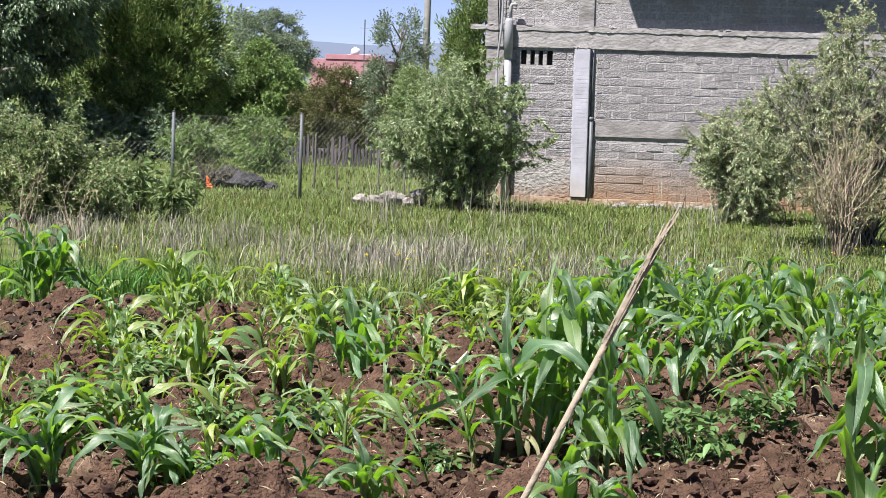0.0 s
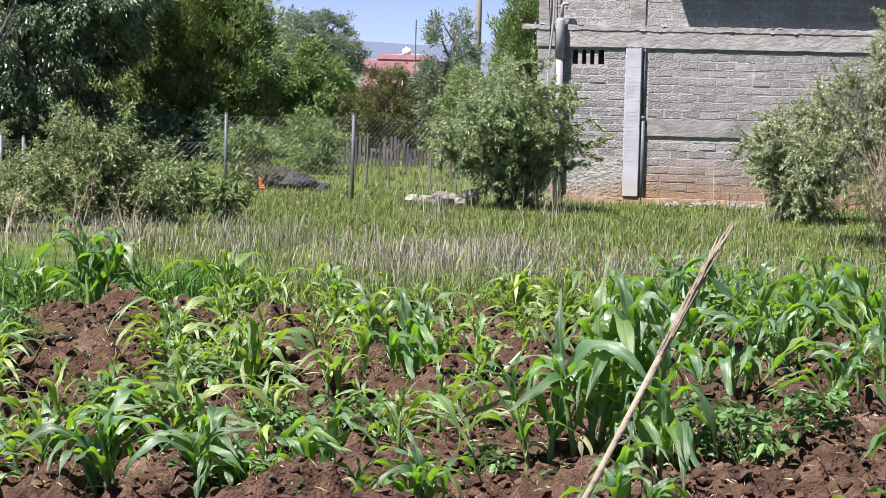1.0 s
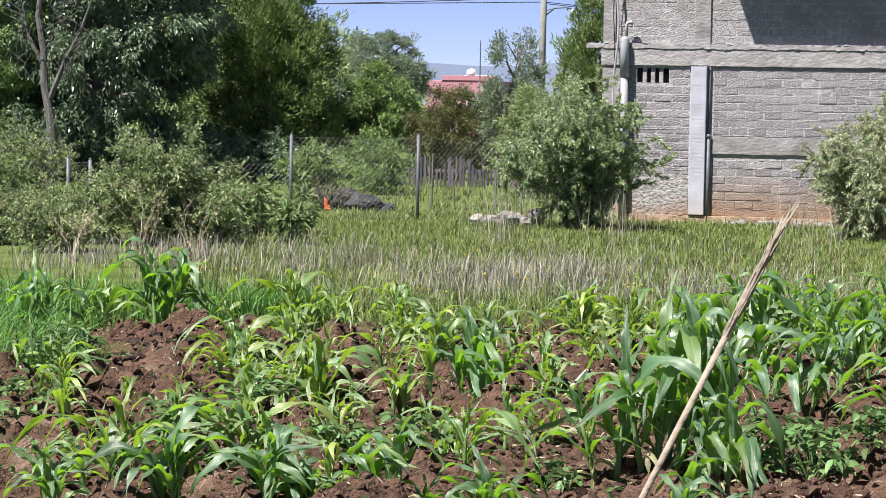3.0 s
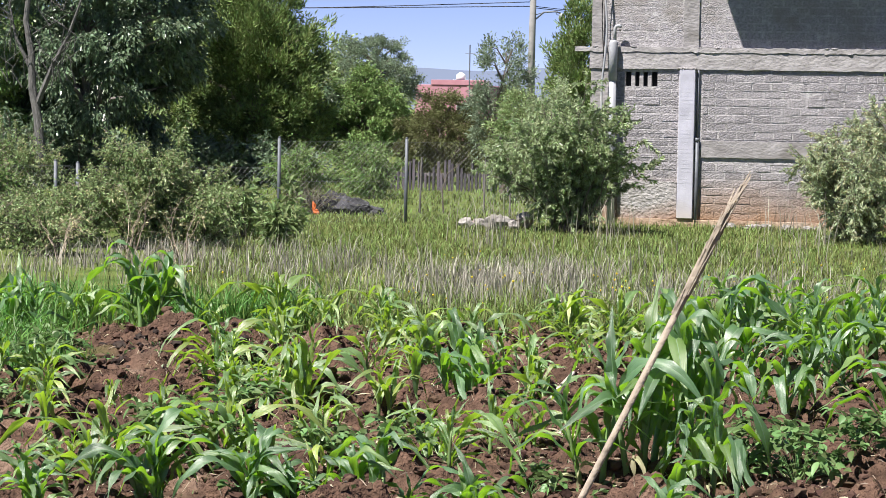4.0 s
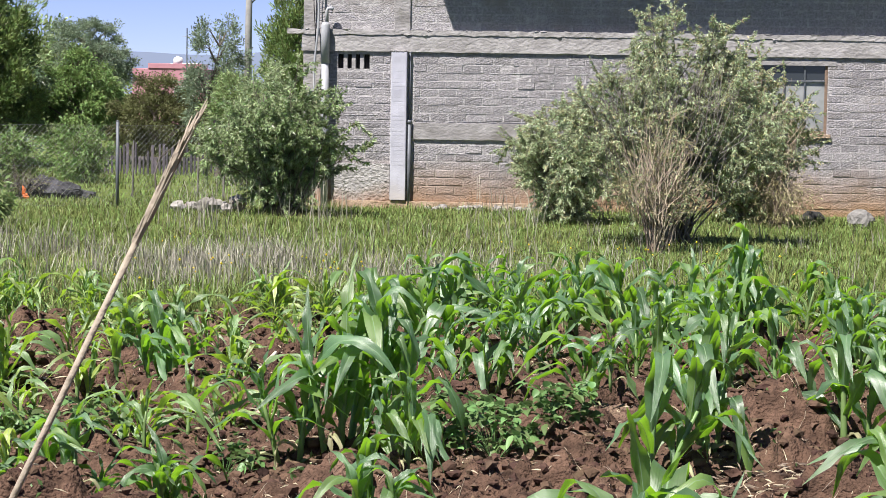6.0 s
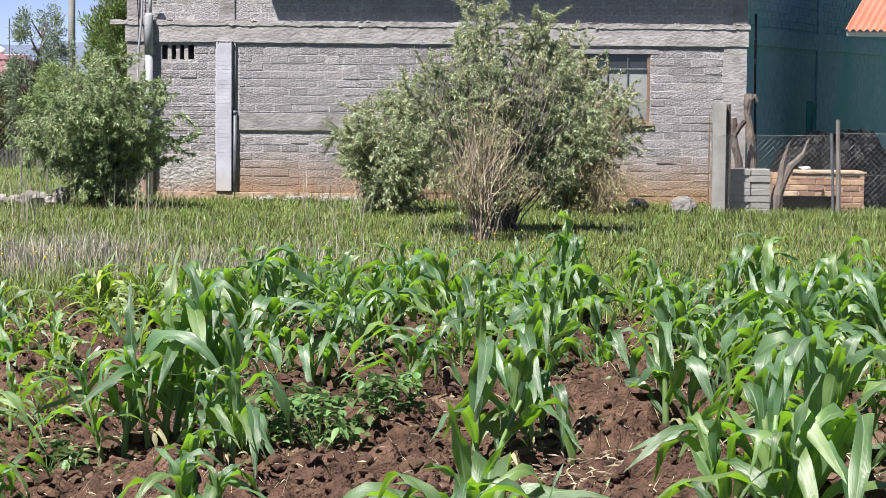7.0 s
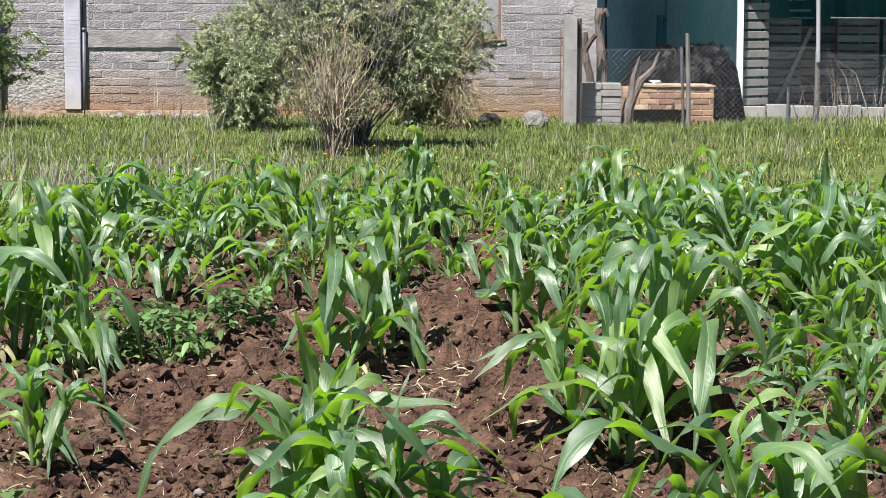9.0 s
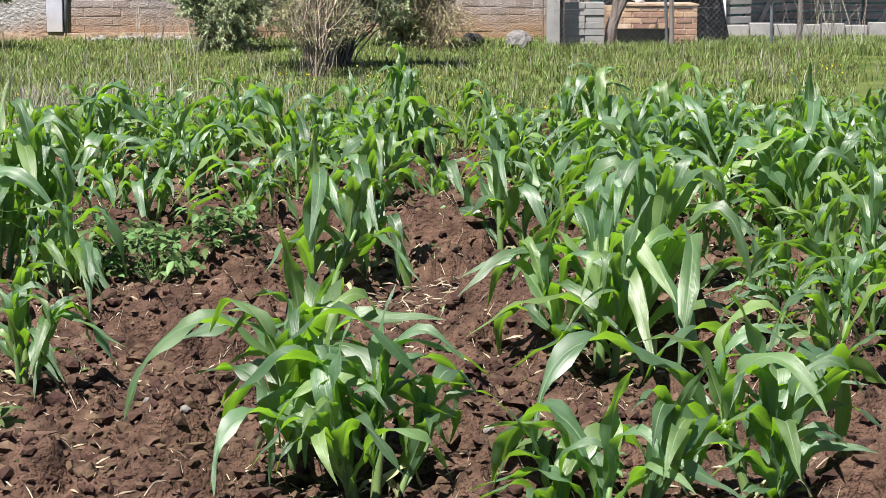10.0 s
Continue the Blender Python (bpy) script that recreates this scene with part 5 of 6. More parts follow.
tree("cedar_tree", "dense yellow green cedar with feathery fronds", (-13.85, 44.0, 0), (1.45, 1.4, 2.35), 2.05, 130, 0.34, 46, (0.105, 0.030), M_CEDAR, M_BARK, 8, 0.14, up=0.5, cone=0.30, droop=-0.15, tall=1.1, ragged=0.22, subs=9)
tree("cedar_tree", "dense yellow green cedar with feathery fronds", (-15.1, 45.5, 0), (1.15, 1.3, 3.0), 2.8, 110, 0.36, 40, (0.105, 0.032), M_CEDAR, M_BARK, 18, 0.14, up=0.6, cone=0.35, droop=-0.15, tall=1.2, ragged=0.22)
tree("round_tree", "far round grey green tree", (-15.6, 60, 0), (1.2, 1.2, 1.3), 2.25, 60, 0.34, 70, (0.065, 0.032), M_GREYLEAF, M_BARK, 9, 0.12, ragged=0.15)
tree("bright_tree", "bright green leafy tree behind the meadow", (-12.75, 48, 0), (0.9, 0.9, 0.92), 1.40, 50, 0.30, 60, (0.07, 0.038), M_BRIGHTLEAF, M_BARK, 10, 0.09, ragged=0.25)
tree("russet_tree", "low russet green tree by the far fence", (-10.45, 46, 0), (0.95, 0.9, 0.85), 1.0, 58, 0.30, 56, (0.065, 0.03), M_REDLEAF, M_BARK, 12, 0.09, ragged=0.25)
tree("young_tree", "thin airy young tree with grey green leaves", (-8.1, 40, 0), (0.55, 0.5, 1.15), 1.75, 28, 0.24, 34, (0.075, 0.025), M_GREYLEAF, M_BARK, 13, 0.05, up=0.8, tall=1.2, ragged=0.4)
tree("young_tree", "leafy young tree beside the street lamp", (-7.2, 37.5, 0), (0.62, 0.6, 0.85), 1.05, 36, 0.27, 46, (0.065, 0.025), M_SHRUB, M_BARK, 14, 0.05, up=0.5)
tree("cypress_tree", "dark green conifer rising behind the house corner", (-8.3, 50, 0), (1.0, 0.9, 2.2), 2.0, 90, 0.32, 40, (0.10, 0.028), M_CEDAR, M_BARK, 15, 0.1, up=0.7, cone=0.55, droop=-0.1, tall=1.3, ragged=0.2)
tree("green_tree", "green leafy tree behind the corner bush", (-6.2, 35, 0), (0.62, 0.6, 0.85), 1.0, 40, 0.27, 46, (0.06, 0.02), M_WILLOW, M_BARK, 16, 0.05, up=0.4)
for k, (x, y, rx, H) in enumerate(((-11.2, 38, 0.6, 1.0), (-10.5, 39.3, 0.7, 0.95), (-9.9, 38, 0.45, 1.0))):
    shrub("hedge_shrub", "leafy green hedge shrub behind the fence", (x, y, 0), 20, (rx, rx, H), 320, 14, (0.08, 0.028), M_BRIGHTLEAF, M_BARK, 70 + k, twig_len=0.26, low=0.05, group="hedge shrubs")
# dark leaved shrubs added to darken the shaded strip below the crowns
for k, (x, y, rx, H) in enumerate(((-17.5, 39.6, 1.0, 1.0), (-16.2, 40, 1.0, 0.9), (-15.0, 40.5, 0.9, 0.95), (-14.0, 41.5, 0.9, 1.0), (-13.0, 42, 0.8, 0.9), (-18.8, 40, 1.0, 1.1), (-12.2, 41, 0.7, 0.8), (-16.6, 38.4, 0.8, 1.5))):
    shrub("understory_shrub", "dark shrub added to deepen the shade under the trees", (x, y, 0), 18, (rx, rx * 0.7, H), 300, 14, (0.10, 0.04), M_DARKLEAF, M_BARK, 130 + k, twig_len=0.3, low=0.03, group="shrubs under the trees")
# bare grey tree before the dark foliage
g_ = Geo()
g_.tube([(-16.10, 37.9, -0.1), (-16.03, 37.9, 0.6), (-16.08, 37.9, 1.2), (-16.20, 37.9, 1.8), (-16.22, 37.9, 2.4), (-16.33, 37.9, 3.0), (-16.27, 37.9, 3.6), (-16.42, 37.9, 5.0)], [0.11, 0.09, 0.082, 0.072, 0.062, 0.054, 0.044, 0.02], 9)
g_.tube([(-16.12, 37.9, 1.5), (-15.82, 37.9, 2.2), (-15.52, 37.9, 2.75), (-15.2, 37.9, 3.6)], [0.055, 0.046, 0.034, 0.012], 7)
g_.tube([(-16.21, 37.9, 2.1), (-16.5, 37.85, 2.7), (-16.62, 37.8, 3.4)], [0.04, 0.028, 0.01], 7)
rb = random.Random(9)
for i in range(40):
    x_, z_ = rb.uniform(-16.7, -15.2), rb.uniform(1.8, 3.6)
    g_.tube([(x_, 37.9, z_), (x_ + rb.uniform(-.2, .2), 37.8, z_ + 0.3), (x_ + rb.uniform(-.45, .45), 37.7, z_ + 0.55)], [0.014, 0.009, 0.003], 4, False)
solid("bare_tree", g_, M_DEAD_BARK, "bare grey tree trunk with thin dry branches", "tree")
# woods behind everything
FAR_TREES = [(-34, 66, 5, 4.0), (-27, 70, 4.5, 3.4), (-22, 64, 3.5, 3.2), (-40, 60, 5, 4.5), (-20.5, 72, 2.5, 2.2), (-12.5, 85, 3, 1.5), (-7, 90, 3, 1.8), (-30, 52, 3.5, 4)]
for k, (x, y, r, h) in enumerate(FAR_TREES):
    tree("far_tree", "far dark green tree on the field border", (x, y, 0), (r, r * 0.8, h * 0.75), h * 0.7, 34, 1.1, 36, (0.24, 0.09), M_DARKLEAF if k % 2 else M_SHRUB, M_BARK, 90 + k, 0.15)


# ---- grass ----
def scatter(n, x0, x1, y0, y1, rng, keep=None, tuft=0.0, per=6):
    k = max(1, n // per)
    X = np.repeat(rng.uniform(x0, x1, k), per) + rng.normal(size=k * per) * tuft
    Y = np.repeat(rng.uniform(y0, y1, k), per) + rng.normal(size=k * per) * tuft
    if keep is not None:
        ok = keep(X, Y) > rng.uniform(size=len(X))
        X, Y = X[ok], Y[ok]
    return np.stack([X, Y, ground_z(X, Y) - 0.005], 1)


def patchy(X, Y, s=1.0, ph=0.0):
    return 0.5 + 0.28 * np.sin(X * 1.3 * s + 1.1 * np.sin(Y * 0.9 * s + ph)) + 0.25 * np.sin(Y * 1.7 * s + 2 + X * 0.8 * s + ph)


def meadow():
    rng = np.random.default_rng(77)
    off_soil = lambda X, Y: 1 - soil_amount(X, Y)
    wedge = lambda X, Y: (np.abs(X / np.maximum(Y, 1) + 0.06) < 0.30).astype(float)
    front = lambda X, Y: ((Y < WY - 0.05) | (X < -5.1) | (X > 3.6)).astype(float)
    P = scatter(200000, -9, 7.5, 15.2, 31.3, rng, lambda X, Y: off_soil(X, Y) * wedge(X, Y) * front(X, Y) * (0.55 + 0.45 * patchy(X, Y)), 0.035)
    H = rng.uniform(0.035, 0.10, len(P)) * (0.6 + 0.75 * patchy(P[:, 0], P[:, 1], 1.3, 2))
    tagged(new("meadow_grass", blades_mesh("meadow_grass", P, np.maximum(H, 0.02), 0.008, M_GRASS, rng, 0.6)), "short green meadow grass", "grass", kind="stuff")
    P = scatter(34000, -9, 7.5, 15.6, 30.9, rng, lambda X, Y: off_soil(X, Y) * wedge(X, Y) * front(X, Y) * np.clip(1.3 * patchy(X, Y, 1.7, 6) - 0.3, 0, 1), 0.05)
    tagged(new("olive_grass", blades_mesh("olive_grass", P, rng.uniform(0.05, 0.13, len(P)), 0.007, M_OLIVE, rng, 0.6)), "yellowing olive grass in patches", "grass", kind="stuff")
    P = scatter(24000, -14, 9, 15.5, 31.0, rng, lambda X, Y: off_soil(X, Y) * front(X, Y) * np.clip(patchy(X, Y, 0.8, 4) * 1.2, 0, 1), 0.05, 10)
    H = rng.uniform(0.07, 0.17, len(P))
    tagged(new("tall_grass", blades_mesh("tall_grass", P, H, 0.008, M_GRASS, rng, 0.5)), "taller green grass tufts in the meadow", "grass", kind="stuff")
    P = scatter(30000, -22, -3, 28, 46, rng, lambda X, Y: ((X < -5.2) * 1.0), 0.06, 8)
    tagged(new("far_grass", blades_mesh("far_grass", P, rng.uniform(0.04, 0.12, len(P)), 0.014, M_GRASS, rng, 0.5)), "grass of the far meadow", "grass", kind="stuff")
    # dry grey rushes
    heart = lambda X, Y, x, y, a, b: np.exp(-((X - x) / a) ** 2 - ((Y - y) / b) ** 2)
    band = lambda X, Y: np.clip(heart(X, Y, -3.8, 19.6, 1.5, 1.7) + 0.55 * heart(X, Y, -7.2, 20.6, 1.5, 1.6) + 0.35 * heart(X, Y, -1.4, 19.0, 1.0, 1.2), 0, 1) * np.clip(1.5 * patchy(X, Y, 2.2, 1) - 0.1, 0.1, 1)
    P = scatter(38000, -9, 0.5, 16.0, 24.5, rng, band, 0.09, 20)
    H = rng.uniform(0.12, 0.30, len(P))
    tagged(new("dry_rushes", blades_mesh("dry_rushes", P, H, 0.0075, M_DRY, rng, 0.45)), "dry grey rush stems in the meadow", "dry grass", kind="stuff")
    P = scatter(3600, -9, 6, 16.2, 26, rng, lambda X, Y: off_soil(X, Y) * 0.5, 0.05, 8)
    tagged(new("straw_stems", blades_mesh("straw_stems", P, rng.uniform(0.12, 0.30, len(P)), 0.006, M_DRY, rng, 0.4)), "scattered dry grass stems", "dry grass", kind="stuff")
    P = scatter(260, -6, 1, 24, 30.5, rng, None, 0.12, 14)
    tagged(new("tall_straw", blades_mesh("tall_straw", P, rng.uniform(0.35, 0.75, len(P)), 0.007, M_DRY, rng, 0.35)), "tall pale dry grass stems by the wall", "dry grass", kind="stuff")
    # right side under the fence
    P = scatter(9000, 2.6, 8.5, 26.5, 28.9, rng, None, 0.06, 9)
    tagged(new("fence_grass", blades_mesh("fence_grass", P, rng.uniform(0.07, 0.19, len(P)), 0.008, M_GRASS, rng, 0.5)), "rank grass along the yard fence", "grass", kind="stuff")
    P = scatter(90, 5.8, 8.0, 28.0, 28.5, rng, None, 0.12, 10)
    tagged(new("dry_canes", blades_mesh("dry_canes", P, rng.uniform(0.6, 1.25, len(P)), 0.008, M_DRY, rng, 0.7)), "tall dry grass canes at the yard fence", "dry grass", kind="stuff")
    # lush clump on the left edge of the field
    P = scatter(15000, -8.0, -4.5, 9.5, 16.2, rng, lambda X, Y: np.clip(1.2 - 1.6 * soil_amount(X, Y), 0, 1), 0.07, 10)
    tagged(new("lush_tussock", blades_mesh("lush_tussock", P, rng.uniform(0.10, 0.38, len(P)), 0.011, M_LUSH, rng, 0.7)), "lush dark green tussock at the field edge", "grass", kind="stuff")
    # border between soil and meadow
    P = scatter(9000, -6.6, 4.5, 14.6, 17.0, rng, lambda X, Y: np.clip(1.15 - soil_amount(X, Y), 0, 1), 0.05, 9)
    tagged(new("border_grass", blades_mesh("border_grass", P, rng.uniform(0.06, 0.18, len(P)), 0.009, M_GRASS, rng, 0.5)), "grass along the far border of the field", "grass", kind="stuff")
    # small green weeds in the soil
    P = scatter(26000, -5.6, 4.5, 5.5, 15.5, rng, lambda X, Y: np.clip(patchy(X, Y, 2.3, 3) - 0.25, 0, 1) * np.clip((-0.5 - X) / 2 + 0.35, 0.15, 1), 0.05, 12)
    D = rng.normal(size=P.shape) * 0.8 + np.array([0, 0, 0.7])
    tagged(new("seedling_weeds", leaves_mesh("seedling_weeds", P + np.array([0, 0, 0.01]), D, 0.045, 0.016, M_WEED, rng, 0.2)), "tiny green weeds sprouting in the soil", "weeds", kind="stuff")
    # yellow flowers
    P = scatter(380, -7, 5, 16.2, 22, rng, lambda X, Y: off_soil(X, Y) * np.clip(patchy(X, Y, 1.1, 5), 0, 1) ** 2, 0.16, 12)
    V, F = [], []
    for x, y, z in P:
        h = z + rng.uniform(0.10, 0.24)
        r = rng.uniform(0.006, 0.012)
        b = len(V)
        V += [(x - r, y, h), (x, y - r, h + 0.004), (x + r, y, h), (x, y + r, h + 0.006), (x, y, h - r), (x, y, h + r * 1.1)]
        F += [[b, b + 1, b + 5], [b + 1, b + 2, b + 5], [b + 2, b + 3, b + 5], [b + 3, b, b + 5], [b, b + 4, b + 1], [b + 1, b + 4, b + 2]]
    tagged(new("yellow_flowers", mesh_from("yellow_flowers", np.array(V), np.array(F), M_FLOWER)), "small yellow wild flowers in the grass", "flowers", kind="stuff")


meadow()


# ---- soil clods and litter ----
def litter():
    rng = np.random.default_rng(55)
    bm = bmesh.new()
    bmesh.ops.create_icosphere(bm, subdivisions=1, radius=1.0)
    base = np.array([v.co[:] for v in bm.verts])
    tri = np.array([[v.index for v in f.verts] for f in bm.faces])
    bm.free()
    n = 52000
    d = 5.2 + (16.2 - 5.2) * rng.uniform(size=n) ** 1.5
    X = d * rng.uniform(-0.42, 0.27, n)
    ok = soil_amount(X, d) > 0.5
    X, d = X[ok], d[ok]
    n = len(X)
    s = 0.0025 + 0.024 * rng.uniform(size=n) ** 4
    V = base[None] * (1 + 0.34 * rng.normal(size=(n, len(base), 1)))
    V = V * s[:, None, None] * np.stack([rng.uniform(.8, 1.5, n), rng.uniform(.8, 1.4, n), rng.uniform(.6, 1, n)], 1)[:, None]
    V += np.stack([X, d, ground_z(X, d) + s * 0.3], 1)[:, None]
    F = tri[None] + (np.arange(n) * len(base))[:, None, None]
    tagged(new("soil_clods", mesh_from("soil_clods", V.reshape(-1, 3), F.reshape(-1, 3), M_CLOD)), "crumbled brown clods of tilled soil", "soil", kind="stuff")
    bm = bmesh.new()
    bmesh.ops.create_icosphere(bm, subdivisions=2, radius=1.0)
    base = np.array([v.co[:] for v in bm.verts])
    tri = np.array([[v.index for v in f.verts] for f in bm.faces])
    bm.free()
    heaps = ((-4.85, 13.6, 0.36, 0.30, 90), (0.75, 10.7, 0.32, 0.4, 90), (-0.4, 8.0, 0.5, 0.5, 60), (-3.0, 11.2, 0.6, 0.4, 70), (-1.4, 11.2, 0.5, 0.5, 60), (0.7, 8.2, 0.5, 0.6, 60), (-0.3, 6.6, 0.4, 0.4, 40), (-4.4, 11.6, 0.5, 0.7, 60), (-2.3, 9.2, 0.7, 0.5, 60))
    C = np.concatenate([np.stack([rng.normal(hx, sx, k), rng.normal(hy, sy, k)], 1) for hx, hy, sx, sy, k in heaps])
    n = len(C)
    s = 0.010 + 0.024 * rng.uniform(size=n) ** 2
    K = np.ones((n, len(base), 1))
    for f, a in ((2.0, 0.22), (4.5, 0.16), (9.0, 0.10)):
        w = rng.normal(size=(n, 3, 3)) * f
        K = K + a * np.sin(np.einsum("vk,njk->nvj", base, w) + rng.uniform(0, 6.28, (n, 1, 3))).sum(2, keepdims=True) / 1.7
    V = base[None] * K * s[:, None, None] * np.array([1.2, 1.1, 0.8])
    V += np.stack([C[:, 0], C[:, 1], ground_z(C[:, 0], C[:, 1]) + s * 0.35], 1)[:, None]
    F = tri[None] + (np.arange(n) * len(base))[:, None, None]
    tagged(new("turned_clods", mesh_from("turned_clods", V.reshape(-1, 3), F.reshape(-1, 3), M_CLOD)), "lumpy dark clods turned up by tilling", "soil", kind="stuff")
    n = 520
    C = np.stack([rng.normal(-4.62, 0.27, n), rng.normal(13.25, 0.22, n)], 1)
    s = 0.007 + 0.030 * rng.uniform(size=n) ** 3
    V = base[None] * (1 + 0.22 * rng.normal(size=(n, len(base), 1))) * s[:, None, None] * np.array([1.2, 1.1, 0.85])
    V += np.stack([C[:, 0], C[:, 1], ground_z(C[:, 0], C[:, 1]) + s * 0.2], 1)[:, None]
    F = tri[None] + (np.arange(n) * len(base))[:, None, None]
    tagged(new("moist_clods", mesh_from("moist_clods", V.reshape(-1, 3), F.reshape(-1, 3), M_MOIST)), "dark moist clods freshly dug up", "soil", kind="stuff")
    n = 9500
    Y = rng.uniform(5.4, 15.5, n)
    X = Y * rng.uniform(-0.40, 0.26, n)
    an = rng.uniform(0, np.pi, n)
    ln, w = rng.uniform(0.012, 0.06, n), 0.0012
    dx, dy = np.cos(an) * ln, np.sin(an) * ln
    Z = ground_z(X, Y) + 0.008
    Z2 = ground_z(X + dx, Y + dy) + 0.01
    px_, py_ = -np.sin(an) * w, np.cos(an) * w
    V = np.stack([np.stack([X - px_, Y - py_, Z], 1), np.stack([X + px_, Y + py_, Z], 1), np.stack([X + dx, Y + dy, Z2], 1), np.stack([X + dx / 2, Y + dy / 2, (Z + Z2) / 2 + 0.006], 1)], 1)
    b = np.arange(n)[:, None] * 4
    F = np.concatenate([b + np.array([[0, 1, 3]]), b + np.array([[1, 2, 3]]), b + np.array([[2, 0, 3]])])
    tagged(new("straw_litter", mesh_from("straw_litter", V.reshape(-1, 3), F, M_STRAW)), "bits of dry straw on the soil", "straw", kind="stuff")
    z0 = float(ground_z(-2.04, 11.74))
    solid("pale_stick", Geo().tube([(-2.05, 11.72, z0 + 0.02), (-2.02, 11.80, z0 + 0.07), (-1.965, 11.92, z0 + 0.15)], [0.014, 0.019, 0.010], 7), M_HUSK, "pale dry maize husk lying on the soil", "husk")
    # withered weeds pulled out and left on the soil
    P = np.concatenate([np.stack([rng.normal(x, rad, cnt), rng.normal(y, rad, cnt), np.zeros(cnt)], 1) for x, y, rad, cnt in
                        ((0.55, 8.95, 0.13, 90), (0.30, 9.1, 0.10, 50), (-2.45, 9.92, 0.10, 110), (-1.75, 10.6, 0.09, 50), (1.0, 9.3, 0.14, 80), (-3.05, 10.9, 0.10, 60), (0.9, 8.2, 0.10, 40))])
    P[:, 2] = ground_z(P[:, 0], P[:, 1]) + 0.012
    D = rng.normal(size=P.shape) * np.array([1, 1, 0.2]) + np.array([0, 0, 0.15])
    tagged(new("withered_weeds", leaves_mesh("withered_weeds", P, D, 0.075, 0.008, M_STRAW, rng, 0.1)), "withered uprooted weeds lying on the soil", "weeds", kind="stuff")
    rs = random.Random(8)
    for x, y in ((-0.42, 7.0), (-0.30, 6.9), (1.15, 6.9), (-0.62, 7.5), (0.62, 6.6), (-3.0, 9.2)):
        z = float(ground_z(x, y))
        solid("pebble", Geo().lump((x, y, z + 0.012), (0.018, 0.015, 0.013), rs.random(), 2, 0.15), M_STONE, "pale pebble on the soil", "stone", "pebbles")


litter()


# ---- maize ----
def maize_leaf(name, length, width, a0, a1, twist, seed, fold=0.45, mats=None, knee=None, n=13, steep=None):
    """A maize leaf that rises steeply from the stem at the origin towards +x, then arches over and hangs. a0, a1: degrees from upright at its foot and tip."""
    rng = random.Random(seed)
    p = Vector((0, 0, 0))
    V, UV = [], []
    knee = knee or rng.uniform(0.38, 0.64)
    steep = steep or rng.choice((7, 9, 11, 13, 22))
    ph, ph2 = rng.uniform(0, 6.28), rng.uniform(0, 6.28)
    sway = rng.uniform(-0.35, 0.35)
    for i in range(n + 1):
        t = i / n
        s = 1 / (1 + math.exp(-(t - knee) * steep))
        s0, s1 = 1 / (1 + math.exp(knee * steep)), 1 / (1 + math.exp(-(1 - knee) * steep))
        a = radians(a0 + (a1 - a0) * (s - s0) / (s1 - s0))
        d = Vector((math.sin(a), 0, math.cos(a)))
        if i:
            p = p + d * (length / n) + Vector((0, sway * length / n * t, 0))
        w = width * 0.5 * (0.30 + 0.70 * math.sin(0.5 * math.pi * min(1, t / 0.36))) * max(0.0, 1 - max(0, (t - 0.40) / 0.60) ** 1.55) + 0.0008
        tw = radians(twist * t * t * (1.5 - 0.5 * t))
        nrm = Vector((-math.cos(a), 0, math.sin(a)))
        side = Vector((0, 1, 0)) * math.cos(tw) + nrm * math.sin(tw)
        n2 = nrm * math.cos(tw) - Vector((0, 1, 0)) * math.sin(tw)
        f = fold * (1.5 - 1.3 * t)
        rib = 0.05
        for k, c in enumerate((-1, -0.5, -rib, rib, 0.5, 1)):
            wave = 0.58 * w * math.sin(t * (17 if c < 0 else 21) + (ph if c < 0 else ph2)) * (abs(c) ** 2) * min(1, t / 0.2)
            curl = -0.4 * w * max(0, abs(c) - 0.5) * 2 * 0.6
            q = p + side * (c * w * (1 - 0.25 * f)) + n2 * (abs(c) * w * f + wave + curl - (0.02 * w if abs(c) < 0.1 else 0))
            V.append(q[:])
            UV.append((0.5 + 0.5 * c, t))
    F, M = [], []
    for i in range(n):
        for k in range(5):
            F.append([6 * i + k, 6 * i + k + 1, 6 * i + 7 + k, 6 * i + 6 + k])
            M.append(1 if k == 2 and i < n - 2 else 0)
    return mesh_from(name, np.array(V), np.array(F), mats or [M_MAIZE, M_RIB], smooth=True, midx=M, uv=UV)


LEAVES = []
lr = random.Random(4)
for i in range(27):
    kind = i % 3
    L_ = (0.58, 0.66, 0.52)[kind] * lr.uniform(0.9, 1.12)
    W_ = (0.068, 0.078, 0.060)[kind] * lr.uniform(0.9, 1.14)
    A0 = (15, 24, 36)[kind] + lr.uniform(-6, 8)
    A1 = (152, 172, 128)[kind] + lr.uniform(-24, 6)
    LEAVES.append(maize_leaf("leaf", L_, W_, A0, A1, lr.uniform(-80, 80), 100 + i, knee=lr.uniform(0.42, 0.64)))
SLIM = []
for i in range(15):
    kind = i % 3
    L_ = (0.62, 0.70, 0.54)[kind] * lr.uniform(0.9, 1.1)
    W_ = (0.056, 0.062, 0.050)[kind] * lr.uniform(0.9, 1.14)
    SLIM.append(maize_leaf("leaf", L_, W_, (16, 24, 34)[kind] + lr.uniform(-6, 8), (140, 165, 118)[kind] + lr.uniform(-24, 8), lr.uniform(-90, 90), 160 + i, mats=[M_PALE_MAIZE, M_RIB], knee=lr.uniform(0.42, 0.62)))
NEAR = []
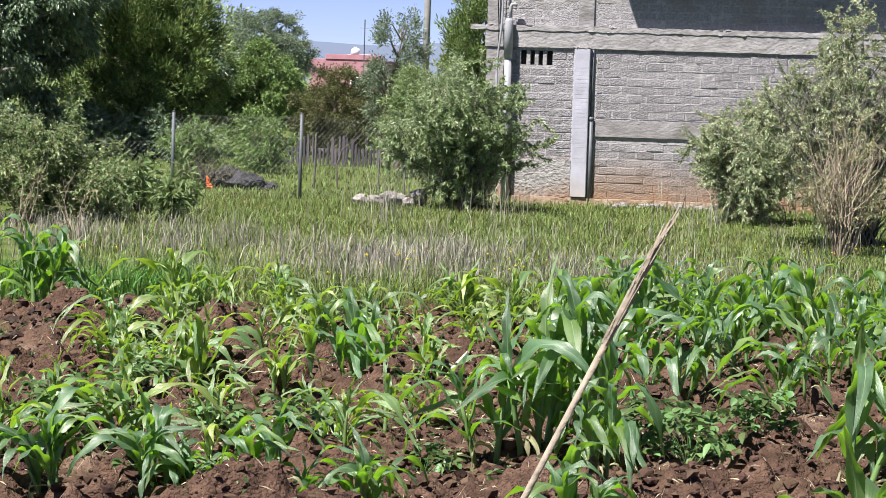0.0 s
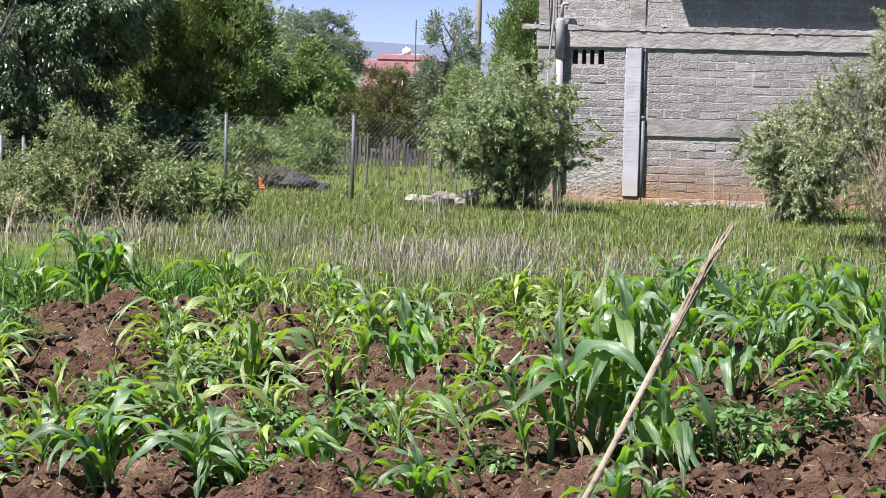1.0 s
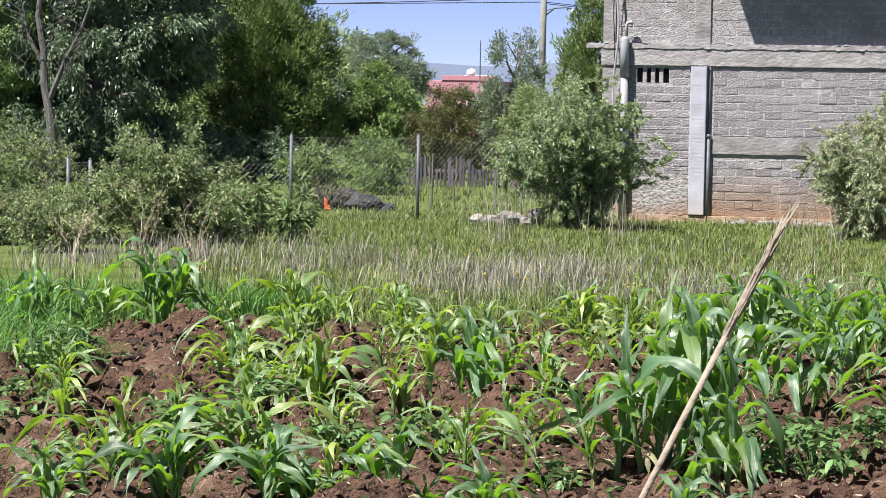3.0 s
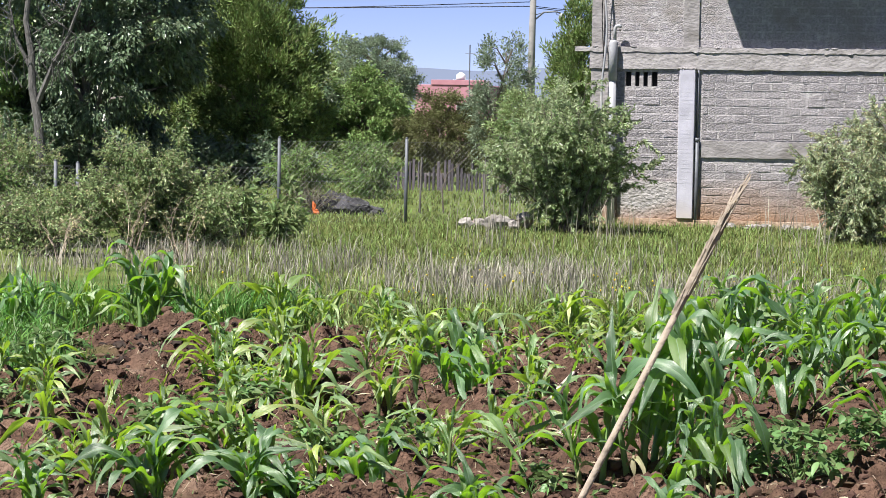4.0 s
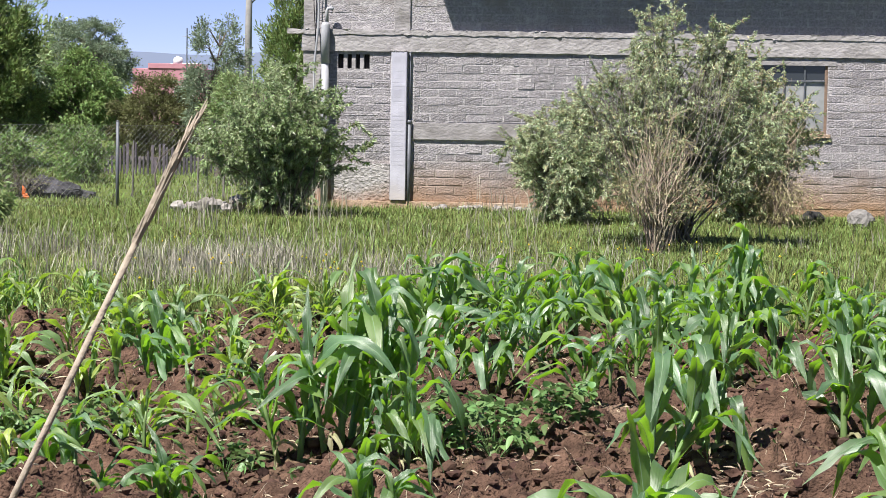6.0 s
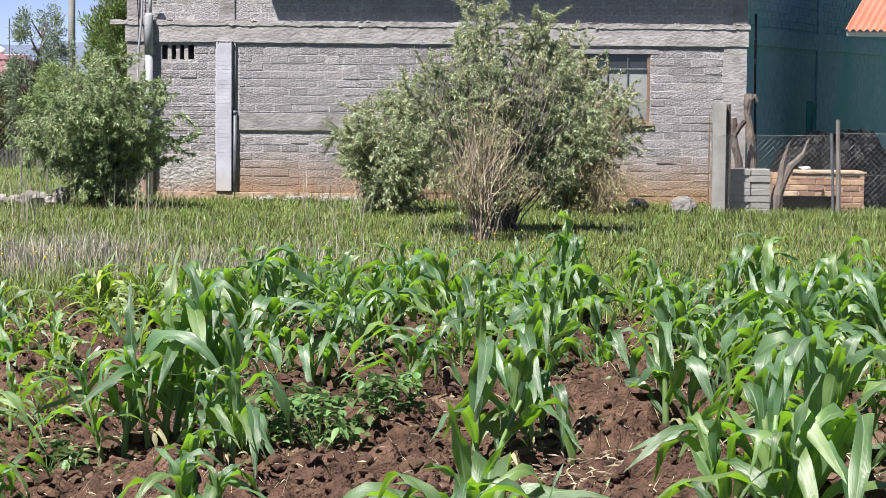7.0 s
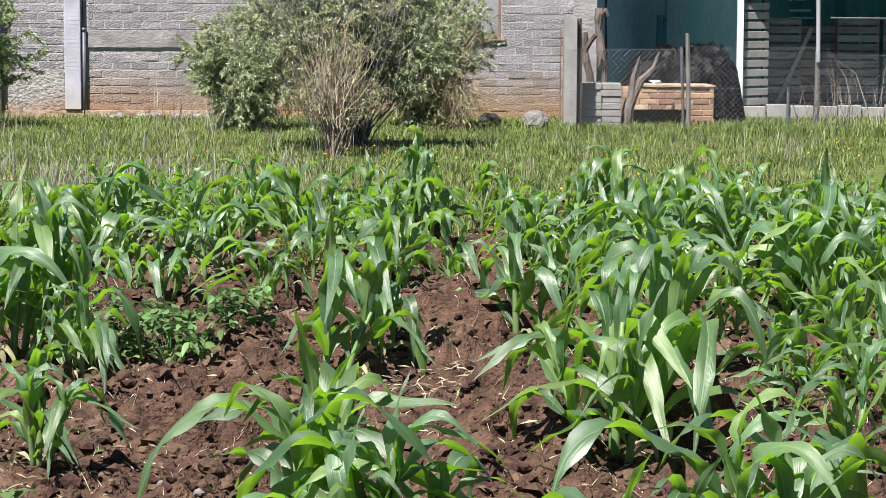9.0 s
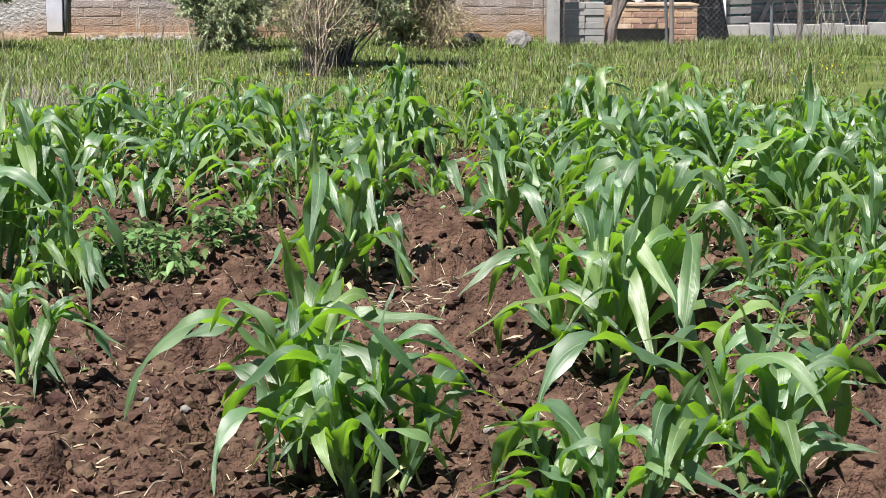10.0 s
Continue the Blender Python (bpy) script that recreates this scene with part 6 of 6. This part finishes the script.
for i in range(18):
    L_ = (0.62, 0.72, 0.54, 0.66)[i % 4] * lr.uniform(0.92, 1.1)
    W_ = (0.078, 0.088, 0.072, 0.084)[i % 4] * lr.uniform(0.92, 1.12)
    NEAR.append(maize_leaf("leaf", L_, W_, (9, 20, 30, 14)[i % 4] + lr.uniform(-5, 6), (150, 168, 130, 118)[i % 4] + lr.uniform(-16, 8), lr.uniform(-70, 70), 400 + i, 0.40, None, lr.uniform(0.48, 0.66), 22, lr.uniform(7.0, 12.0)))
ERECT = [maize_leaf("leaf", 0.46 * lr.uniform(0.86, 1.1), 0.064 * lr.uniform(0.9, 1.1), 4 + 2 * i, (38, 92, 122, 142, 155, 166)[i], lr.uniform(-50, 50), 200 + i, 0.55, None, 0.66, 15, 12) for i in range(6)]
SLIM_ERECT = [maize_leaf("leaf", 0.42 * lr.uniform(0.86, 1.1), 0.046, 5 + 3 * i, (40, 85, 120, 145)[i], lr.uniform(-50, 50), 230 + i, 0.6, [M_PALE_MAIZE, M_RIB], 0.70, 13, 12) for i in range(4)]
WITHER = [maize_leaf("leaf", 0.32, 0.034, 50 + 8 * i, 176, 90, 300 + i, 0.8, [M_WITHER, M_WITHER]) for i in range(3)]


def maize_template(seed, leaves, height, loc, blades=LEAVES, whorl=ERECT):
    """A plant with its stem and leaves, and how high it reaches."""
    rng = random.Random(seed)
    ob = thing("maize_plant", "young green maize plant with arching leaves in tilled soil", "maize plant", loc, "maize plants in the field")
    lean = (rng.uniform(-0.04, 0.04), rng.uniform(-0.04, 0.04))
    pts = [(lean[0] * t * t, lean[1] * t * t, -0.05 + (height + 0.05) * t) for t in (0, 0.25, 0.5, 0.75, 1)]
    part("stem", Geo().tube(pts, [0.016, 0.0155, 0.014, 0.011, 0.007], 7), M_STEM, ob, smooth=True)
    az = rng.uniform(0, 360)
    top = height
    for k in range(leaves):
        t = 0.06 + 0.90 * (k / (leaves - 1)) ** 1.15
        z = height * t
        az += 180 + rng.uniform(-42, 42)
        if k == 0:
            me, s = rng.choice(WITHER), rng.uniform(0.7, 1.0)
        elif k >= leaves - 3:
            me, s = rng.choice(whorl), rng.uniform(0.78, 1.05)
        else:
            me, s = rng.choice(blades), rng.uniform(0.78, 1.08) * (0.72 + 0.42 * math.sin(math.pi * t))
        leaf = new("leaf", me)
        leaf.parent = ob
        leaf.matrix_basis = pose(lean[0] * t * t, lean[1] * t * t, z, rng.uniform(-9, 9), rng.uniform(-8, 8), az) @ Matrix.Diagonal((s, s, s, 1))
        top = max(top, z + s * max(v.co.z for v in me.vertices))
    return ob, top


# hills of maize: x, y, height, plants
HILLS_NEAR = [
    (0.27, 5.85, 0.50, 4), (0.10, 6.21, 0.62, 4), (1.32, 5.72, 0.54, 4), (0.83, 5.45, 0.46, 3), (-0.86, 7.38, 0.38, 3),
    (1.07, 7.61, 0.68, 5), (1.76, 8.33, 0.40, 2), (2.13, 8.14, 0.60, 3), (2.05, 8.76, 0.45, 3), (1.80, 7.2, 0.42, 2),
    (-3.38, 8.00, 0.27, 3), (-2.84, 7.93, 0.33, 3), (-2.50, 8.04, 0.33, 3), (-2.06, 8.15, 0.33, 3), (-1.71, 8.22, 0.33, 3), (-2.35, 8.0, 0.28, 2),
]
HILLS_MIDDLE = [
    (0.06, 9.28, 0.63, 2), (0.28, 9.88, 0.54, 3), (0.67, 11.57, 0.50, 2), (0.94, 10.54, 0.60, 2), (-0.80, 11.54, 0.44, 3),
    (-0.88, 8.72, 0.34, 2), (-1.26, 9.52, 0.74, 4), (-1.10, 9.62, 0.60, 2), (-1.42, 9.44, 0.56, 2), (1.88, 10.3, 0.42, 2), (-1.14, 13.19, 0.55, 2), (-0.82, 13.76, 0.48, 2),
    (-0.44, 13.74, 0.50, 2), (-0.17, 11.62, 0.40, 1), (0.53, 14.0, 0.64, 3), (0.25, 14.02, 0.45, 2), (0.76, 14.32, 0.54, 2),
    (1.12, 13.35, 0.52, 2), (1.34, 11.54, 0.52, 3), (1.69, 13.03, 0.73, 3), (2.08, 13.0, 0.74, 3), (2.30, 12.71, 0.58, 2),
    (2.61, 12.97, 0.52, 2), (2.48, 11.04, 0.72, 3), (3.04, 12.67, 0.52, 2), (2.83, 11.02, 0.62, 3), (1.75, 11.51, 0.44, 2),
]
HILLS_BACK = [
    (0.05, 13.12, 0.46, 2), (-0.30, 11.2, 0.38, 2), (1.35, 13.34, 0.46, 2), (2.27, 10.85, 0.40, 2), (-1.40, 13.2, 0.50, 2),
    (-1.67, 13.51, 0.50, 2), (-2.51, 15.1, 0.42, 3), (-2.14, 13.51, 0.34, 2), (-2.12, 14.52, 0.40, 2), (-1.80, 14.65, 0.43, 2),
    (-1.52, 15.14, 0.43, 3), (-1.01, 9.29, 0.28, 2), (-1.03, 11.81, 0.40, 3), (0.50, 15.2, 0.52, 2), (-0.5, 15.2, 0.42, 2),
    (1.2, 14.9, 0.50, 2), (2.0, 15.0, 0.50, 2), (2.7, 15.0, 0.50, 3), (3.3, 14.6, 0.50, 3), (-0.05, 12.6, 0.42, 2),
]
HILLS_LEFT = [
    (-2.50, 11.6, 0.52, 4), (-2.05, 9.29, 0.36, 3), (-2.74, 9.6, 0.32, 2), (-3.20, 11.1, 0.44, 3), (-3.43, 10.9, 0.36, 3),
    (-3.47, 9.6, 0.27, 2), (-3.37, 8.68, 0.42, 2), (-4.34, 10.44, 0.24, 2), (-5.24, 14.13, 0.62, 5), (-5.92, 13.64, 0.58, 3),
    (-4.52, 14.84, 0.44, 3), (-3.78, 14.95, 0.37, 2), (-2.96, 12.58, 0.36, 3), (-2.76, 10.83, 0.36, 1), (-2.19, 11.84, 0.35, 1),
    (-1.89, 10.36, 0.27, 1), (-2.82, 10.3, 0.22, 1), (-5.93, 14.86, 0.36, 2), (-3.30, 10.12, 0.20, 1), (-2.49, 10.42, 0.22, 1),
    (-3.74, 9.24, 0.20, 1), (-3.64, 14.24, 0.22, 1), (-3.98, 14.1, 0.24, 1), (-3.72, 12.57, 0.24, 1), (-2.55, 12.9, 0.26, 1),
    (-4.15, 12.6, 0.36, 2), (-3.85, 11.6, 0.34, 2), (-4.75, 11.4, 0.32, 2), (-4.05, 13.4, 0.34, 2), (-3.3, 13.4, 0.32, 2), (-2.95, 9.1, 0.36, 2),
]


def plant_field():
    rng = random.Random(17)
    spots = [(x, y, h, n, x < -1.8 and y > 8.4 and h < 0.5) for x, y, h, n in HILLS_NEAR + HILLS_MIDDLE + HILLS_BACK + HILLS_LEFT]
    # the denser right side of the field
    for i in range(500):
        x, y = rng.uniform(-1.5, 4.4), rng.uniform(12.2, 15.7)
        if x / y > 0.27 or (0.5 < x < 1.1 and y < 12.9):
            continue
        if all((x - h[0]) ** 2 + (y - h[1]) ** 2 > 0.19 for h in spots):
            spots.append((x, y, rng.uniform(0.40, 0.56), 2, False))
    for i in range(240):
        x, y = rng.uniform(1.5, 4.0), rng.uniform(9.0, 12.2)
        if x / y > 0.29:
            continue
        if all((x - h[0]) ** 2 + (y - h[1]) ** 2 > 0.22 for h in spots):
            spots.append((x, y, rng.uniform(0.42, 0.66), rng.choice((2, 3)), False))
    # thinner stand on the left
    for i in range(300):
        x, y = rng.uniform(-5.2, -1.8), rng.uniform(8.6, 15.2)
        if x / y < -0.45 or (x < -4.0 and 11.2 < y < 14.2):
            continue
        if all((x - h[0]) ** 2 + (y - h[1]) ** 2 > 0.22 for h in spots):
            spots.append((x, y, rng.uniform(0.18, 0.33), 0, True))
    models = {"broad": [], "common": [], "slim": []}
    most = {"broad": 8, "common": 12, "slim": 8}
    for x, y, high, count, slim in spots:
        sort = "slim" if slim else "broad" if y < 7.0 or (x < -1.5 and y < 8.4) else "common"
        kin = models[sort]
        for c in range(count + (1 if slim else 0)):
            phi = rng.uniform(0, 2 * math.pi)
            wide = (0.03 + 0.14 * high) * rng.uniform(0.5, 1.0) if c else 0.0
            px_, py_ = x + wide * math.cos(phi), y + wide * math.sin(phi)
            tilt = rng.uniform(6, 20) if c else rng.uniform(0, 5)
            z = float(ground_z(px_, py_))
            high_c = (1.12 if y < 11 else 1.04) * high * (1.0 if c == 0 else rng.uniform(0.66, 0.96))
            turn = pose(px_, py_, z, -tilt * math.sin(phi), tilt * math.cos(phi), 0) @ pose(0, 0, 0, 0, 0, rng.uniform(0, 360))
            if len(kin) < most[sort]:
                i = len(kin)
                if sort == "broad":
                    ob, top = maize_template(550 + i, 9 + i % 2, 0.20 + 0.025 * (i % 4), (0, 0, 0), NEAR, ERECT)
                elif sort == "slim":
                    ob, top = maize_template(620 + i, 8 + i % 3, 0.25 + 0.025 * (i % 4), (0, 0, 0), SLIM, SLIM_ERECT)
                else:
                    ob, top = maize_template(500 + i, 9 + i % 2, 0.31 + 0.03 * (i % 4), (0, 0, 0))
                k = high_c / top
                w = min(1.08, k ** 0.85)
                ob.matrix_basis = turn @ Matrix.Diagonal((w, w, k, 1))
                kin.append((ob, top))
            else:
                src, top = rng.choice(kin)
                k = high_c / top
                w = min(1.08, k ** 0.85)
                copy_thing(src, turn @ Matrix.Diagonal((w / src.scale[0], w / src.scale[0], k / src.scale[2], 1)))


plant_field()


def ovate_mesh(name, P, D, length, width, mat, rng):
    """Broad oval leaves, creased along the middle, with a drooping tip."""
    n = len(P)
    D = D / np.linalg.norm(D, axis=1, keepdims=True)
    up = np.array([0, 0, 1.0]) + rng.normal(size=(n, 3)) * 0.35
    A = np.cross(D, up)
    A /= np.linalg.norm(A, axis=1, keepdims=True)
    B = np.cross(A, D)
    ln = (length * rng.uniform(0.6, 1.3, n))[:, None]
    wd = (width * rng.uniform(0.7, 1.2, n))[:, None] * 0.5
    V = np.empty((n, 9, 3))
    for k, (t, w) in enumerate(((0.22, 0.85), (0.5, 1.0), (0.8, 0.6))):
        c = P + D * ln * t - np.array([0, 0, 1.0]) * ln * 0.3 * t * t
        V[:, 1 + k] = c + A * wd * w + B * wd * 0.3 * w
        V[:, 5 + k] = c - A * wd * w + B * wd * 0.3 * w
        if k == 1:
            V[:, 8] = c
    V[:, 0] = P
    V[:, 4] = P + D * ln - np.array([0, 0, 1.0]) * ln * 0.35
    b = (np.arange(n) * 9)[:, None]
    F = np.concatenate([b + np.array([f]) for f in ([0, 8, 2, 1], [8, 4, 3, 2], [0, 5, 6, 8], [8, 6, 7, 4])])
    return mesh_from(name, V.reshape(-1, 3), F, mat, smooth=True)


def weed_plant(x, y, r, h, n, seed):
    rng = np.random.default_rng(seed)
    ob = thing("bean_weed", "low leafy green weed between the maize", "weed", (x, y, float(ground_z(x, y))), "leafy weeds")
    g = Geo()
    P, D = [], []
    for k in range(n):
        a = rng.uniform(0, 2 * np.pi)
        q = np.sqrt(rng.uniform(0, 1)) * r
        tip = np.array([q * np.cos(a), q * np.sin(a), h * rng.uniform(0.35, 1.0)])
        g.tube([(0, 0, -0.01), tuple(tip * np.array([.5, .5, .7])), tuple(tip)], [0.0014, 0.0011, 0.0008], 4, False)
        for j in range(5):
            P.append(tip + rng.normal(size=3) * 0.012)
            D.append(np.array([np.cos(a + rng.normal() * 1.2), np.sin(a + rng.normal() * 1.2), 0.25 + 0.4 * rng.normal()]))
    tagged(part("branching", g, M_WEED, ob), kind="stuff")
    part("foliage", ovate_mesh("foliage", np.array(P), np.array(D), 0.058, 0.036, M_WEED, rng), M_WEED, ob)


WEEDS_RIGHT = [
    (-0.62, 9.75, 0.24, 0.26, 56), (-0.36, 9.85, 0.18, 0.22, 34), (-0.80, 10.1, 0.14, 0.22, 20), (0.75, 5.75, 0.12, 0.14, 12), (-0.92, 6.5, 0.15, 0.12, 12), (0.15, 7.2, 0.12, 0.1, 10), (1.5, 9.6, 0.2, 0.15, 18),
    (-1.7, 9.2, 0.18, 0.12, 16), (-1.1, 10.9, 0.18, 0.12, 14),
]
WEEDS_LEFT = [
    (-3.1, 9.0, 0.25, 0.16, 30), (-2.75, 9.5, 0.2, 0.18, 26), (-2.2, 8.9, 0.16, 0.12, 16), (-3.6, 8.8, 0.2, 0.13, 18), (-4.6, 10.6, 0.25, 0.16, 26), (-4.9, 11.6, 0.25, 0.2, 30),
    (-5.3, 12.6, 0.3, 0.22, 36), (-4.3, 9.6, 0.22, 0.14, 22), (-2.6, 8.6, 0.2, 0.12, 18), (-3.3, 10.4, 0.2, 0.12, 18), (-2.3, 11.4, 0.2, 0.12, 18), (-3.9, 12.4, 0.22, 0.12, 18),
    (-3.0, 13.4, 0.25, 0.12, 20),
]
for k, (x, y, r, h, n) in enumerate(WEEDS_RIGHT + WEEDS_LEFT):
    weed_plant(x, y, r, h, n, 700 + k)

# ---- seeding grass stalk close to the camera ----
stalk = thing("grass_stalk", "single dry grass stalk with a seed head close by", "grass stalk", (-0.72, 1.0, 0))
si_ = stalk.matrix_world.inverted()
TIP = Vector((-0.076, 1.0, 1.544))
LEAN_ = Vector((0.43, 0.0, 0.90)).normalized()
pts_ = [(-0.72, 1.0, -0.05), (-0.60, 1.0, 0.5)] + [tuple(TIP - LEAN_ * d_) for d_ in (0.62, 0.4, 0.2, 0.06)]
part("stem", Geo().tube(pts_, [0.0019, 0.0019, 0.0018, 0.0017, 0.0016, 0.0015], 7), M_STALK, stalk, smooth=True).matrix_parent_inverse = si_
gs = Geo()
rs_ = random.Random(3)
gs.tube([tuple(TIP - LEAN_ * d_) for d_ in (0.066, 0.045, 0.02, 0.0)], [0.0014, 0.0022, 0.0018, 0.0005], 7)
for i in range(40):
    p_ = TIP - LEAN_ * (0.064 * (1 - i / 40))
    a_ = rs_.uniform(0, 6.28)
    o_ = Vector((math.cos(a_), math.sin(a_), 0))
    gs.tube([tuple(p_ + o_ * 0.0016), tuple(p_ + o_ * 0.0024 + LEAN_ * 0.008)], [0.0006, 0.0002], 3, False)
part("seed_head", gs, M_STALK, stalk, "pale bristly seed head").matrix_parent_inverse = si_
